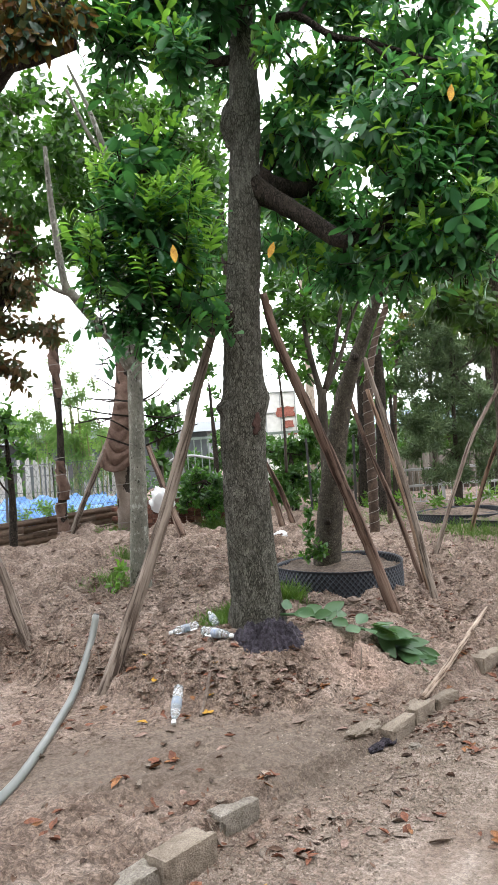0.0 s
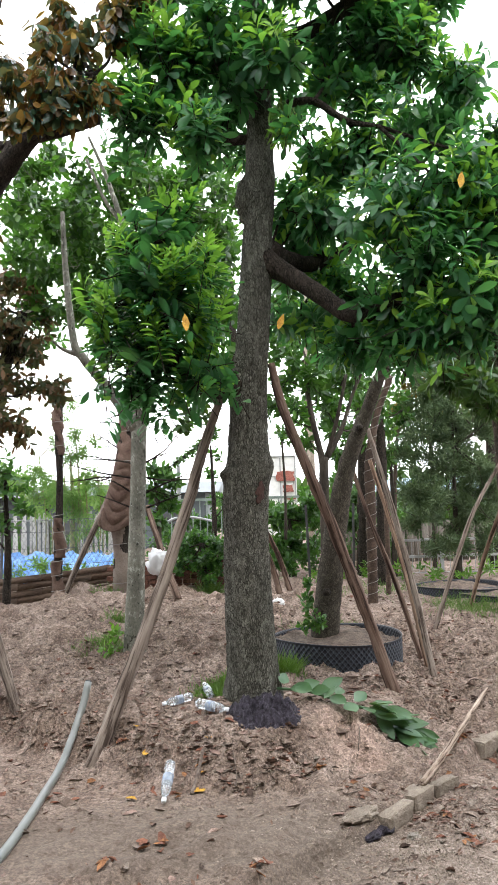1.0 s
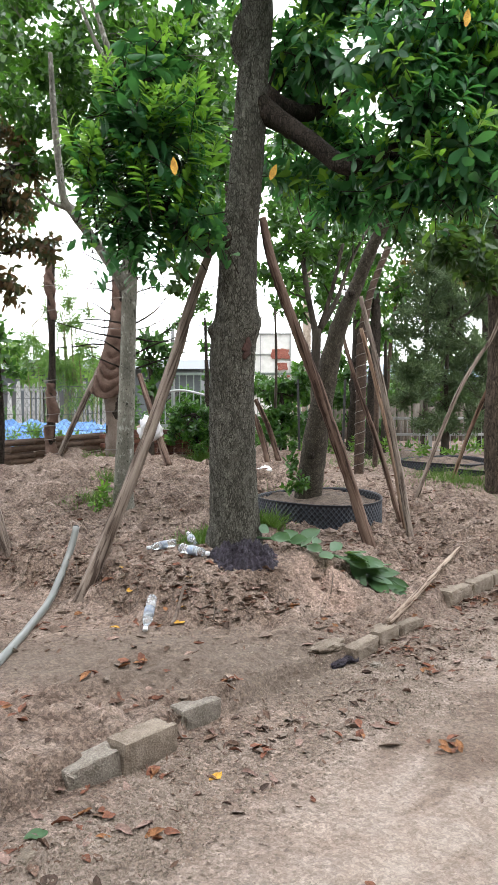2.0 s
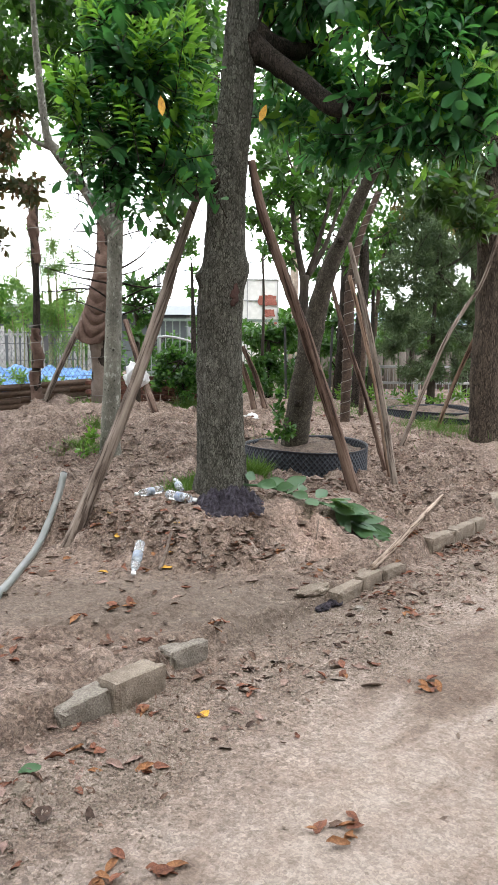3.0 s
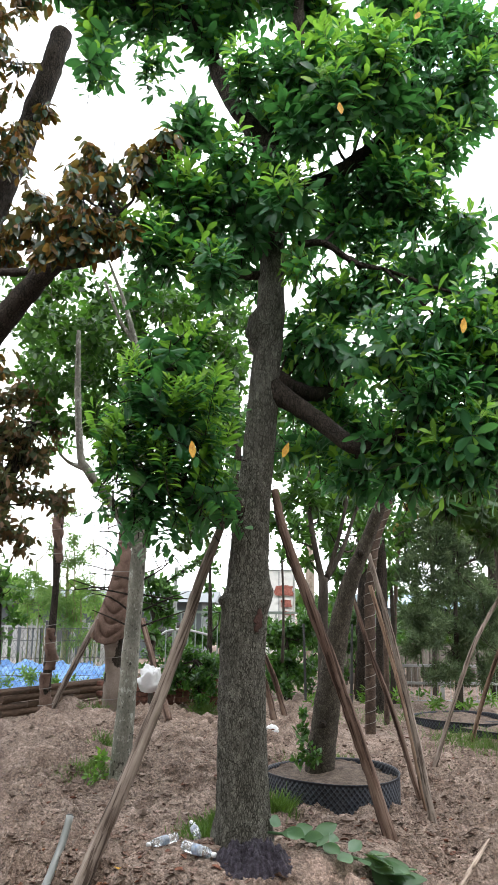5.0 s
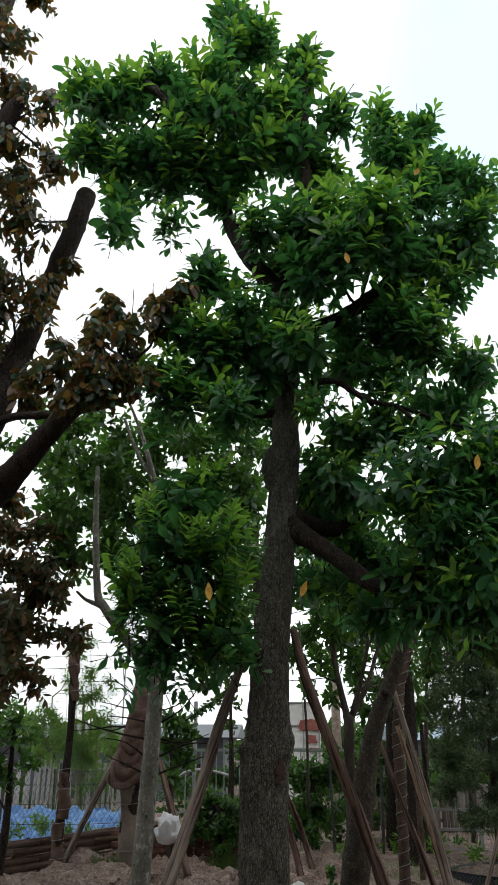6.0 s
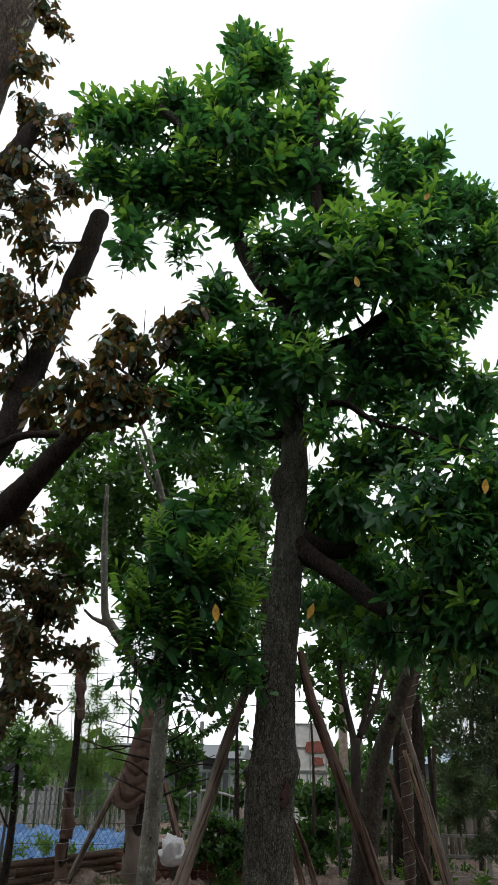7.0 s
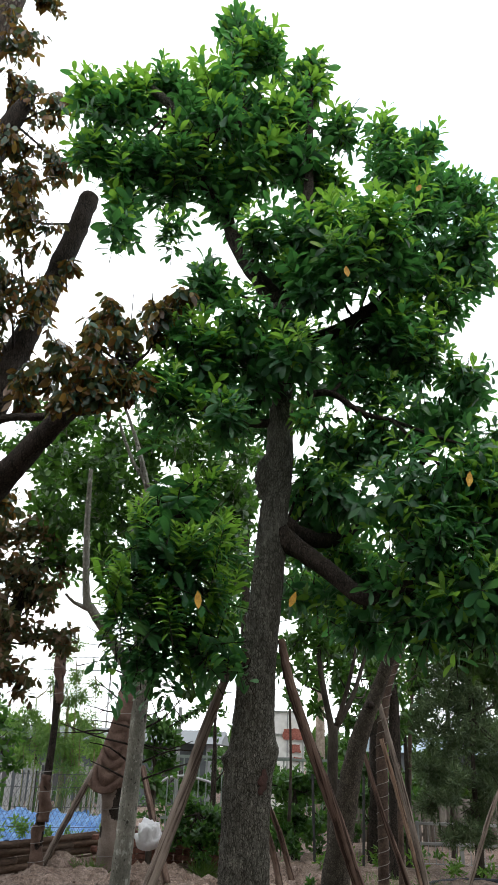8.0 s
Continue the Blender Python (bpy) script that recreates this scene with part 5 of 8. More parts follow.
def foliage(name, clumps, mat, parent, length=0.17, width=0.06, per_tip=11, density=300.0, spread=(0.5, 1.5), droop=0.25, lift=0.5, inner=0.15, seed=1, label="", flat=1.0, hang=0.0, shoot=1.0, young=None, new_lit_share=0.5, shape=None):
    """A crown: in each clump (x, y, z, radius) shoots point outwards and up, each with a rosette of leaves."""
    rng = np.random.default_rng(seed)
    bases, ways, ups, fresh_lit = [], [], [], []
    for x, y, z, r in clumps:
        heart = np.array([x, y, z])
        subs = heart + unit(rng.normal(size=(7, 3))) * (r * rng.uniform(0.3, 0.95, 7))[:, None] * np.array([1, 1, flat])
        n = max(7, int(density * r * r + 3))
        pick = rng.integers(0, 7, n)
        d = unit(rng.normal(size=(n, 3)))
        u = inner + (1 - inner) * rng.random(n) ** 0.5
        tip = subs[pick] + d * (r * 0.44 * u * rng.uniform(0.75, 1.3, n))[:, None]
        axis = unit(unit(tip - heart) * 0.7 + d * 0.25 + np.array([0, 0, lift]) + rng.normal(size=(n, 3)) * 0.3)
        a = unit(np.cross(axis, rng.normal(size=(n, 3))))
        b = np.cross(axis, a)
        turn = rng.random(n) * 6.28
        # upper shoots only: young growth and the lit clump tops share this colour
        shoot_new_lit = (rng.random(n) < new_lit_share) & (tip[:, 2] > z + 0.1 * r)
        for k in range(per_tip):
            ang = turn + k * 2.39996
            open_by = spread[0] + (spread[1] - spread[0]) * (k / max(1, per_tip - 1)) + rng.normal(size=n) * 0.18
            out = a * np.cos(ang)[:, None] + b * np.sin(ang)[:, None]
            way = axis * np.cos(open_by)[:, None] + out * np.sin(open_by)[:, None]
            way[:, 2] -= hang
            bases.append(tip - axis * (length * shoot * k / per_tip))
            ways.append(way)
            ups.append(axis + rng.normal(size=(n, 3)) * 0.25)
            fresh_lit.append((k < 8) & (shoot_new_lit if young else np.zeros(n, bool)))
    base, way, up = np.vstack(bases), np.vstack(ways), np.vstack(ups)
    sizes = rng.uniform(0.65, 1.12, len(base))
    me = leaf_mesh(name, base, way, up, length * sizes, width * sizes, leaf_template(droop=droop, shape=shape) if shape else leaf_template(droop=droop)[[0, 1, 2, 3, 4, 5, 6, 10]], np.concatenate(fresh_lit), LEAF_FACES if shape else PLAIN_LEAF)
    me.materials.append(mat)
    if young:
        me.materials.append(young)
    return part(name, me, mat, parent, label)


BROAD_ROWS = ((0.0, 0.0), (0.16, 0.15), (0.36, 0.34), (0.60, 0.50), (0.80, 0.43), (0.93, 0.22), (1.0, 0.0))


def broad_leaf(arch, fold=0.07):
    """A leaf widest past its middle, folded along the midrib and arching over: points and faces."""
    pts, faces, rows = [], [], []
    for s, w in BROAD_ROWS:
        z = -arch * s * s
        x = s * (1 - 0.3 * arch * s)
        if w == 0:
            rows.append((len(pts),) * 3)
            pts.append((x, 0, z))
        else:
            rows.append((len(pts), len(pts) + 1, len(pts) + 2))
            pts += [(x, -w, z + fold * w), (x, 0, z - 0.01), (x, w, z + fold * w)]
    for a, b in zip(rows, rows[1:]):
        for i, j in ((0, 1), (1, 2)):
            f = []
            for v in (a[i], a[j], b[j], b[i]):
                if v not in f:
                    f.append(v)
            faces.append(tuple(f))
    return np.array(pts), faces


def sprays(name, clumps, mat, parent, length=0.13, width=0.05, per=13, density=300.0, seed=1, young=None, new_lit_share=0.5, rise=0.6, reach=0.22, arch=0.32, hang=0.25, wood=None, label="", spiral=2.39996):
    """A crown of leafy shoots: each clump (x, y, z, radius) holds shoots that turn outwards and up, with leaves set spirally along them."""
    rng = np.random.default_rng(seed)
    bases, ways, ups, fresh_lit, big = [], [], [], [], []
    stem_v, stem_f = [], []
    for x, y, z, r in clumps:
        heart = np.array([x, y, z])
        n = max(5, int(density * r * r + 2))
        lobes = unit(rng.normal(size=(max(4, n // 4), 3)) + np.array([0, 0, 0.25]))
        d = unit(lobes[rng.integers(0, len(lobes), n)] + rng.normal(size=(n, 3)) * 0.38)
        u = np.where(rng.random(n) < 0.25, rng.uniform(0.2, 0.6, n), 0.55 + 0.75 * rng.random(n) ** 1.4)
        tip = heart + d * (r * u)[:, None]
        axis = unit(d * 0.8 + np.array([0, 0, rise]) + rng.normal(size=(n, 3)) * 0.28)
        a = unit(np.cross(axis, rng.normal(size=(n, 3))))
        b = np.cross(axis, a)
        turn = rng.random(n) * 6.28
        scale = rng.uniform(0.78, 1.15, n)
        # upper outer shoots get the paler colour, painting them as lit
        new_lit_shoot = (rng.random(n) < new_lit_share) & (d[:, 2] > -0.1) & (u > 0.6)
        for k in range(per):
            f = k / (per - 1)
            ang = turn + k * spiral + rng.normal(size=n) * 0.15
            open_by = 0.28 + 1.15 * f ** 0.7 + rng.normal(size=n) * 0.14
            out = a * np.cos(ang)[:, None] + b * np.sin(ang)[:, None]
            way = axis * np.cos(open_by)[:, None] + out * np.sin(open_by)[:, None]
            way[:, 2] -= hang * f
            bases.append(tip - axis * (reach * scale * f)[:, None])
            ways.append(way)
            ups.append(axis + rng.normal(size=(n, 3)) * 0.18 + np.array([0, 0, 0.35]))
            fresh_lit.append(new_lit_shoot & (rng.random(n) < 1.15 - 0.75 * f))
            big.append(scale * (0.55 + 0.5 * min(1.0, f * 3.5)) * rng.uniform(0.86, 1.1, n))
        if wood:
            for p, q, c in zip(tip, tip - axis * (reach * scale * 1.25)[:, None], a):
                i = len(stem_v)
                e = np.cross(unit(p - q), c)
                stem_v += [q + 0.004 * c, q - 0.002 * c + 0.0035 * e, q - 0.002 * c - 0.0035 * e, p]
                stem_f += [(i, i + 1, i + 3), (i + 1, i + 2, i + 3), (i + 2, i, i + 3)]
    base, way, up, size = np.vstack(bases), np.vstack(ways), np.vstack(ups), np.concatenate(big)
    pts, faces = broad_leaf(arch)
    me = leaf_mesh(name, base, way, up, length * size, width * size * rng.uniform(0.85, 1.15, len(size)), pts, np.concatenate(fresh_lit) if young else None, faces)
    me.materials.append(mat)
    if young:
        me.materials.append(young)
    if wood:
        tagged(part("brushwood", mesh_of("brushwood", stem_v, stem_f), wood, parent), kind="stuff")
    return part(name, me, mat, parent, label)


def twigs(name, start, clumps, mat, parent, seed=3, per=5, thick=0.008, joined=True):
    """The small wood inside a crown, joined: shoots from each clump's heart to its rim."""
    rng = np.random.default_rng(seed)
    verts, faces = [], []
    for x, y, z, r in clumps:
        c = np.array([x, y, z])
        near = sorted(start, key=lambda s: np.linalg.norm(np.array(s[:3]) - c))[:3]
        root = near[rng.integers(0, len(near))]
        lines = [(np.array(root[:3]), c)] if joined and np.linalg.norm(np.array(root[:3]) - c) < 3.5 * r else []
        lines += [(c + unit(np.array(root[:3]) - c) * r * rng.random() * 0.5, c + unit(rng.normal(size=3)) * r * 0.9) for _ in range(per)]
        for n, (p, q) in enumerate(lines):
            th = thick * (1.3 if n == 0 and len(lines) > per else 0.6)
            mid = (p + q) / 2 + (rng.normal(size=3) * 0.07 - np.array([0, 0, 0.12])) * np.linalg.norm(q - p)
            v, f = tube([(*p, th * 1.3), (*mid, th), (*q, th * 0.4)], 5, 0.15)
            faces += [tuple(i + len(verts) for i in g) for g in f]
            verts += v
    return tagged(part(name, mesh_of(name, verts, faces), mat, parent), kind="stuff")


# ---- the ground: one sheet, fine near the walk and coarse towards the horizon ----
def axis_steps(lo, hi, *stretches):
    """Grid lines: fine stretches (from, to, step), then wider and wider out to lo and hi."""
    mid = []
    for a, b, step in stretches:
        mid += list(np.arange(a, b - 1e-6, step))
    up, d, v = [], stretches[-1][2], mid[-1]
    while v < hi:
        d *= 1.22
        v += d
        up.append(v)
    down, d, v = [], stretches[0][2], mid[0]
    while v > lo:
        d *= 1.22
        v -= d
        down.append(v)
    return np.array(down[::-1] + mid + up)


def build_ground():
    xs, ys = axis_steps(-300, 300, (-4.6, -1.9, 0.06), (-1.9, 1.9, 0.02), (1.9, 4.6, 0.06)), axis_steps(-300, 400, (1.8, 5.6, 0.02), (5.6, 10.6, 0.04))
    gx, gy = np.meshgrid(xs, ys)
    z = ground_height(gx, gy)
    zz = z.ravel()
    verts = []
    for x, y, h in zip(gx.ravel(), gy.ravel(), zz):
        if -14 < x < 14 and -6 < y < 24:
            bed = min(1.0, max(0.0, (h - 0.03) / 0.15))
            q = Vector((x, y, 0.0))
            lip = min(1.0, max(0.0, (h - 0.06) / 0.05)) * min(1.0, max(0.0, (0.31 - h) / 0.05))
            calm = math.exp(-((x + 0.32) / 1.0) ** 4 - ((y - 3.58) / 0.36) ** 4)
            h += 0.045 * (0.25 + bed) * noise.noise(q * 1.7) + (0.024 + 0.06 * lip) * (0.35 + bed) * noise.noise(q * 5.1)
            rough = (0.5 + bed) * (1 - 0.75 * calm)
            h += (0.013 + 0.05 * lip) * rough * noise.noise(q * 11) + (0.007 + 0.010 * lip) * rough * noise.noise(q * 23)
            if y > 5.6 and x < 1.4:
                far = min(1.0, (y - 5.6) / 1.6) * min(1.0, (1.4 - x) / 0.8)
                h += far * (0.10 * noise.noise(q * 1.1 + Vector((3, 1, 0))) + 0.22 * abs(noise.noise(Vector((x * 1.1, y * 3.0, 0)))) + 0.075 * noise.noise(Vector((x * 4, y * 8, 0))) + 0.04 * noise.noise(q * 13))
            if 7.6 < y < 9.6 and x < 0.6:
                bank = math.exp(-((y - 8.6 - 0.5 * noise.noise(Vector((x * 0.8, 0, 0)))) / 0.5) ** 2) * min(1, (0.6 - x) / 0.8)
                h += 0.22 * bank * (0.7 + 0.8 * noise.noise(Vector((x * 1.7, y * 2, 3))))
        verts.append((x, y, h))
    w = len(xs)
    faces = [(j * w + i, j * w + i + 1, (j + 1) * w + i + 1, (j + 1) * w + i) for j in range(len(ys) - 1) for i in range(w - 1)]
    ob = part("ground", mesh_of("ground", verts, faces), SOIL, None)
    tagged(ob, "bare brown earth with a pale trodden track and a low mound", "ground", kind="structure")
    return xs, ys, np.array([v[2] for v in verts]).reshape(gx.shape)


GROUND_X, GROUND_Y, GROUND_Z = build_ground()


def soil_at(x, y):
    """The height of the finished ground."""
    i = min(max(int(np.searchsorted(GROUND_X, x)), 1), len(GROUND_X) - 1)
    j = min(max(int(np.searchsorted(GROUND_Y, y)), 1), len(GROUND_Y) - 1)
    fx = (x - GROUND_X[i - 1]) / (GROUND_X[i] - GROUND_X[i - 1])
    fy = (y - GROUND_Y[j - 1]) / (GROUND_Y[j] - GROUND_Y[j - 1])
    z = GROUND_Z[j - 1:j + 1, i - 1:i + 1]
    return float((z[0, 0] * (1 - fx) + z[0, 1] * fx) * (1 - fy) + (z[1, 0] * (1 - fx) + z[1, 1] * fx) * fy)


def sink(rows, by=0.06):
    """Lets the foot of a trunk or pole reach into the soil under it."""
    rows = [tuple(r) for r in rows]
    x, y, z, r = rows[0]
    rows[0] = (x, y, min(z, soil_at(x, y) - by), r)
    return rows


# ---- far setting ----
def picket_fence():
    a, b, _ = PICKETS
    root = thing("picket_fence", "weathered white metal picket fence behind the bed", "fence", kind="structure")
    post = box_mesh("picket", 0.055, 0.02, 1.12, 0.004)
    n = 74
    for i in range(n):
        f = i / (n - 1)
        x = -8.5 + f * 6.2
        part("picket", post, PICKET_WHITE, root, "", pose(x, 15.0, 0.33 + 0.05 * math.sin(i * 1.7), 0, 2.2 * math.sin(i * 2.9), 0))
    rail = box_mesh("rail", 6.3, 0.03, 0.04, 0.004)
    for z in (0.55, 1.32):
        part("rail", rail, METAL_PALE, root, "", pose(-5.4, 15.03, z))


def railing():
    root = thing("railing", "pale green metal railing before a greenhouse", "railing", kind="structure")
    bar = box_mesh("bar", 0.022, 0.022, 1.3, 0.004)
    for i in range(22):
        part("bar", bar, METAL_GREEN, root, "", pose(-1.5 + i * 0.14, 15.0, 0.35))
    rail = box_mesh("rail", 3.2, 0.04, 0.05, 0.004)
    for z in (0.6, 1.62):
        part("rail", rail, METAL_GREEN, root, "", pose(0.0, 15.04, z))
    part("pipe", mesh_of("pipe", *tube([(*p, 0.022) for p in PIPES], 10, 0.06)), METAL_PALE, root, "bent white pipe")
    post = box_mesh("post", 0.07, 0.07, 2.2, 0.01)
    for x in (-1.35, -0.2):
        part("post", post, METAL_PALE, root, "", pose(x, 15.1, 0.3))


def low_wall():
    """Stacked boards that hold the bed beyond the trench."""
    root = thing("board_wall", "low retaining wall of stacked dark boards", "wall", kind="structure")
    a, b = Vector(WALL_LOW[0]), Vector(WALL_LOW[1])
    way = b - a
    turn = math.degrees(math.atan2(way.y, way.x))
    rng = random.Random(5)
    for row in range(5):
        for k in range(3):
            ln = way.length * 0.6
            me = box_mesh("board", ln * 0.98, 0.05, 0.085, 0.012, 0.006, 1, row * 3 + k)
            at = a + way * (0.2 + k * 0.58 - 0.18 * (row % 2))
            part("board", me, BOARD, root, "", pose(at.x + rng.uniform(-.01, .01), at.y + rng.uniform(-.012, .012), 0.26 + row * 0.088, 0, rng.uniform(-1, 1), turn))


def planter():
    root = thing("brick_planter", "low dark brick planter under a hedge", "planter", kind="structure")
    brick = box_mesh("brick", 0.23, 0.11, 0.06, 0.006)
    for row in range(6):
        for k in range(8):
            part("brick", brick, BRICK, root, "", pose(-1.95 + k * 0.242 + 0.12 * (row % 2), 11.15, 0.36 + row * 0.068))


def tarp():
    """A crumpled blue sheet over a low heap."""
    n, k = 110, 34
    verts, faces = [], []
    for j in range(k):
        for i in range(n):
            x, y = -6.8 + 4.6 * i / (n - 1), 12.3 + 1.9 * j / (k - 1)
            z = 0.36 + 0.30 * math.sin(math.pi * min(1, j / (k - 1) * 0.75 + 0.06)) + 0.16 * noise.noise(Vector((x * 1.6, y * 2, 0))) + 0.24 * abs(noise.noise(Vector((x * 4, y * 5, 2)))) + 0.05 * noise.noise(Vector((x * 11, y * 9, 2)))
            verts.append((x, y, z))
    faces = [(j * n + i, j * n + i + 1, (j + 1) * n + i + 1, (j + 1) * n + i) for j in range(k - 1) for i in range(n - 1)]
    ob = part("tarpaulin", mesh_of("tarpaulin", verts, faces, False), TARP_BLUE, None)
    ob.modifiers.new("thickness", "SOLIDIFY").thickness = 0.01
    tagged(ob, "crumpled blue tarpaulin over a low heap", "tarpaulin")


def house(name, label, x0, x1, y, z1, wall_mat, roof_mat, roof_rise, panels):
    root = thing(name, label, "building")
    depth = 8.0
    part("wall", box_mesh("wall", x1 - x0, depth, z1, 0.02), wall_mat, root, "", pose((x0 + x1) / 2, y + depth / 2, 0))
    bm = bmesh.new()
    w = (x1 - x0) / 2 + 0.4
    pts = [(-w, -depth / 2 - 0.5, 0), (w, -depth / 2 - 0.5, 0), (w, depth / 2 + 0.5, 0), (-w, depth / 2 + 0.5, 0), (-w, 0, roof_rise), (w, 0, roof_rise)]
    vs = [bm.verts.new(p) for p in pts]
    for f in ((0, 1, 5, 4), (2, 3, 4, 5), (0, 4, 3), (1, 2, 5), (0, 3, 2, 1)):
        bm.faces.new([vs[i] for i in f])
    part("roof", from_bm("roof", bm), roof_mat, root, "", pose((x0 + x1) / 2, y + depth / 2, z1 + 0.004))
    for k in range(panels):
        x = x0 + (x1 - x0) * (k + 0.5) / panels
        opening = part("window", box_mesh("window", (x1 - x0) / panels * 0.5, 0.06, z1 * 0.35, 0.01), WIRE, root, "", pose(x, y - 0.01, z1 * 0.35))
        part("window_sill", box_mesh("window_sill", (x1 - x0) / panels * 0.56, 0.1, 0.05, 0.008), METAL_PALE, opening, "", pose(0, -0.04, -0.06))
    return root


def white_house():
    """A pale wall of square panels, with what is left of a red sign."""
    (x0, y0, z1), (x1, _, _) = WHITE_HOUSE[0], WHITE_HOUSE[1]
    root = thing("white_building", "pale panelled building with a faded red sign", "building")
    wide = 1.5
    part("wall", box_mesh("wall", wide, 4, z1, 0.02), WALL_WHITE, root, "", pose(x1 - wide / 2, y0 + 2.0, 0))
    for k in range(5):
        part("panel_joint", box_mesh("panel_joint", 0.022, 0.03, z1 - 0.1, 0.004), METAL_PALE, root, "", pose(x1 - 0.03 - k * 0.33, y0 - 0.01, 0.05))
    for k in range(4):
        part("panel_joint", box_mesh("panel_joint", wide, 0.028, 0.022, 0.004), METAL_PALE, root, "", pose(x1 - wide / 2, y0 - 0.012, z1 - 0.03 - k * 0.45))
    (sx, _, sz), (tx, _, tz) = WHITE_HOUSE[3], WHITE_HOUSE[4]
    for x, z, w, h, what in ((sx, tz, tx - sx, sz - tz, 1), (sx + 0.14, tz - 0.24, (tx - sx) * 0.55, 0.15, 2), (sx + 0.2, tz - 0.42, (tx - sx) * 0.5, 0.1, 3)):
        bm = bmesh.new()
        bmesh.ops.create_grid(bm, x_segments=24, y_segments=10, size=0.5)
        for v in bm.verts:
            q = Vector((v.co.x * w, v.co.y * h, 0))
            v.co = Vector((q.x, -0.03 - 0.004 * what, q.y)) + Vector((noise.noise(q * 9 + Vector((what, 0, 0))) * 0.05, 0, noise.noise(q * 11 + Vector((0, what, 3))) * 0.03))
        part("sign", from_bm("sign", bm), SIGN_RED, root, "faded ragged red sign panel", pose(x + w / 2, y0, z + h / 2)).modifiers.new("thickness", "SOLIDIFY").thickness = 0.006


def wire_gate():
    root = thing("wire_gate", "grey metal gate with wire mesh", "gate", kind="structure")
    x0, x1, y = 2.42, 4.9, 12.2
    for z in (0.33, 0.60, 0.86):
        part("bar", box_mesh("bar", x1 - x0, 0.04, 0.04, 0.006), METAL_PALE, root, "", pose((x0 + x1) / 2, y, z))
    for k in range(5):
        part("post", box_mesh("post", 0.05, 0.05, 0.66, 0.006), METAL_PALE, root, "", pose(x0 + (x1 - x0) * k / 4, y + 0.001, 0.25))
    for k in range(24):
        part("wire", box_mesh("wire", 0.008, 0.008, 0.5, 0), METAL_PALE, root, "", pose(x0 + 0.05 + k * 0.1, y, 0.34))


MESH_WIRE = mesh_of("mesh_wire", *tube([(0, 0, 0, 0.0022), (0, 0.003, 0.5, 0.0022), (0, 0, 1.0, 0.0022)], 4, 0.5))


def wire_fence():
    """Thin posts with wire in front of the tarpaulin."""
    root = thing("wire_fence", "rusty thin posts carrying slack wires", "fence", kind="structure")
    post = box_mesh("post", 0.035, 0.035, 1.35, 0.005)
    xs = (-3.75, -2.9, -1.9, 0.9, 1.55)
    for i, x in enumerate(xs):
        part("post", post, WIRE, root, "", pose(x, 11.6, 0.15, 0, 1.5 * (-1) ** i, 0))
    for k in range(44):
        for way in (1, -1):
            x = -4.9 + 0.07 * k
            part("mesh_wire", MESH_WIRE, WIRE, root, "", pose(x, 11.6 + 0.004 * way, 0.55, 0, 32 * way, 0))
    for z in (0.75, 1.0, 1.25, 1.42):
        part("wire", mesh_of("wire", *tube([(-4.6, 11.6, z, 0.004), (-3, 11.6, z - 0.04, 0.004), (-1.4, 11.6, z + 0.02, 0.004)], 5, 0.2)), WIRE, root)


def board_fence():
    """Old upright boards behind the conifer, with gaps and uneven tops."""
    root = thing("board_fence", "old grey-beige upright board fence with uneven tops", "fence", kind="structure")
    rng = random.Random(21)
    shapes = [box_mesh("board", 0.13, 0.02, t, 0.004, 0.004, 1, k) for k, t in enumerate((0.82, 0.9, 0.76, 0.86))]
    for k in range(38):
        part("board", shapes[rng.randrange(4)], PALE_BOARD, root, "", pose(1.7 + k * 0.15, 14.6 + rng.uniform(-.015, .015), 0.25, 0, rng.uniform(-2.5, 2.5), rng.uniform(-4, 4)))
    for z in (0.5, 0.92):
        part("rail", box_mesh("rail", 5.8, 0.04, 0.06, 0.006), PALE_BOARD, root, "", pose(4.5, 14.65, z))


picket_fence()
board_fence()
railing()
low_wall()
planter()
tarp()
house("grey_building", "long low building with a grey metal roof", -14, -1.2, 22, 1.9, ROOF_GREY, ROOF_GREY, 0.42, 8)
house("blue_roof_building", "low building with a pale blue roof", 6.2, 16, 36, 1.9, ROOF_GREY, ROOF_BLUE, 0.7, 3)
white_house()
wire_gate()
wire_fence()
pole = part("concrete_pole", mesh_of("concrete_pole", *tube([(CONCRETE_POLE[0][0], 20, 0.0, 0.13), (CONCRETE_POLE[0][0], 20, 2.5, 0.11), (CONCRETE_POLE[0][0], 20, 7.0, 0.08)], 14, 0.4)), CONCRETE, None)
tagged(pole, "round grey concrete utility pole", "utility pole")
mast = part("antenna_mast", mesh_of("antenna_mast", *tube([(-7.16, 40, 0.0, 0.05), (-7.16, 40, 3, 0.045), (-7.16, 40, 5.6, 0.03)], 8, 0.5)), METAL_PALE, None)
tagged(mast, "thin metal mast beyond the fence", "mast")
for k in range(5):
    z = 3.6 + 0.45 * k
    cable = part("cable", mesh_of("cable", *tube([(-30, 34, z + 1.9, 0.012), (-8, 30, z - 0.1, 0.012), (1.6, 20.0, z - 0.3 + 0.15 * k, 0.012)], 5, 1.0)), WIRE, None)
    tagged(cable, "thin dark overhead cable", "cable", "overhead cables")


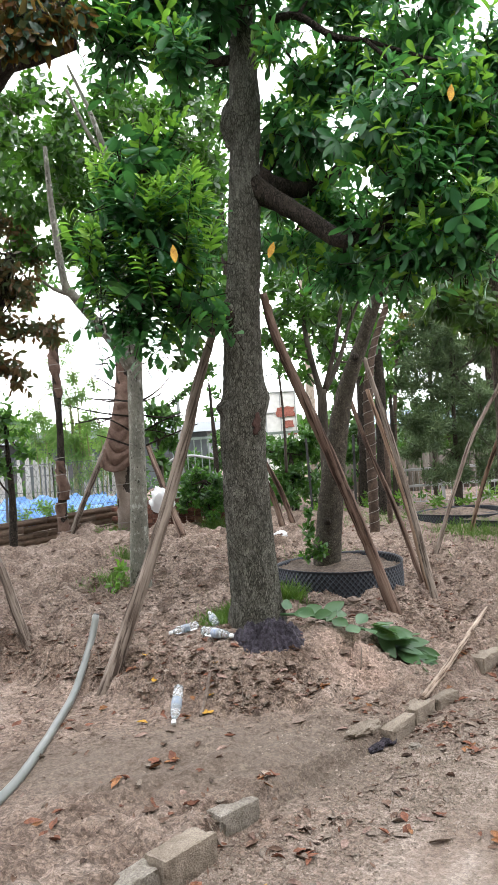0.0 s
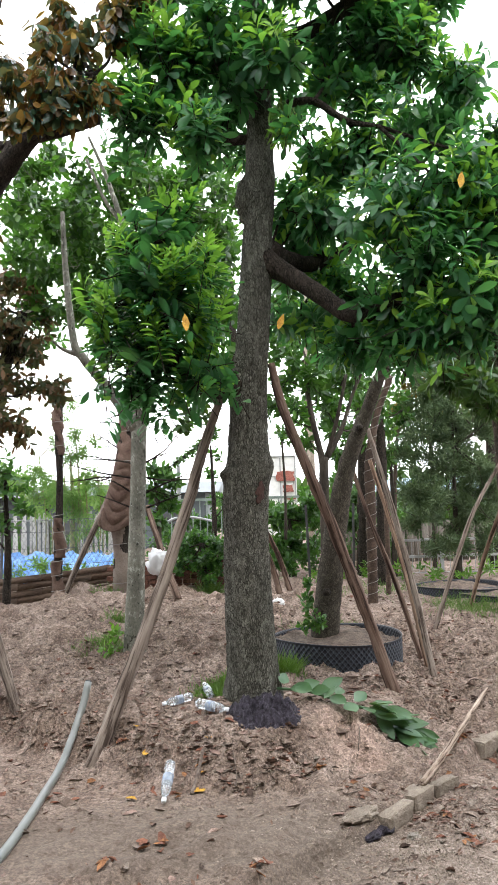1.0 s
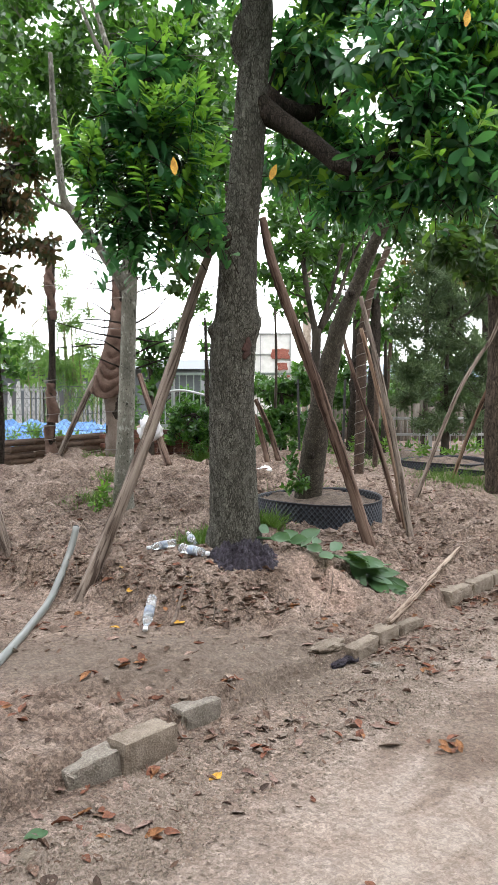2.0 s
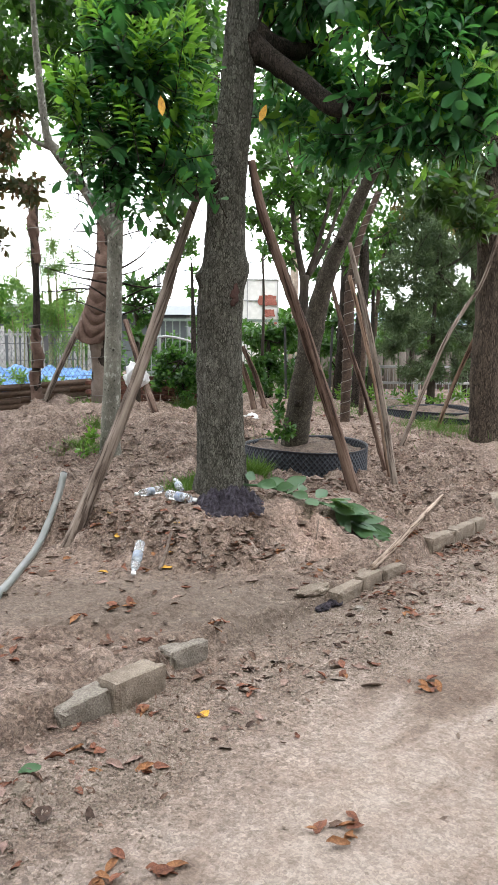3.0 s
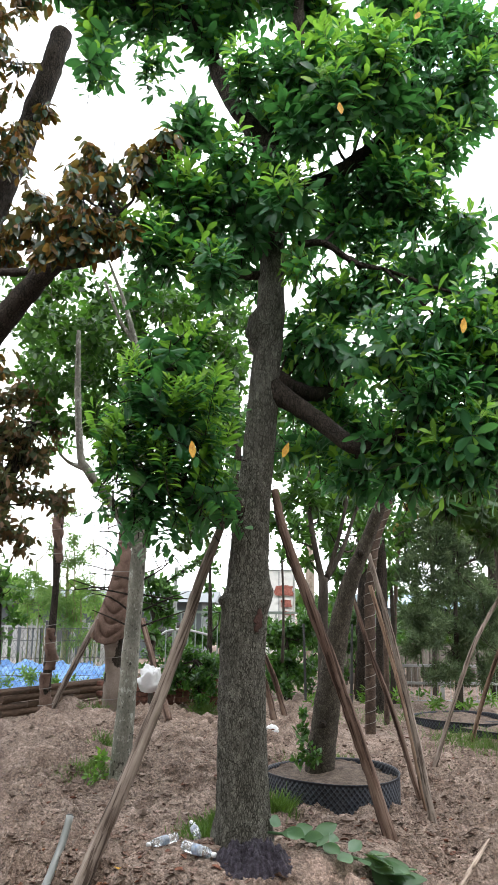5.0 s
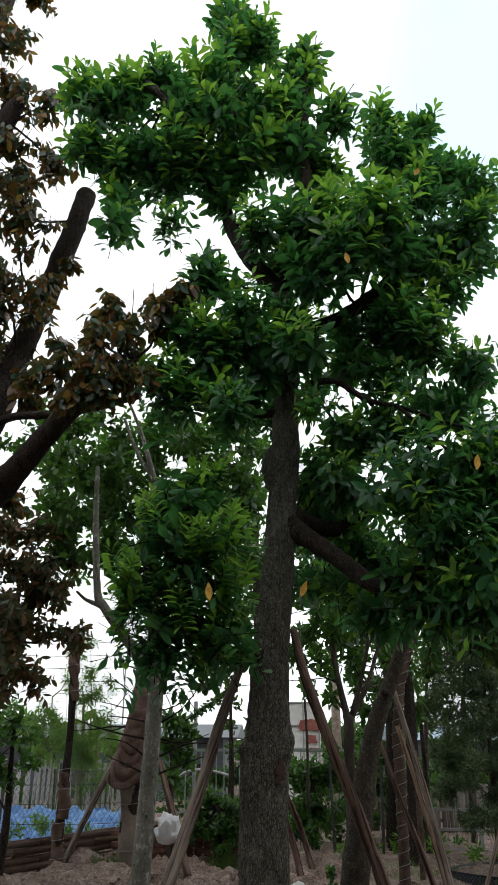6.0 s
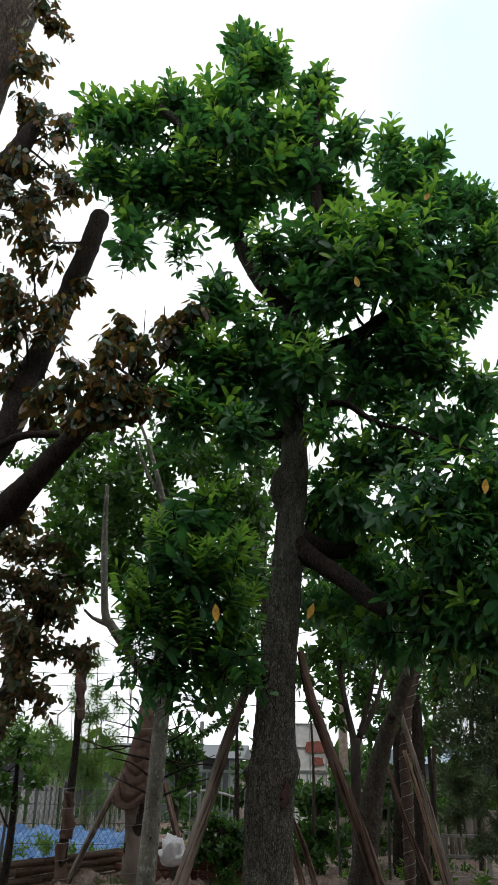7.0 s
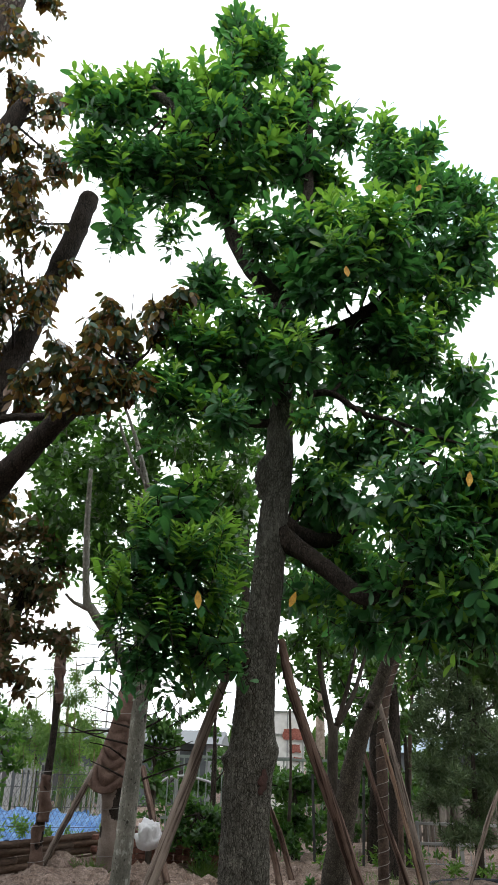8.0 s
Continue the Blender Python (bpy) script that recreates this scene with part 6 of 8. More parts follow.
def far_and_shade_woods():
    """Rows of distant trees that close the view, and unseen ones behind the walk that dim its light."""
    rng = np.random.default_rng(11)
    rows = []
    for k in range(70):
        x = rng.uniform(-60, 60)
        rows.append((x, rng.uniform(62, 78), rng.uniform(0.8, 2.6), rng.uniform(1.6, 3.0)))
    for k in range(44):
        a = rng.uniform(0.15, 2.99)
        rows.append((34 * math.cos(a) * rng.uniform(0.9, 1.4), -10 - 22 * math.sin(a), rng.uniform(1.5, 6), rng.uniform(2, 3.4)))
    for k in range(26):
        s = 1 if k % 2 else -1
        rows.append((s * rng.uniform(13, 26), rng.uniform(8, 40), rng.uniform(1, 3.6), rng.uniform(1.5, 2.6)))
    # unseen clumps behind the walk, added to keep sky light off the ground
    for k in range(40):
        a = rng.uniform(-0.5, math.pi + 0.5)
        q = rng.uniform(7, 13)
        rows.append((q * math.cos(a), -1 - q * math.sin(a) * 0.9, rng.uniform(3.2, 7.5), rng.uniform(1.2, 2.2)))
    for k in range(46):
        a = rng.uniform(-0.35, math.pi + 0.35)
        q = rng.uniform(8, 12)
        rows.append((q * math.cos(a), -1.5 - q * math.sin(a), rng.uniform(0.8, 4.6), rng.uniform(1.2, 1.9)))
    ob = foliage("far_and_shade_woods", rows, LEAF_DARK, None, 1.5, 0.95, 6, 3.2, seed=12)
    tagged(ob, "distant mixed green trees, with unseen ones added to block light", "trees", kind="stuff")


far_and_shade_woods()


def unseen_shade_trees():
    """Unseen trees behind the walk and over the track, added to block sky light there."""
    rng = np.random.default_rng(17)
    for k, (x, y) in enumerate(((-4.2, -2.6), (-0.6, -4.2), (3.4, -3.0), (6.2, 0.6), (-6.6, 1.4))):
        root = thing("unseen_shade_tree", "unseen broad green tree added to shade the track", "tree", "roadside trees")
        limb("trunk", [(x, y, -0.1, 0.2), (x + 0.1, y, 2.2, 0.15), (x, y + 0.2, 4.5, 0.10), (x + 0.2, y + 0.2, 6.5, 0.04)], BARK_LEAN, root, 16, 0.2)
        rows = [(x + rng.normal() * 1.1, y + rng.normal() * 0.9 + 0.2, rng.uniform(3.4, 7.6), rng.uniform(0.8, 1.3)) for _ in range(13)]
        foliage("foliage", rows, LEAF_DARK, root, 0.42, 0.22, 7, 26, seed=18 + k)


unseen_shade_trees()


# ---- trees ----
def main_relief(p, out):
    """Bark plates, the burl on one side and the knot on the other, and the root flare's ribs."""
    q = Vector((p[0] * 36, p[1] * 36, p[2] * 14))
    q += noise.noise_vector(q * 0.5) * 0.7
    r = 0.010 * min(0.36, abs(noise.noise(q))) + 0.007 * min(0.4, abs(noise.noise(q * 2.3 + Vector((5, 3, 1))))) - 0.004
    r += 0.006 * noise.noise(Vector((p[0] * 5, p[1] * 5, p[2] * 3)))
    r += 0.034 * math.exp(-((p[2] - 1.79) / 0.085) ** 2) * max(0, out[0] * 0.9 - out[1] * 0.35) ** 2
    r -= 0.012 * math.exp(-((p[2] - 1.61) / 0.06) ** 2) * math.exp(-((math.atan2(out[1], out[0]) + 0.95) / 0.22) ** 2)
    r += 0.030 * math.exp(-((p[2] - 1.73) / 0.035) ** 2) * max(0, -out[0] - 0.25 * out[1]) ** 6
    r += 0.02 * math.exp(-((p[2] - 0.36) / 0.12) ** 2) * math.sin(5 * math.atan2(out[1], out[0]) + 0.6)
    return r


def main_tree():
    root = thing("nursery_tree", "tall tree with rough grey-brown bark and glossy green leaf rosettes", "tree")
    limb("trunk", sink(MAIN_TRUNK, 0.12), BARK_MAIN, root, 120, 0.011, 0.04, relief=main_relief)
    rings = []
    for i in range(26):
        f = i / 25
        h = 1.545 + 0.135 * f
        half = 0.20 * math.sin(math.pi * min(0.97, 0.06 + 0.9 * f)) * (1 + 0.5 * noise.noise(Vector((f * 7, 2, 0))))
        lean = -0.95 + 0.16 * (f - 0.5) + 0.10 * noise.noise(Vector((f * 5, 0, 9)))
        for k in range(9):
            a = lean + half * (k / 4 - 1)
            r = 0.1425 - 0.004 * abs(k / 4 - 1) + 0.003 * noise.noise(Vector((k * 0.9, f * 9, 0)))
            rings.append((-0.027 + r * math.cos(a), 4.85 + r * math.sin(a), h))
    scar = part("bark_wound", mesh_of("bark_wound", rings, [(i * 9 + k, i * 9 + k + 1, (i + 1) * 9 + k + 1, (i + 1) * 9 + k) for i in range(25) for k in range(8)]), WOUND, root, "dark reddish bare patch where bark has come off")
    scar.modifiers.new("thickness", "SOLIDIFY").thickness = -0.012
    limb("trunk_top", MAIN_TOP, BARK_MAIN, root, 48, 0.03, 0.12)
    part("stub", mesh_of("stub", *tube([(0.10, 4.90, 3.30, 0.04), (0.06, 4.89, 3.42, 0.075), (0.045, 4.885, 3.54, 0.085), (0.05, 4.88, 3.63, 0.07), (0.06, 4.88, 3.70, 0.03)], 24, 0.02, 0.25)), BARK_MAIN, root, "blunt pruned stub with rough bark")
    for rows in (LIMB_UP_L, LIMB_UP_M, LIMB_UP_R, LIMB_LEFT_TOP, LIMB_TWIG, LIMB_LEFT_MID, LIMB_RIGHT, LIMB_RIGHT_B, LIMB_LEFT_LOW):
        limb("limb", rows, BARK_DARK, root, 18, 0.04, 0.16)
    limb("limb", LIMB_CUT, BARK_MAIN, root, 18, 0.04, 0.12, "sawn-off limb with pale bark")
    for i, rows in enumerate((MAIN_TOP_CLUMPS, MAIN_MID_CLUMPS, MAIN_RIGHT_CLUMPS, MAIN_LEFT_CLUMPS, MAIN_EXTRA_CLUMPS, MAIN_LOW_CLUMPS, MAIN_INNER_CLUMPS, MAIN_CROWN_CLUMPS, MAIN_BRIGHT_CLUMPS)):
        long, share, rise, hang = ((0.140, 0.85, 0.8, 0.10), (0.132, 0.5, 0.65, 0.22), (0.122, 0.5, 0.25, 0.70), (0.112, 1.0, 0.9, 0.12), (0.134, 0.5, 0.65, 0.2), (0.118, 0.9, 0.1, 0.5), (0.112, 0.1, 0.4, 0.3), (0.136, 0.85, 0.8, 0.10), (0.130, 1.0, 0.5, 0.3))[i]
        crown = sprays("foliage", rows, LEAF_MAIN, root, long, long * (0.34 if i == 3 else 0.335), 21 if i == 3 else 15, (400, 390, 330, 430, 390, 400, 350, 480, 400)[i], 20 + i, LEAF_YOUNG_LIT, share, rise, 0.33 if i == 3 else 0.25, 0.34, hang, BARK_DARK, spiral=math.pi if i == 3 else 2.39996)
    wood = LIMB_UP_L + LIMB_UP_M + LIMB_UP_R + LIMB_CUT + LIMB_RIGHT + LIMB_RIGHT_B + LIMB_LEFT_LOW + LIMB_LEFT_MID + LIMB_TWIG
    twigs("brushwood", wood, MAIN_CROWN_CLUMPS + MAIN_TOP_CLUMPS + MAIN_MID_CLUMPS + MAIN_RIGHT_CLUMPS + MAIN_LEFT_CLUMPS, BARK_DARK, root, 4)
    foliage("foliage", POD_CLUMPS, LEAF_BAMBOO, root, 0.13, 0.024, 7, 900, (0.3, 0.9), 0.3, -0.6, seed=28, hang=1.0, label="pale drooping young leaves")
    for k, p in enumerate(YELLOW_LEAVES):
        way = np.array([(0.1, -0.25, -1.0), (-0.35, -0.2, -0.9), (-0.4, -0.3, -0.8), (0.1, -0.3, -1), (-0.2, -0.3, -1)][k])
        me = leaf_mesh("yellow_leaf", [np.array(p) - 0.05 * way], [way], [np.array((0.15, -1.0, 0.1))], np.array([0.11]), np.array([0.042]), leaf_template(droop=0.05))
        part("yellow_leaf", me, DRY[3], crown, "yellowed leaf hanging down")


def grey_tree():
    root = thing("grey_bark_tree", "slender tree with smooth pale grey bark and broad green leaves", "tree")
    limb("trunk", sink(GREY_TRUNK), BARK_GREY, root, 24, 0.04, 0.07)
    limb("trunk_top", GREY_TRUNK_UP, BARK_GREY, root, 16, 0.05, 0.12)
    for rows in (GREY_UP_B, GREY_LIMB, GREY_LIMB_B):
        limb("limb", rows, BARK_GREY, root, 12, 0.05, 0.14)
    foliage("foliage", GREY_CLUMPS, LEAF_GREY, root, 0.098, 0.056, 6, 370, (0.5, 1.9), 0.2, 0.2, seed=31)
    foliage("foliage", GREY_CLUMPS_B, LEAF_GREY, root, 0.098, 0.056, 6, 350, (0.5, 1.9), 0.2, 0.2, seed=32)
    foliage("foliage", GREY_CLUMPS_C, LEAF_GREY, root, 0.105, 0.062, 6, 300, (0.5, 1.9), 0.2, 0.2, seed=33)
    twigs("brushwood", GREY_TRUNK_UP + GREY_LIMB, GREY_CLUMPS + GREY_CLUMPS_B, BARK_GREY, root, 5, 4, 0.005, False)
    foliage("foliage", GREY_SPRAY, LEAF_DARK, root, 0.085, 0.05, 4, 110, (0.5, 1.9), 0.2, 0.0, seed=34, hang=0.3, shape=(0.44, 0.5, 0.25))
    twigs("brushwood", GREY_TRUNK[4:], GREY_SPRAY, BARK_DARK, root, 7, 3, 0.006)
    tip = Vector(GREY_TRUNK[3][:3])
    rng = random.Random(8)
    for k in range(8):
        s = 1 if k % 2 else -1
        p = tip + Vector((s * 0.06, 0, -0.05 - 0.13 * (k // 2)))
        q = p + Vector((s * rng.uniform(0.3, 0.75), rng.uniform(-0.2, 0.3), rng.uniform(0.02, 0.3)))
        m = (p + q) / 2 + Vector((0, 0, rng.uniform(-0.08, 0.05)))
        limb("bare_shoot", [(*p, 0.009), (*m, 0.006), (*q, 0.003)], BARK_DARK, root, 6, 0.08)


def star_apple():
    root = thing("star_apple_tree", "tree with dark bark and green leaves rust-brown beneath", "tree")
    foot = [(-2.12, 5.2, soil_at(-2.12, 5.2) - 0.1, 0.27)]
    limb("trunk", foot + APPLE_TRUNK, BARK_RIGHT, root, 40, 0.06, 0.1)
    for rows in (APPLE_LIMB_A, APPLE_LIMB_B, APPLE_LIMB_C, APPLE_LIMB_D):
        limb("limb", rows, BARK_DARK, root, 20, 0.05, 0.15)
    foliage("foliage", APPLE_CLUMPS, LEAF_APPLE, root, 0.102, 0.049, 6, 560, (0.6, 2.1), 0.18, 0.0, seed=41, hang=1.1, shape=(0.44, 0.5, 0.25))
    foliage("foliage", APPLE_LOW_CLUMPS, LEAF_APPLE, root, 0.102, 0.049, 6, 420, (0.6, 2.1), 0.18, 0.0, seed=42, hang=1.1, shape=(0.44, 0.5, 0.25))
    twigs("brushwood", APPLE_LIMB_A + APPLE_LIMB_B + APPLE_LIMB_C + APPLE_LIMB_D, APPLE_CLUMPS + APPLE_LOW_CLUMPS, BARK_DARK, root, 6, 4)


def small_tree(name, label, trunk, limbs, clumps, trunk_mat, leaf_mat, length, width, per_tip, density, seed, sides=16, lift=0.3, spread=(0.5, 1.7), hang=0.0, category="tree"):
    root = thing(name, label, category)
    if trunk:
        limb("trunk", sink(trunk), trunk_mat, root, sides, 0.05, 0.1)
    for rows in limbs:
        limb("limb", rows, trunk_mat, root, 12, 0.06, 0.14)
    if clumps:
        foliage("foliage", clumps, leaf_mat, root, length, width, per_tip, density, spread, 0.2, lift, seed=seed, hang=hang)
        wood = sum([list(r) for r in limbs], []) + (list(trunk)[-2:] if trunk else [])
        if wood:
            twigs("brushwood", wood, clumps, trunk_mat, root, seed, 3)
    return root


def rooted(clumps):
    """A short stem from the ground into a shrub's middle."""
    x = sum(c[0] for c in clumps) / len(clumps)
    y = sum(c[1] for c in clumps) / len(clumps)
    z = sum(c[2] for c in clumps) / len(clumps)
    return [(x, y, soil_at(x, y), 0.05), (x + 0.03, y, (soil_at(x, y) + z) / 2, 0.04), (x, y, z + 0.2, 0.015)]


main_tree()
grey_tree()
star_apple()
small_tree("rust_leaf_tree", "dense tree with dark green and rust-brown leaves", RUST_TRUNK, [], RUST_CLUMPS, BARK_DARK, LEAF_RUST, 0.105, 0.046, 7, 480, 51, hang=0.6, lift=0.0, spread=(0.6, 2.0))
lean = small_tree("leaning_tree", "leaning tree with smooth grey-brown bark in a black ring", LEAN_TRUNK, [], [], BARK_RING, LEAF_MAIN, 0.1, 0.05, 6, 100, 52, 28)
for x, y, z, deg in ((0.925, 6.325, 2.14, 0.03), (0.70, 6.325, 1.28, -0.05), (0.60, 6.31, 0.80, 0.05)):
    limb("knot", [(x, y + 0.03, z, 0.034), (x + deg * 0.3, y - 0.004, z + 0.004, 0.030), (x + deg * 0.5, y - 0.016, z + 0.008, 0.018)], BARK_DARK, lean, 12, 0.012, 0.3, "dark pruning knot")
small_tree("forked_tree", "slim forked tree with sparse yellow-green leaves", FORK_TRUNK, [FORK_LIMB_A, FORK_LIMB_B, FORK_LIMB_C], FORK_CLUMPS, BARK_LEAN, LEAF_GREY, 0.13, 0.06, 7, 240, 53)
small_tree("big_bark_tree", "stout tree with deeply furrowed brown bark and drooping dark leaves", BIG_TRUNK, [BIG_LIMB, BIG_LIMB_B], BIG_CLUMPS, BARK_RIGHT, LEAF_DARK, 0.15, 0.055, 8, 220, 54, 40, hang=0.4, lift=0.1)
small_tree("citrus_tree", "small bushy tree with dark glossy leaves", CITRUS_TRUNK, [], CITRUS_CLUMPS, BARK_LEAN, LEAF_SHRUB, 0.13, 0.06, 7, 420, 55)
small_tree("hedge", "clipped dense green hedge above a brick planter", rooted(HEDGE_CLUMPS), [], HEDGE_CLUMPS, BARK_DARK, LEAF_GREY, 0.085, 0.045, 7, 900, 56, category="hedge")
small_tree("shrub", "dense dark green shrub", rooted(DARK_SHRUB[:8]), [], DARK_SHRUB[:8], BARK_DARK, LEAF_SHRUB, 0.11, 0.055, 7, 700, 57, category="shrub")
small_tree("shrub", "dense dark green shrub", rooted(DARK_SHRUB[8:]), [], DARK_SHRUB[8:], BARK_DARK, LEAF_SHRUB, 0.11, 0.055, 7, 700, 58, category="shrub")
small_tree("light_shrub", "light green leafy young tree", rooted(LIGHT_SHRUB), [], LIGHT_SHRUB, BARK_LEAN, LEAF_BRIGHT, 0.11, 0.055, 6, 130, 59, category="shrub")
small_tree("roadside_bush", "green leafy bush at the bed's edge", rooted(LEFT_BUSH), [], LEFT_BUSH, BARK_DARK, LEAF_GREY, 0.10, 0.05, 7, 230, 60, category="bush")
small_tree("yellowing_tree", "far tree with yellowing drooping leaves", rooted(YELLOW_CLUMPS), [], YELLOW_CLUMPS, BARK_LEAN, LEAF_YELLOW, 0.17, 0.045, 7, 230, 61, hang=0.5)
small_tree("bamboo", "feathery yellow-green bamboo clump beyond the fence", rooted(BAMBOO_CLUMPS), [[(x, y, 0.3, 0.011), (x + 0.06, y, z * 0.6, 0.009), (x - 0.05, y, z + r, 0.003)] for x, y, z, r in BAMBOO_CLUMPS], BAMBOO_CLUMPS, BAMBOO_STEM, LEAF_BAMBOO, 0.14, 0.017, 8, 520, 62, 8, hang=0.5, category="bamboo")
small_tree("conifer", "bushy grey-green conifer with fine needle leaves", CONIFER_TRUNK, [], CONIFER_CLUMPS, BARK_LEAN, LEAF_CONIFER, 0.095, 0.015, 12, 950, 63, spread=(0.3, 1.2))
small_tree("background_tree", "tall slim tree with dense mid-green foliage", BACK_TRUNK_A, [BACK_TRUNK_B], BACK_TREE_A, BARK_COIL, LEAF_GREY, 0.14, 0.07, 7, 230, 64)
for k, (rows, leaf, what) in enumerate(((BACK_SHRUB_A, LEAF_SHRUB, "green shrubs behind the ring"), (BACK_SHRUB_B, LEAF_DARK, "dark green hedge behind the wire gate"), (BACK_SHRUB_C, LEAF_SHRUB, "green shrubs before the railing"), (BACK_SHRUB_E, LEAF_SHRUB, "dense dark green shrubs between the trunks"), (BACK_SHRUB_F, LEAF_DARK, "dense dark hedge beyond the railing"), (BACK_SHRUB_D, LEAF_BAMBOO, "pale green shrubs beyond the picket fence"))):
    small_tree("background_shrub", what, rooted(rows), [], rows, BARK_DARK, leaf, 0.13, 0.065, 7, 420, 65 + k, category="shrub")
hedge_row = foliage("far_hedge", FAR_HEDGE, LEAF_SHRUB, None, 0.22, 0.11, 7, 55, seed=75)
tagged(hedge_row, "long green hedge closing the nursery's far side", "hedge", kind="stuff")
low = foliage("low_weeds", LOW_WEEDS, LEAF_SHRUB, None, 0.12, 0.05, 7, 300, seed=77)
fence_green = foliage("fence_greenery", FENCE_GREEN, LEAF_SHRUB, None, 0.14, 0.06, 7, 260, seed=78)
tagged(fence_green, "dense green undergrowth beyond the picket fence", "undergrowth", kind="stuff")
tagged(low, "low green weeds and seedlings along the back fence", "weeds", kind="stuff")
# the first three crowns are added, mostly hidden, to dim the background below
for k, (rows, leaf, what) in enumerate(((SHADE_CANOPY_A, LEAF_SHRUB, "tall tree with a wide mid-green crown, added to shade the background"), (SHADE_CANOPY_B, LEAF_DARK, "tall tree with a wide dark green crown, added to shade the background"), (CANOPY_C, LEAF_GREY, "tall tree with a loose mid-green crown, filling and shading the background"), (CANOPY_D, LEAF_GREY, "slim tree with a loose yellow-green crown"))):
    x, y = rows[2][0], rows[2][1]
    stem = [(x, y, soil_at(x, y), 0.09), (x + 0.05, y, 2.4, 0.07), (x - 0.03, y, rows[2][2], 0.04)]
    small_tree("shade_and_backdrop_tree", what, stem, [], rows, BARK_DARK, leaf, 0.15, 0.075, 7, 130, 120 + k)
small_tree("far_tree", "large far tree with dense dark green foliage", rooted(FAR_RIGHT_TREE), [], FAR_RIGHT_TREE, BARK_DARK, LEAF_DARK, 0.17, 0.08, 7, 110, 76)
small_tree("slender_sapling", "slender sapling with sparse green leaves", rooted(BACK_CITRUS), [], BACK_CITRUS, BARK_DARK, LEAF_GREY, 0.11, 0.05, 6, 190, 70)


vine = thing("hanging_vine", "thin green creeper hanging between trunk and fence", "vine")
limb("stem", VINE, BARK_DARK, vine, 6, 0.08, 0.1)
foliage("foliage", [(x, y, z, 0.05) for x, y, z, r in spline(VINE, 0.12)], LEAF_SHRUB, vine, 0.05, 0.026, 5, 700, seed=96)
stem = limb("dangling_stem", DANGLE, BARK_LEAN, None, 6, 0.08, 0.2)
tagged(stem, "thin dry stem hanging beside the propping pole", "stem")
young = limb("young_tree", sink(THIN_STEM), BARK_COIL, None, 12, 0.05, 0.1)
tagged(young, "bare thin brown trunk of a young tree", "tree")


cane = part("bamboo_cane", mesh_of("bamboo_cane", *tube([(CANE[0][0], CANE[0][1], 0.3, 0.016), (*CANE[1][:3], 0.014), (*CANE[0][:3], 0.011)], 8, 0.3)), BAMBOO_STEM, None)
tagged(cane, "upright yellow bamboo cane by the picket fence", "cane")


def folds(size):
    """Creases of cloth bound round a trunk, as deep as the size says."""
    def relief(p, out):
        q = Vector((p[0] * 7 + p[2] * 3, p[1] * 7, p[2] * 9 + p[0] * 8))
        return size * (noise.noise(q) - 0.9 * abs(noise.noise(q * 1.9)) + 0.35 * noise.noise(q * 5))
    return relief


def wrapped_tree(name, label, trunk, wraps, cuts):
    """A bare trunk with burlap bound round it; wraps are stretches of the trunk, widening and cloth."""
    root = thing(name, label, "tree")
    limb("trunk", sink(trunk), BARK_DARK, root, 16, 0.05, 0.04)
    for lo, hi, grow, size, cloth, flare, what in wraps:
        p = spline(trunk, 0.02)
        p = p[int(lo * len(p)):int(hi * len(p))].copy()
        m = len(p)
        for i in range(m):
            f = i / max(1, m - 1)
            p[i, 3] = p[i, 3] * (grow + flare * (1 - f) ** 3 + 0.12 * math.sin(9 * f + lo * 20))
            p[i, 0] += 0.25 * p[i, 3] * math.sin(4.5 * f + 1)
        wrap = limb("burlap_wrap", [tuple(r) for r in p[::4]], cloth, root, 36, 0.018, 0.0, what, relief=folds(size))
        for at in (0.12, 0.55, 0.9):
            c = p[int(at * (m - 1))]
            ring = [(c[0] + (c[3] + size * 0.5 + 0.004) * math.cos(0.5 * k), c[1] + (c[3] + size * 0.5 + 0.004) * math.sin(0.5 * k), c[2] + 0.004 * k, 0.004) for k in range(14)]
            limb("tie_string", ring, ROPE, wrap, 5, 0.05, 0.0, "thin tied string")
    for q in cuts:
        limb("bare_shoot", q, BARK_DARK, root, 6, 0.08)
    return root


wt = np.array(WRAP_TRUNK)


def bare_shoots():
    """Thin leafless side shoots of the pruned trunk, crooked and forked."""
    rng = random.Random(71)
    got = []
    for k in range(13):
        s = -1 if k % 3 else 1
        z = 1.75 + 0.13 * k + rng.uniform(-.04, .04)
        x = float(np.interp(z, wt[:, 2], wt[:, 0]))
        ln, rise = rng.uniform(0.35, 0.85), rng.uniform(-0.05, 0.38)
        y = 10.45 + rng.uniform(-.12, .12)
        rows = [(x + s * (0.04 + ln * f), y, z + ln * rise * f + 0.05 * math.sin(4 * f + k), 0.013 * (1 - 0.75 * f)) for f in (0, 0.3, 0.6, 1)]
        got.append(rows)
        if k % 2:
            p = rows[2]
            got.append([(p[0], p[1], p[2], 0.006), (p[0] + s * 0.12, p[1], p[2] + 0.10, 0.004), (p[0] + s * 0.22, p[1], p[2] + 0.24, 0.002)])
    return got


wrapped_tree("burlap_wrapped_tree", "bare pruned trunk loosely wrapped in brown burlap", WRAP_TRUNK, [(0.0, 0.44, 1.12, 0.008, BURLAP_PALE, 0.05, "tight pale burlap wrapping"), (0.62, 0.97, 1.15, 0.02, BURLAP, 0.1, "wrinkled brown burlap wrapping")], bare_shoots())


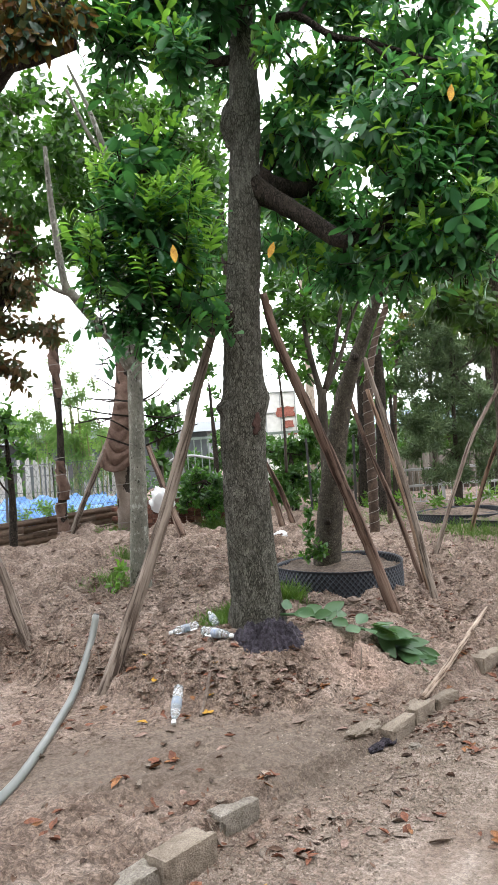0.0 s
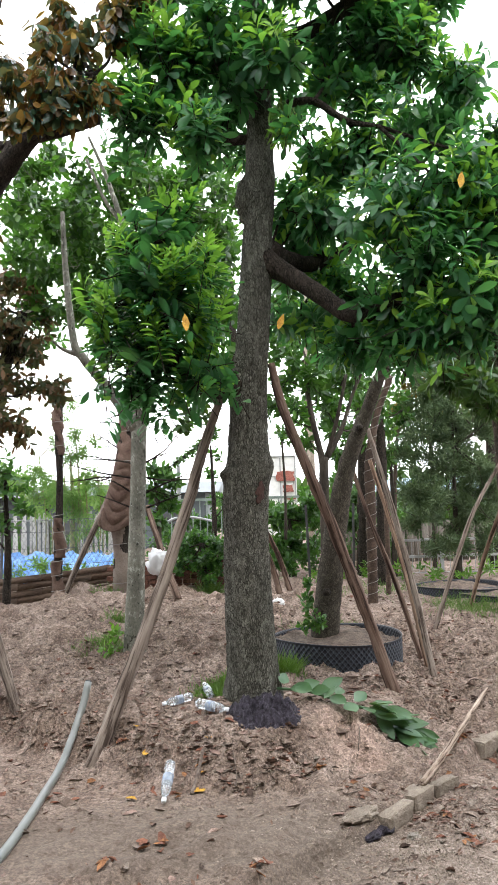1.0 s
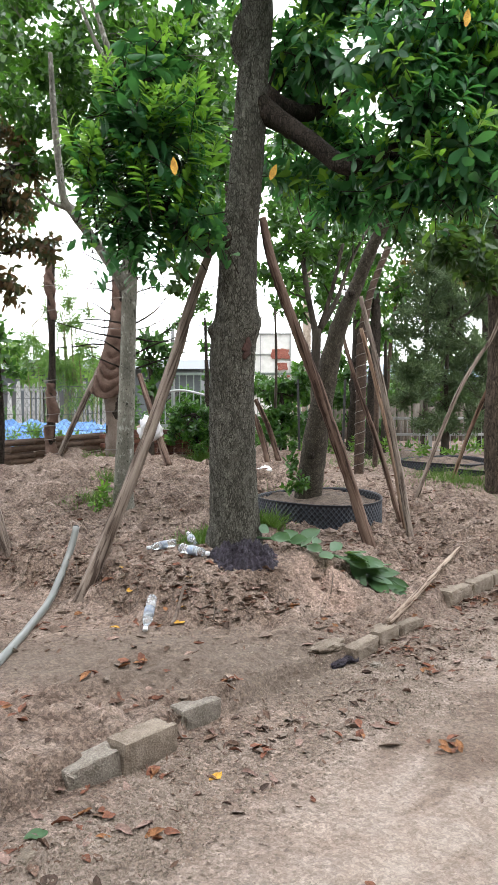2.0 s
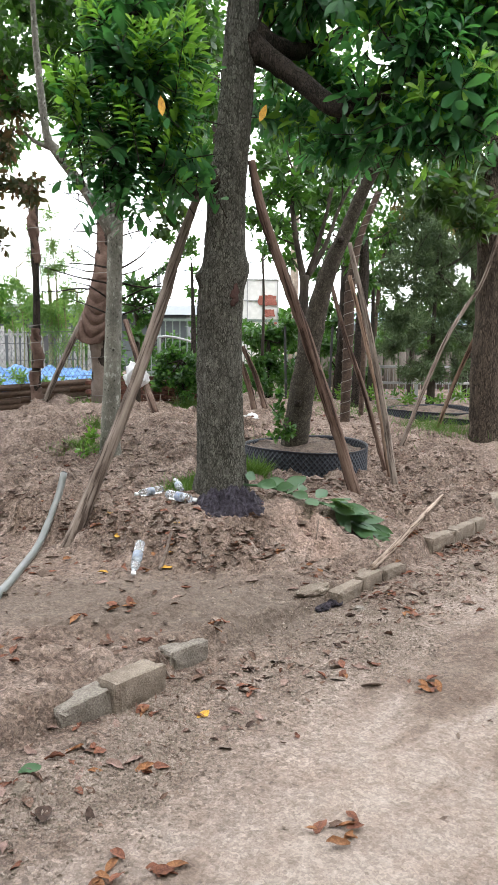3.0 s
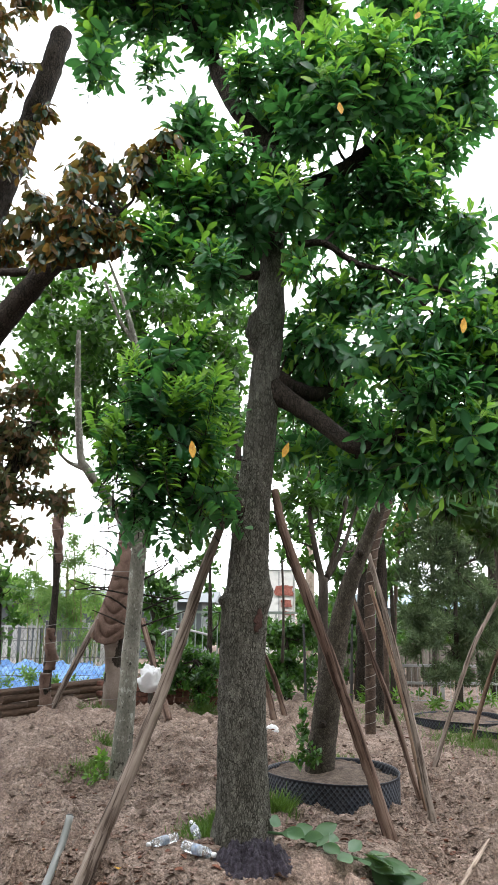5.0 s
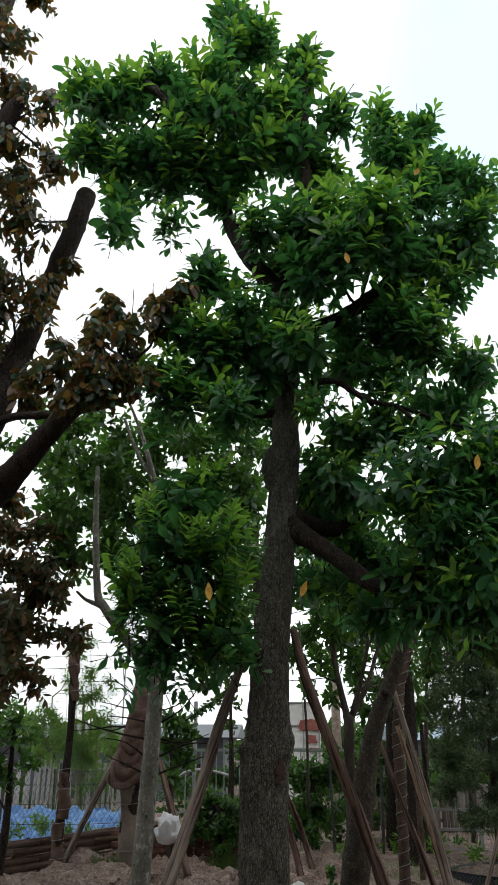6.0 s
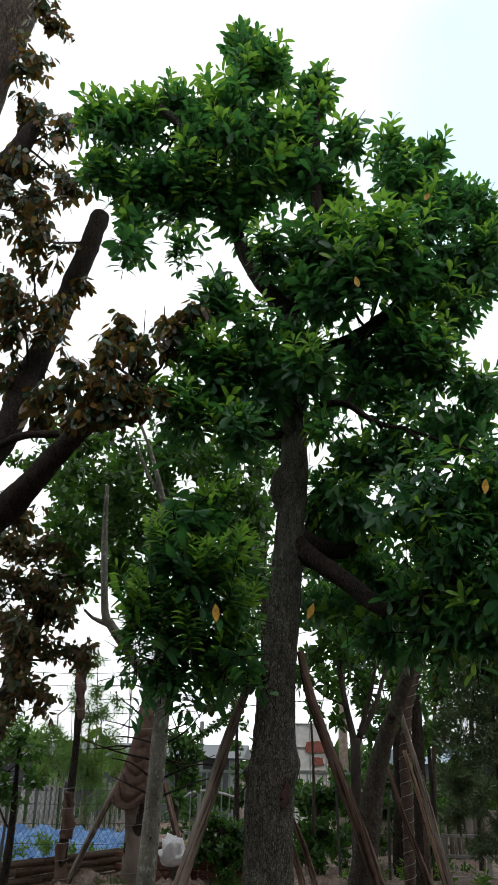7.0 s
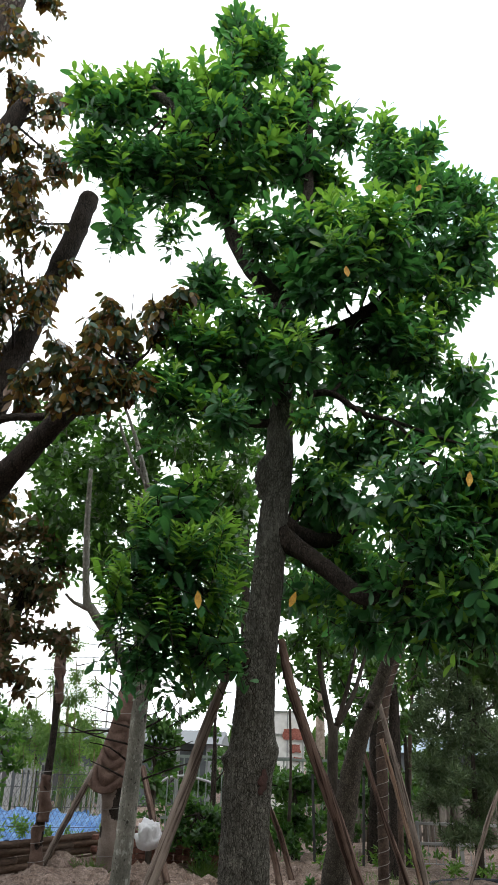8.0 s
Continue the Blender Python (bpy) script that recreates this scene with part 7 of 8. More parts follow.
def draped_sack():
    """A slack cloth hung round the trunk and drawn out to the pole, sagging in swags between the two."""
    n, rows = 72, 60
    verts = []
    for j in range(rows + 1):
        f = j / rows
        h = 2.16 - 0.86 * f
        right = -1.575 - 0.045 * f
        left = -1.80 - 0.285 * f ** 1.25
        mid, half = (left + right) / 2, (right - left) / 2
        for k in range(n):
            a = 2 * math.pi * k / n
            c, e = math.cos(a), math.sin(a)
            u = 0.5 + 0.5 * c
            sag = 0.22 * u * (1 - u) * 4 * f - 0.10 * (1 - u) * f
            q = Vector((c * 1.2, e * 1.2, h * 3))
            phase = (h + sag) * 27 + 1.1 * noise.noise(q)
            fold = (abs(math.sin(phase)) ** 0.7 - 0.6) * (0.2 + 0.8 * f) * (0.65 + 0.7 * noise.noise(q * 0.8 + Vector((3, 7, 1))))
            r = 1 + 0.10 * noise.noise(q * 0.9)
            depth = 0.115 + 0.02 * f
            verts.append((mid + half * c * r, 10.44 + (depth + 0.085 * fold) * e * r, h - 0.10 * f * f * math.sin(math.pi * u) + 0.05 * f * f * (1 - u) + 0.012 * f * noise.noise(q * 2)))
    faces = [(j * n + k, j * n + (k + 1) % n, (j + 1) * n + (k + 1) % n, (j + 1) * n + k) for j in range(rows) for k in range(n)]
    ob = part("burlap_sack", mesh_of("burlap_sack", verts, faces), BURLAP, None)
    ob.modifiers.new("thickness", "SOLIDIFY").thickness = 0.008
    return ob


sack = draped_sack()
tagged(sack, "loose brown burlap sack hung round the bare trunk", "burlap")
wrapped_tree("thin_wrapped_tree", "thin dark trunk with burlap bound at top and middle", THIN_TRUNK, [(0.20, 0.42, 1.35, 0.03, BURLAP, 0.1, "loose brown burlap wrapping"), (0.0, 0.2, 1.2, 0.010, BURLAP, 0.2, "tight brown burlap wrapping"), (0.70, 0.99, 1.35, 0.026, BURLAP, -0.35, "wrinkled pinkish-brown burlap wrapping")], [])

coil = thing("rope_wrapped_tree", "brown trunk wound all along with pale rope", "tree")
limb("trunk", sink(COIL_TRUNK), BARK_COIL, coil, 20, 0.05, 0.06)
cp = spline(COIL_TRUNK, 0.01)
turns = []
for i in range(0, len(cp)):
    ang = i * 0.5 + 0.6 * math.sin(i * 0.03)
    turns.append((cp[i, 0] + (cp[i, 3] + 0.006) * math.cos(ang), cp[i, 1] + (cp[i, 3] + 0.003) * math.sin(ang), cp[i, 2], 0.0035))
limb("rope", turns, ROPE, coil, 5, 0.05, 0.0, "pale rope wound round the trunk")


# ---- supports ----
def support_pole(rows, mat, label, sides=14, rough=0.2):
    ob = straight_limb("support_pole", sink(rows, 0.05), mat, None, sides, 0.035, rough)
    return tagged(ob, label, "pole", "support poles")


support_pole(POLE_LEFT, POLE_GREY, "grey weathered split pole propping the tall tree", 20, 0.13)
support_pole(POLE_RIGHT, POLE_RED, "reddish-brown peeling pole propping the tall tree", 18, 0.22)
support_pole([(-0.13, 5.62, 0.3, 0.05)] + POLE_BACK, POLE_GREY, "pale brown pole leaning behind the tall tree", 16, 0.2)
support_pole(LEAN_POLE_A, POLE_GREY, "long grey pole propping the leaning tree")
support_pole(LEAN_POLE_B, POLE_TAN, "thin tan pole propping the leaning tree")
support_pole(LEAN_POLE_C, POLE_RED, "dark brown pole propping the leaning tree")
support_pole(BIG_POLE_A, POLE_GREY, "long crooked grey pole propping the stout tree")
support_pole(BIG_POLE_B, POLE_TAN, "short brown pole propping the stout tree")
support_pole(WRAP_POLE, POLE_GREY, "thin grey pole propping the burlap-wrapped trunk")
support_pole(CITRUS_POLE, POLE_RED, "dark pole propping the small bushy tree")
for k in range(2):
    a, b = SMALL_POLES[k], SMALL_POLE_TOPS[k]
    support_pole([(*a, 0.04), *[((a[0] + b[0]) / 2 + 0.02, (a[1] + b[1]) / 2, (a[2] + b[2]) / 2, 0.035)], (*b, 0.03)], POLE_RED, "dark pole leaning behind the tall tree")
a, b = LPOLE[0], LPOLE_TOP[0]
support_pole([(*a, 0.036), ((a[0] + b[0]) / 2, (a[1] + b[1]) / 2, (a[2] + b[2]) / 2, 0.033), (*b, 0.031), (2 * b[0] - a[0], 2 * b[1] - a[1], 2 * b[2] - a[2], 0.028)], POLE_GREY, "grey-brown pole at the star apple tree's foot")


# ---- black pot rings ----
def pot_ring(name, label, cx, cy, r, z, tall, n_round, group):
    """A plastic root-pruning ring: a dimpled sheet bent to a circle, with soil inside."""
    root = thing(name, label, "plant ring", group)
    nu, rows = n_round * 6, max(4, round(tall / 0.048))
    nv = rows * 6
    verts, faces, worn_or_glint = [], [], []
    for j in range(nv + 1):
        for i in range(nu):
            a = 2 * math.pi * i / nu
            dent = abs(math.cos(2 * math.pi * i / 6.0) + math.cos(2 * math.pi * j / 6.0)) / 2
            bump = -0.012 * dent if j not in (0, nv) else 0.004
            rr = r * (1 + 0.012 * math.sin(3 * a + 1)) + bump
            verts.append((cx + rr * math.cos(a), cy + rr * math.sin(a), z + tall * j / nv + 0.012 * math.sin(2 * a)))
    for j in range(nv):
        for i in range(nu):
            k = (i + 1) % nu
            faces.append((j * nu + i, j * nu + k, (j + 1) * nu + k, (j + 1) * nu + i))
            # paler dots: sky glints on the dimples put into the colour, with some wear
            dent = abs(math.cos(2 * math.pi * (i + 0.5) / 6.0) + math.cos(2 * math.pi * (j + 0.5) / 6.0)) / 2
            worn_or_glint.append(1 if dent < 0.21 and 2 < j < nv - 2 else 0)
    sheet = part("sheet", mesh_of("sheet", verts, faces), POT_BLACK, root)
    sheet.data.materials.append(POT_TIP_GLINT)
    sheet.data.polygons.foreach_set("material_index", worn_or_glint)
    sheet.modifiers.new("thickness", "SOLIDIFY").thickness = 0.006
    bm = bmesh.new()
    bmesh.ops.create_circle(bm, cap_ends=True, radius=r * 0.985, segments=48)
    bmesh.ops.subdivide_edges(bm, edges=bm.edges[:], cuts=1)
    bmesh.ops.triangulate(bm, faces=bm.faces[:])
    bmesh.ops.subdivide_edges(bm, edges=bm.edges[:], cuts=4, use_grid_fill=True)
    for v in bm.verts:
        q = Vector((v.co.x * 3, v.co.y * 3, 0))
        v.co.z = 0.04 * noise.noise(q) + 0.03 * noise.noise(q * 4) + 0.02 * noise.noise(q * 9) + 0.05 * max(0, 1 - v.co.length / r) ** 0.8
    part("soil_fill", from_bm("soil_fill", bm, True), RING_SOIL, root, "", pose(cx, cy, z + tall * 0.84))
    return root


pot_ring("pot_ring", "black dimpled plastic ring round the leaning tree", *POT_MAIN, 0.24, 78, "pot rings")
pot_ring("pot_ring", "black dimpled plastic ring in the back row", 2.62, 9.75, 0.58, 0.20, 0.24, 84, "pot rings")
pot_ring("pot_ring", "black dimpled plastic ring overgrown with grass", 2.95, 9.0, 0.52, 0.20, 0.22, 76, "pot rings")


# ---- kerb blocks ----
def kerb_block(a, b, tops, wide, seed, pale=False, label="weathered grey concrete kerb block sunk in the soil"):
    """A concrete block whose front edge runs along the ground from a to b, at the heights given for its two ends' tops."""
    front = Vector((b[1] - a[1], a[0] - b[0])).normalized() * 0.05
    foot = min(soil_at(*(Vector(p) + front * f)) for p in (a, b) for f in (0.6, 1.0, 1.6))
    a, b = Vector((*a, tops[0] + foot)), Vector((*b, tops[1] + foot))
    way = b - a
    tall = 0.22
    me = rough_block("kerb_block", way.length, wide, tall, seed)
    along = way.normalized()
    back = Vector((-along.y, along.x, 0)).normalized()
    up = along.cross(back)
    turn = Matrix((along, back, up)).transposed().to_4x4()
    at = (a + b) / 2 + back * wide / 2 - up * tall
    ob = part("kerb_block", me, CONCRETE_PALE if pale else CONCRETE, None, "", Matrix.Translation(at) @ turn)
    tagged(ob, label, "kerb block", "kerb blocks")


kerb_block((-0.562, 2.443), (-0.402, 2.562), (0.066, 0.096), 0.105, 1, True, "pale granular concrete kerb block half buried in soil")
kerb_block((-0.378, 2.566), (-0.212, 2.775), (0.118, 0.104), 0.11, 2, False, "upright concrete kerb block standing proud beside a gap")
kerb_block((-0.203, 2.892), (-0.055, 3.035), (0.094, 0.090), 0.095, 3, True, "short pale kerb block lying flat")
kerb_block((0.590, 3.672), (0.748, 3.868), (0.074, 0.080), 0.11, 5)
kerb_block((0.753, 3.876), (0.893, 4.046), (0.084, 0.078), 0.105, 6)
kerb_block((0.905, 4.050), (1.060, 4.205), (0.066, 0.060), 0.11, 7)
kerb_block((1.325, 4.610), (1.530, 4.822), (0.100, 0.096), 0.125, 8)
kerb_block((1.536, 4.830), (1.745, 5.078), (0.096, 0.090), 0.12, 9)
kerb_block((1.752, 5.088), (1.875, 5.235), (0.088, 0.082), 0.11, 10)
kerb_block((2.020, 5.560), (2.240, 5.820), (0.105, 0.100), 0.12, 11)


def broken_concrete():
    """A flat broken slab of concrete with a ragged rim, and crumbs of dark tarry rubble at its edge."""
    for cx, cy, sx, sy, sz, deg, mat, label, seed in ((0.455, 3.680, 0.115, 0.045, 0.040, 43, CONCRETE, "broken pale lump of concrete in line with the kerb", 31), (0.560, 3.700, 0.05, 0.035, 0.03, 20, NETTING, "dark tarry lump beside the broken concrete", 32),
                                                      (0.505, 3.635, 0.06, 0.03, 0.022, 50, NETTING, "dark tarry lump beside the broken concrete", 33), (0.690, 3.640, 0.032, 0.026, 0.022, 10, CONCRETE_PALE, "small pale stone beside the kerb", 34), (-0.60, 2.10, 0.038, 0.022, 0.016, 75, CONCRETE, "small flat grey stone on the track", 35)):
        bm = bmesh.new()
        bmesh.ops.create_icosphere(bm, subdivisions=4, radius=1)
        for v in bm.verts:
            q = v.co.copy()
            n = 1 + 0.30 * noise.noise(q * 1.6 + Vector((seed, 0, 0))) + 0.22 * noise.noise(q * 3.3 + Vector((0, seed, 0))) + 0.14 * noise.noise(q * 9)
            v.co = Vector((q.x * sx * n, q.y * sy * n, max(-0.4, min(0.62, q.z * n)) * sz))
        ob = part("concrete_lump", from_bm("concrete_lump", bm, False), mat, None, "", pose(cx, cy, soil_at(cx, cy) + sz * 0.15, 0, 0, deg))
        tagged(ob, label, "stone")


broken_concrete()


# ---- bottles ----
def bottle_material():
    m, nodes, links, shader = material("clear_plastic", 0.05, 0.6)
    shader.inputs["Base Color"].default_value = (0.90, 0.94, 0.98, 1)
    shader.inputs["Transmission Weight"].default_value = 0.80
    shader.inputs["IOR"].default_value = 1.3
    tc = nodes.new("ShaderNodeTexCoord")
    add_bump(nodes, links, shader, noise_tex(nodes, links, tc.outputs["Object"], 55, 2, 0.5).outputs["Fac"], 0.6, 0.006)
    return m


CLEAR = bottle_material()


def lathe(name, profile, sides=28):
    verts, faces = [], []
    for r, z in profile:
        for k in range(sides):
            a = 2 * math.pi * k / sides
            verts.append((r * math.cos(a), r * math.sin(a), z))
    for j in range(len(profile) - 1):
        for k in range(sides):
            i = (k + 1) % sides
            faces.append((j * sides + k, j * sides + i, (j + 1) * sides + i, (j + 1) * sides + k))
    faces.append(tuple(range(sides - 1, -1, -1)))
    faces.append(tuple((len(profile) - 1) * sides + k for k in range(sides)))
    return mesh_of(name, verts, faces)


BOTTLE_BODY = lathe("body", [(0.020, 0.0), (0.030, 0.004), (0.0325, 0.015)] + [(0.0325 - 0.002 * (i % 2), 0.022 + 0.010 * i) for i in range(12)] + [(0.0325, 0.146), (0.030, 0.160), (0.022, 0.178), (0.0135, 0.192), (0.0125, 0.200)])
BOTTLE_LABEL = lathe("label", [(0.0326, 0.076), (0.0335, 0.077), (0.0335, 0.118), (0.0326, 0.119)])
BOTTLE_CAP = lathe("cap", [(0.0128, 0.199), (0.0150, 0.200), (0.0150, 0.216), (0.0140, 0.219), (0.004, 0.2195)])
LABEL_PALE = grainy("label_pale", (0.22, 0.33, 0.55), (0.66, 0.70, 0.74), 70, 120, bump=0.1, rough=0.35)
LABEL_PALE.node_tree.nodes["Principled BSDF"].inputs["Transmission Weight"].default_value = 0.5
CAP_WHITE = plain("cap_white", (0.72, 0.74, 0.78), 0.4)


def bottle(foot, cap, label, size=1.0):
    root = thing("water_bottle", label, "bottle", "discarded bottles")
    body = part("body", BOTTLE_BODY, CLEAR, root)
    part("label", BOTTLE_LABEL, LABEL_PALE, body, "pale printed label")
    part("cap", BOTTLE_CAP, CAP_WHITE, body, "white screw cap")
    a, b = Vector(foot), Vector(cap)
    high = max(soil_at(*(a + (b - a) * f).xy) - (a.z + (b.z - a.z) * f) for f in (0, 0.2, 0.4, 0.6, 0.8, 1))
    a.z, b.z = a.z + high + 0.028 * size, b.z + high + 0.024 * size
    turn = (b - a).to_track_quat("Z", "Y").to_matrix().to_4x4()
    root.matrix_basis = Matrix.Translation(a) @ turn @ Matrix.Diagonal((size * 0.88, size * 0.88, size * 1.12, 1))


bottle((-0.462, 4.060, 0.160), (-0.480, 3.870, 0.045), "crumpled clear plastic bottle lying on the mound's slope", 0.95)
bottle((-0.405, 4.800, 0.33), (-0.535, 4.680, 0.33), "clear plastic bottle with blue-white label lying by the trunk", 0.88)
bottle((-0.355, 4.610, 0.33), (-0.175, 4.455, 0.33), "clear plastic water bottle lying beside the netting", 1.0)
bottle((-0.290, 4.920, 0.33), (-0.335, 5.090, 0.36), "clear plastic bottle half hidden in grass", 0.9)

# ---- hose ----
hose_rows = [[x, y, max(z, soil_at(x, y) + 0.014), 0.022] for x, y, z, r in spline([(x, y, z, 0.022) for x, y, z in HOSE], 0.06)]
for k in range(5):
    for i in range(1, len(hose_rows) - 1):
        hose_rows[i][2] = (hose_rows[i - 1][2] + 2 * hose_rows[i][2] + hose_rows[i + 1][2]) / 4
hose = thing("hose", "thick pale grey plastic hose lying on the soil", "hose")
limb("pipe", hose_rows, HOSE_GREY, hose, 20, 0.03, 0.0)
tip, nxt = Vector(hose_rows[0][:3]), Vector(hose_rows[1][:3])
away = (tip - nxt).normalized()
# a closed dark cap whose colour stands for the shade inside the pipe
limb("pipe_mouth", [(*(tip - away * 0.004), 0.017), (*(tip + away * 0.004), 0.018), (*(tip + away * 0.008), 0.016)], WIRE, hose, 20, 0.01, 0.0, "dark disc painted as the pipe's shaded mouth")

# ---- dark netting heap ----
heap_x, heap_y = NET_HEAP[0][0] + 0.02, NET_HEAP[0][1] + 0.03
rings, turns_n = 46, 130
verts, faces = [(0, 0, soil_at(heap_x, heap_y) + 0.08)], []
for j in range(1, rings + 1):
    for k in range(turns_n):
        a = 2 * math.pi * k / turns_n
        rim = 0.9 + 0.3 * noise.noise(Vector((math.cos(a) * 1.4, math.sin(a) * 1.4, 7))) + 0.06 * noise.noise(Vector((math.cos(a) * 9, math.sin(a) * 9, 2)))
        f = j / rings
        q = Vector((math.cos(a) * 0.225 * rim * f, math.sin(a) * 0.17 * rim * f, 0))
        warp = noise.noise_vector(q * 9) * 0.05
        fold = 1 - abs(noise.noise((q + warp) * 14)) * 2.6
        fine = 1 - abs(noise.noise((q + warp * 0.5) * 36 + Vector((3, 0, 0)))) * 2.2
        lift = (1 - f * f) ** 0.6 * (0.045 + 0.03 * noise.noise(q * 9) + 0.048 * fold + 0.028 * fine)
        verts.append((q.x, q.y, soil_at(heap_x + q.x, heap_y + q.y) + lift - 0.012 * f))
faces += [(0, 1 + k, 1 + (k + 1) % turns_n) for k in range(turns_n)]
for j in range(rings - 1):
    for k in range(turns_n):
        a, b = 1 + j * turns_n + k, 1 + j * turns_n + (k + 1) % turns_n
        faces.append((a, a + turns_n, b + turns_n, b))
net = part("crumpled_netting", mesh_of("crumpled_netting", verts, faces), NETTING, None, "", pose(heap_x, heap_y, 0))
tagged(net, "crumpled heap of dark purple-black netting against the trunk", "netting")


# ---- leaves on the ground ----
def dry_leaf(name, seed, length, wide=0.23, bend=1.0):
    """A fallen leaf: a fine grid bent along and across, crumpled as much as it is bent."""
    rng = random.Random(seed)
    n, k = 9, 6
    curl, cup, twist = bend * rng.uniform(-0.4, 0.8), bend * rng.uniform(0.05, 0.8), bend * rng.uniform(-0.7, 0.7)
    verts = []
    for i in range(n):
        s = i / (n - 1)
        w = length * wide * math.sin(math.pi * min(0.985, 0.03 + s * 0.96)) ** 0.8
        for j in range(k):
            c = j / (k - 1) * 2 - 1
            q = Vector((s * 4.2, c * 1.6, seed * 0.37))
            x = length * (s - 0.5) + bend * length * 0.03 * noise.noise(q * 1.3)
            y = c * w * (1 - 0.3 * cup * abs(c)) * (1 + 0.25 * bend * noise.noise(q + Vector((9, 0, 0))))
            z = curl * length * 0.5 * (s - 0.5) ** 2 + cup * w * c * c * 0.8 + twist * y * (s - 0.5) + bend * length * 0.07 * noise.noise(q * 1.1)
            verts.append((x, y, z))
    low = min(v[2] for v in verts)
    verts = [(x, y, z - low) for x, y, z in verts]
    faces = [(i * k + j, i * k + j + 1, (i + 1) * k + j + 1, (i + 1) * k + j) for i in range(n - 1) for j in range(k - 1)]
    return verts, faces


# ---- cut branch with large leaves ----
def cut_branch():
    root = thing("cut_branch", "freshly cut branch with large wilting green leaves", "branch")
    rows = [(x, y, soil_at(x, y) + 0.05, 0.009) for x, y, z in BRANCH]
    limb("stem", rows, LEAF_CUT, root, 8, 0.04, 0.1, "green stem")
    rng = random.Random(14)
    p = spline(rows, 0.03)
    sparse = [(0.05, 1), (0.10, -1), (0.17, 1), (0.22, -1), (0.28, 1), (0.31, -1), (0.38, 1), (0.42, -1), (0.48, 1), (0.54, -1), (0.60, 1), (0.14, -1), (0.34, -1)]
    for k, (f, s) in enumerate(sparse + [(0.56 + 0.013 * j, 0) for j in range(26)]):
        c = p[int(f * (len(p) - 1))]
        if s:
            way, face = Vector((0.55 + rng.uniform(-.5, .3), s * rng.uniform(0.35, 0.8), rng.uniform(-0.05, 0.25))), Vector((rng.uniform(-.3, .3), -0.75 + rng.uniform(-.35, .2), 0.7))
            ln, wide = rng.uniform(0.13, 0.18), 0.27
        else:
            way, face = Vector((0.55 + rng.uniform(-.6, .5), -0.55 + rng.uniform(-.6, .75), rng.uniform(-0.4, 0.15))), Vector((0.2 + rng.uniform(-.75, .75), -0.75 + rng.uniform(-.5, .5), 0.8))
            ln, wide = rng.uniform(0.17, 0.225), 0.21
        v, g = dry_leaf("leaf", 900 + k, ln, wide, 0.42)
        way.normalize()
        across = face.cross(way).normalized()
        face = way.cross(across)
        turn = Matrix((way, across, face)).transposed().to_4x4()
        me = mesh_of("leaf", [turn @ Vector((x + ln * 0.5, y, z)) for x, y, z in v], g)
        end = c[:3] + np.array(way) * ln
        raise_by = max(0.0, soil_at(end[0], end[1]) + 0.012 - end[2])
        part("leaf", me, LEAF_CUT, root, "", pose(c[0], c[1], c[2] + raise_by * 0.6 + rng.uniform(-0.005, 0.04)))


cut_branch()
(ax, ay, _), (bx, by, _) = STICK[0], STICK[-1]
foot_z, tip_z = max(soil_at(ax, ay), 0.07) + 0.022, soil_at(bx, by) + 0.012
stick_rows = [(ax + (bx - ax) * f + 0.035 * math.sin(4.2 * f) * (1 - f), ay + (by - ay) * f, foot_z + (tip_z - foot_z) * f + 0.012 * math.sin(5 * f), r) for f, r in ((0, 0.019), (0.2, 0.018), (0.45, 0.0165), (0.7, 0.015), (0.9, 0.012), (1, 0.009))]
stick = straight_limb("stick", stick_rows, STICK_PALE, None, 14, 0.02, 0.22)
tagged(stick, "pale barkless crooked stick lying on a kerb block", "stick")


prop = limb("dry_stick", [(-0.352, 3.985, soil_at(-0.352, 3.985) + 0.004, 0.011), (-0.330, 4.06, soil_at(-0.330, 4.06) + 0.035, 0.010), (-0.300, 4.15, soil_at(-0.300, 4.15) + 0.05, 0.008)], CUT_WOOD, None, 8, 0.03, 0.25)
tagged(prop, "short brown dry stick leaning on the mound", "stick")


def bag(name, label, at, sx, sy, sz, seed):
    bm = bmesh.new()
    bmesh.ops.create_icosphere(bm, subdivisions=4, radius=1)
    for v in bm.verts:
        q = v.co.copy()
        lump = 1 + 0.35 * noise.noise(q * 1.7 + Vector((seed, 0, 0))) + 0.22 * abs(noise.noise(q * 4 + Vector((0, seed, 0)))) - 0.16 * abs(noise.noise(q * 8 + Vector((2, seed, 0))))
        v.co = Vector((q.x * sx * lump, q.y * sy * lump, (q.z + 0.7) * sz * lump))
    ob = part(name, from_bm(name, bm, True), WHITE_PLASTIC, None, "", pose(*at))
    return tagged(ob, label, "bag")


bx, by = BAGS[0][0], BAGS[0][1]
bag("plastic_bag", "crumpled white plastic bag on the soil", (bx, by, soil_at(bx, by) - 0.01), 0.10, 0.08, 0.06, 3)
wb = WHITE_BAG[0]
bag("hung_bag", "crumpled white plastic bag caught on the small tree's pole", (wb[0] + 0.03, wb[1], wb[2] - 0.13), 0.15, 0.10, 0.16, 9)


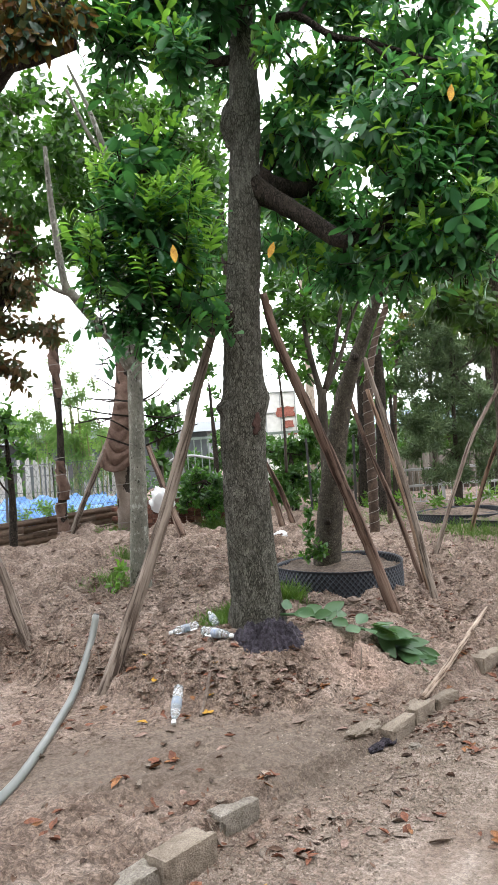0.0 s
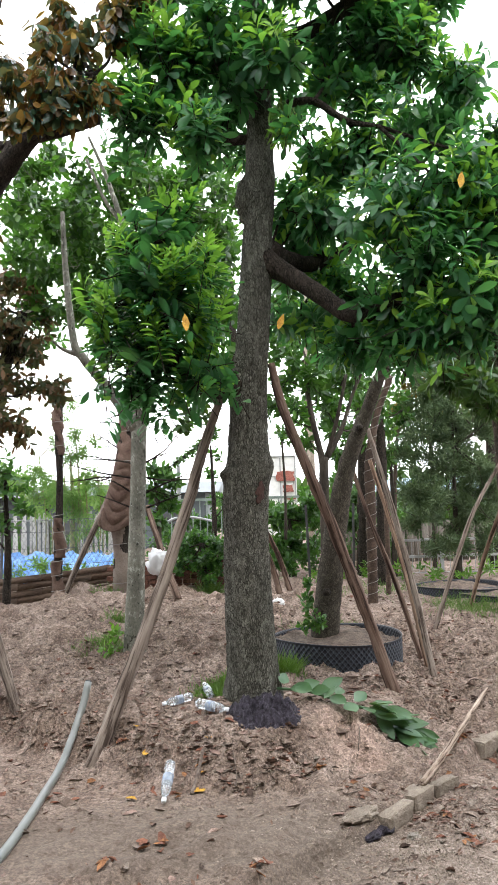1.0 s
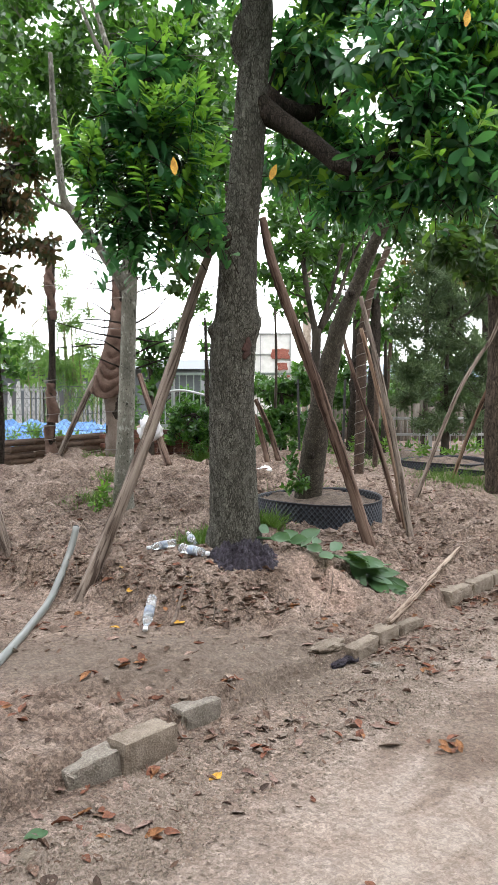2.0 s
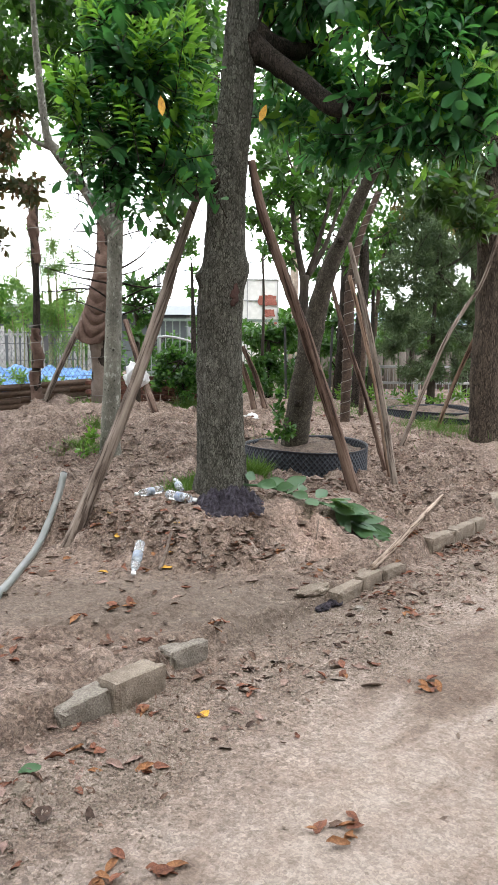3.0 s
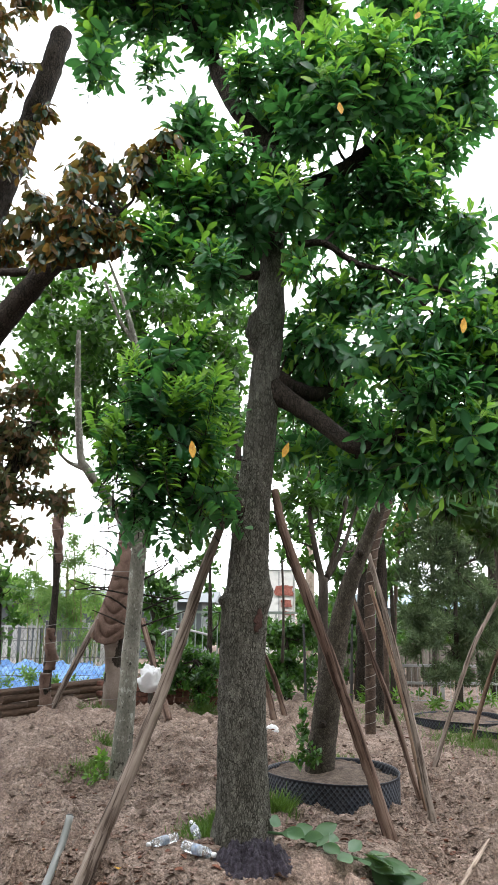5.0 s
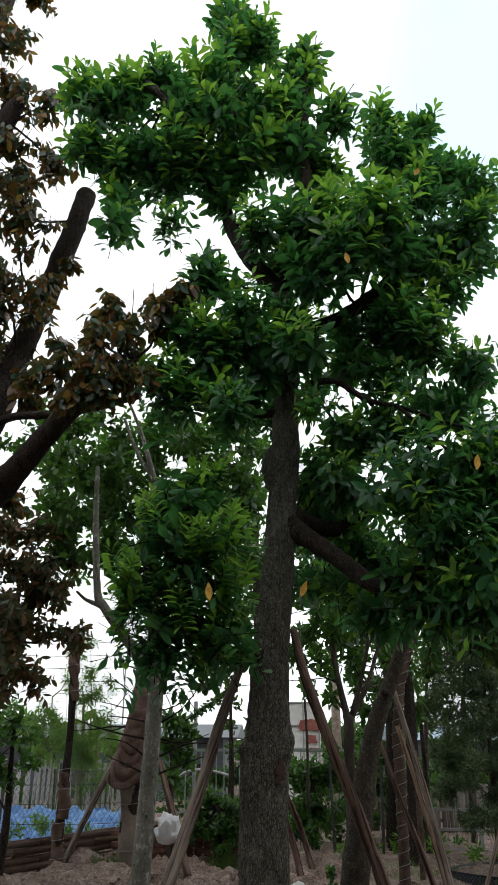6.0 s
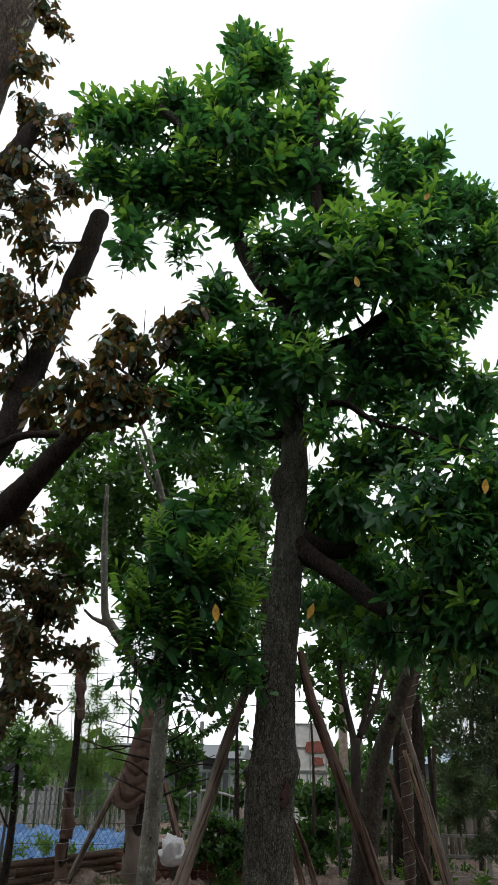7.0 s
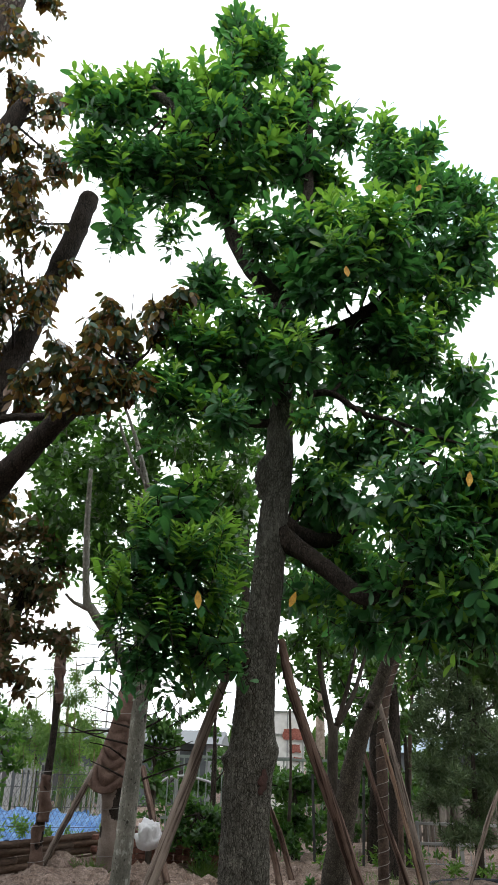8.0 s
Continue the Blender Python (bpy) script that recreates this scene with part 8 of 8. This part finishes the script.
# ---- grass and weeds ----
def grass_tuft(at, n, tall, wide, seed, name="grass_tuft", label="tuft of thin green grass"):
    rng = np.random.default_rng(seed)
    base = np.array([at] * n) + np.c_[rng.normal(size=(n, 2)) * wide, np.zeros(n)]
    base[:, 2] = [soil_at(x, y) - 0.005 for x, y, _ in base]
    way = np.c_[rng.normal(size=(n, 2)) * 0.45, np.ones(n)]
    ln = rng.uniform(0.4, 1.1, n) * tall
    me = leaf_mesh(name, base, way, np.c_[rng.normal(size=(n, 2)), np.full(n, 0.2)], ln, np.full(n, 0.003) + 0.003 * rng.random(n), leaf_template(0.1, 0.35))
    ob = part(name, me, GRASS, None)
    tagged(ob, label, "grass", kind="stuff")


for k, (spot, n, tall, wide) in enumerate(zip(GRASS_SPOTS, (420, 420, 320, 320, 300, 260, 420, 260, 160, 420, 420, 420, 420), (0.12, 0.19, 0.09, 0.07, 0.09, 0.12, 0.14, 0.14, 0.16, 0.13, 0.13, 0.26, 0.24), (0.07, 0.055, 0.10, 0.12, 0.06, 0.12, 0.25, 0.12, 0.05, 0.35, 0.25, 0.07, 0.07))):
    grass_tuft(spot, n, tall, wide, 80 + k)
rx, ry = LEAN_TRUNK[0][0], LEAN_TRUNK[0][1]
vine = foliage("vine_weed", [(rx - 0.13, ry - 0.2, 0.60, 0.09), (rx - 0.15, ry - 0.17, 0.70, 0.07), (rx - 0.12, ry - 0.17, 0.80, 0.06), (rx - 0.05, ry - 0.21, 0.58, 0.08), (rx - 0.13, ry - 0.15, 0.90, 0.045)], LEAF_SHRUB, None, 0.055, 0.034, 6, 1100, seed=91)
tagged(vine, "leafy green weed climbing the leaning trunk's foot", "weed")
gx, gy = GREY_TRUNK[0][0], GREY_TRUNK[0][1]
weed = foliage("weed", [(gx - 0.16, gy - 0.1, soil_at(gx, gy) + 0.10, 0.08), (gx - 0.13, gy - 0.1, soil_at(gx, gy) + 0.2, 0.06)], LEAF_BRIGHT, None, 0.07, 0.035, 6, 900, seed=92)
tagged(weed, "small bright green weed at the grey trunk's foot", "weed")
far_weeds = foliage("far_weeds", [(-3.6 + 0.25 * k, 11.9 + 0.3 * math.sin(k * 2.1), 0.62 + 0.08 * math.sin(k), 0.15) for k in range(12)] + [(-6.2 + 0.3 * k, 11.75 + 0.25 * math.sin(k * 1.7), 0.58 + 0.08 * math.sin(k * 3), 0.14) for k in range(9)] + [(1.0 + 0.4 * k, 11.2 + 0.4 * math.sin(k), 0.5, 0.16) for k in range(8)], LEAF_BRIGHT, None, 0.10, 0.03, 7, 380, seed=93)
tagged(far_weeds, "bright green weeds along the far fence", "weeds", kind="stuff")


# ---- soil crumbs, litter, twigs ----
def crumbs(name, n, label, seed, box, size, mat, edge=False):
    rng = np.random.default_rng(seed)
    ico = bmesh.new()
    for p in ((1, 0, 0), (-1, 0, 0), (0, 1, 0), (0, -1, 0), (0, 0, 1), (0, 0, -1)):
        ico.verts.new(p)
    ico.verts.ensure_lookup_table()
    ico.verts.index_update()
    for a, b in ((0, 2), (2, 1), (1, 3), (3, 0)):
        for c in (4, 5):
            ico.faces.new([ico.verts[k] for k in (a, b, c)])
    tv = np.array([v.co for v in ico.verts])
    tf = [tuple(v.index for v in f.verts) for f in ico.faces]
    ico.free()
    verts, faces = [], []
    made = 0
    while made < n:
        x, y = rng.uniform(box[0], box[1]), rng.uniform(box[2], box[3])
        h = float(ground_height(x, y))
        keep = 0.12 + 0.95 * min(1, max(0, (h - 0.09) / 0.09)) * (1.0 if h < 0.29 else 0.55)
        if edge:
            side = -0.754 * x + 0.657 * (y - 2.98)
            keep = math.exp(-((side + 0.22) / 0.26) ** 2) * (0.15 + max(0, 1.8 * noise.noise(Vector((x * 1.8, y * 1.8, 1)))))
        if ((x - 0.52) / 0.30) ** 2 + ((y - 4.38) / 0.26) ** 2 < 1:
            keep *= 0.15
        if rng.random() > keep:
            continue
        s = size * min(2.3, rng.lognormal(0, 0.55))
        v = (tv * rng.uniform(0.6, 1.3, (len(tv), 1)) + rng.normal(size=(len(tv), 3)) * 0.18) * np.array([1, rng.uniform(0.5, 1), rng.uniform(0.35, 0.8)]) * s
        a = rng.random() * 6.28
        v = np.c_[v[:, 0] * math.cos(a) - v[:, 1] * math.sin(a), v[:, 0] * math.sin(a) + v[:, 1] * math.cos(a), v[:, 2]]
        faces += [tuple(i + len(verts) for i in f) for f in tf]
        verts += list(v + np.array([x, y, soil_at(x, y) + s * 0.15]))
        made += 1
    ob = part(name, mesh_of(name, verts, faces, False), mat, None)
    tagged(ob, label, "soil", kind="stuff")


crumbs("soil_clods", 20000, "loose brown clods of soil on the mound", 101, (-2.4, 2.4, 3.7, 8.2), 0.0085, CLOD)
crumbs("track_crumbs", 22000, "fine soil crumbs along the track's edge", 104, (-1.6, 2.4, 1.7, 5.2), 0.0048, GRAVEL, True)
crumbs("large_clods", 1300, "larger dark clods along the mound's edge", 103, (-2.4, 2.2, 3.7, 8.6), 0.019, CLOD)
crumbs("pebbles", 11000, "small pale pebbles on the track", 102, (-1.4, 2.2, 1.7, 4.2), 0.0036, CONCRETE, True)


def litter_spot(rng, near):
    """Where leaves gather: along the kerbs, at the mound's foot, and thinly elsewhere."""
    while True:
        x, y = rng.uniform(-1.9, 2.4), rng.uniform(1.7, 5.8 if near else 9.5)
        side = -0.754 * x + 0.657 * (y - 2.98)
        h = float(ground_height(x, y))
        w = 0.05 + (0.30 if x < 0.1 else 0.65) * math.exp(-((side + 0.12) / 0.25) ** 2) * (0.25 + max(0, 1.5 * noise.noise(Vector((x * 2.2, y * 2.2, 4))))) + ((1.3 if x < 0.15 else 0.7) if 0.115 < h < 0.27 else 0.0) + (0.16 if h >= 0.27 else 0)
        if ((x + 0.32) / 1.05) ** 2 + ((y - 3.58) / 0.40) ** 2 < 1:
            w *= 0.3
        if side < -0.5:
            w *= 0.07
        if y > 5.4:
            w *= 0.5
        if ((x - 0.52) / 0.30) ** 2 + ((y - 4.38) / 0.26) ** 2 < 1:
            w *= 0.1
        if rng.random() < w * 0.9:
            return x, y


def litter():
    rng = random.Random(33)
    kinds = []
    for k in range(15):
        name = "fallen_leaf"
        me = mesh_of(name, *dry_leaf(name, 200 + k, 0.085 + 0.012 * (k % 4), 0.26, 1.0))
        me.materials.append(DRY[(0, 1, 0, 4, 0, 2, 0, 4, 1, 3, 0, 4, 0, 4, 4)[k]])
        kinds.append((me, ("curled dry brown leaf on the soil", "curled reddish-brown leaf on the soil", "orange-brown dry leaf on the soil", "yellow fallen leaf on the soil", "pale tan dry leaf on the soil")[(0, 1, 0, 4, 0, 2, 0, 4, 1, 3, 0, 4, 0, 4, 4)[k]]))
    for k in range(190):
        x, y = litter_spot(rng, True)
        me, label = kinds[rng.randrange(len(kinds))]
        s = rng.uniform(0.40, 0.80)
        ob = part("fallen_leaf", me, None, None, "", pose(x, y, soil_at(x, y) + 0.002, rng.uniform(-9, 9), rng.uniform(-9, 9), rng.uniform(0, 360)) @ Matrix.Scale(s, 4))
        tagged(ob, label, "leaf", "fallen leaves")
    for cx, cy, _ in LEAF_CLUSTERS:
        for k in range(rng.randrange(5, 10)):
            x, y = cx + rng.gauss(0, 0.036), cy + rng.gauss(0, 0.036)
            me, label = kinds[(0, 1, 8, 5, 5, 1, 5, 1, 8, 3)[rng.randrange(10)]]
            ob = part("fallen_leaf", me, None, None, "", pose(x, y, soil_at(x, y) + 0.002 * k, rng.uniform(-25, 25), rng.uniform(-25, 25), rng.uniform(0, 360)) @ Matrix.Scale(rng.uniform(0.42, 0.78), 4))
            tagged(ob, label, "leaf", "fallen leaves")
    for x, y, k, turn, size, mat, label in ((-0.60, 2.20, 3, 40, 0.75, LEAF_CUT, "round green fallen leaf on the track"), (-0.50, 1.96, 6, 100, 0.85, LITTER_DARK, "grey withered leaf on the track"), (-0.315, 4.02, 9, 60, 0.85, DRY[3], "yellow leaf leaning on the mound"), (-0.66, 3.98, 7, 150, 0.7, DRY[3], "yellow leaf at the mound's foot")):
        me = mesh_of("fallen_leaf", *dry_leaf("fallen_leaf", 700 + k, 0.105, 0.33, 0.7))
        ob = part("fallen_leaf", me, mat, None, "", pose(x, y, soil_at(x, y) + 0.006, 6, 5, turn) @ Matrix.Scale(size, 4))
        tagged(ob, label, "leaf", "fallen leaves")
    for m in range(5):
        verts, faces = [], []
        for k in range((560, 440, 160, 800, 640)[m]):
            x, y = litter_spot(rng, False)
            v, f = dry_leaf("leaf", 400 + k + m * 600, rng.uniform(0.026, 0.074), rng.uniform(0.18, 0.32), rng.uniform(0.7, 1.9))
            mat = pose(x, y, soil_at(x, y) + 0.001, rng.uniform(-16, 16), rng.uniform(-16, 16), rng.uniform(0, 360))
            faces += [tuple(i + len(verts) for i in g) for g in f]
            verts += [mat @ Vector(p) for p in v]
        ob = part("leaf_litter", mesh_of("leaf_litter", verts, faces), (DRY[0], DRY[1], LITTER_DARK, LITTER_PINK, DRY[4])[m], None)
        tagged(ob, ("scattered brown leaf litter", "scattered reddish leaf litter", "scattered dark leaf litter", "scattered dull pink leaf litter", "scattered pale leaf litter")[m], "leaf litter", kind="stuff")
    for k in range(46):
        x, y = litter_spot(rng, True)
        ln, a = rng.uniform(0.06, 0.2), rng.uniform(0, 6.28)
        rows = []
        for j in range(4):
            px, py = x + ln * (j / 3 - 0.5) * math.cos(a) + rng.uniform(-.012, .012), y + ln * (j / 3 - 0.5) * math.sin(a) + rng.uniform(-.012, .012)
            rows.append((px, py, soil_at(px, py) + 0.004, rng.uniform(0.002, 0.005)))
        ob = limb("twig", rows, CUT_WOOD, None, 6, 0.03, 0.2)
        tagged(ob, "small dry brown twig on the soil", "twig", "fallen twigs")


litter()


def flakes():
    """Fine leaf crumbs and bark flakes trodden into the soil."""
    rng = np.random.default_rng(55)
    pick = random.Random(56)
    for m, (mat, what) in enumerate(((DRY[0], "brown leaf crumbs trodden into the soil"), (CLOD, "dark soil flakes on the bed"), (DRY[4], "pale leaf crumbs trodden into the soil"))):
        n = (2600, 2200, 700)[m]
        spots = [litter_spot(pick, True) for k in range(n)]
        base = np.array([(x, y, soil_at(x, y) + 0.004) for x, y in spots])
        a = rng.random(n) * 6.28
        way = np.c_[np.cos(a), np.sin(a), rng.normal(size=n) * 0.25]
        up = np.c_[rng.normal(size=(n, 2)) * 0.4, np.ones(n)]
        ln = rng.uniform(0.010, 0.034, n)
        ob = part("leaf_crumbs", leaf_mesh("leaf_crumbs", base, way, up, ln, ln * rng.uniform(0.25, 0.6, n), leaf_template(0.6, -0.3)[[0, 1, 2, 3, 4, 5, 6, 10]], None, PLAIN_LEAF), mat, None)
        tagged(ob, what, "leaf litter", kind="stuff")


flakes()
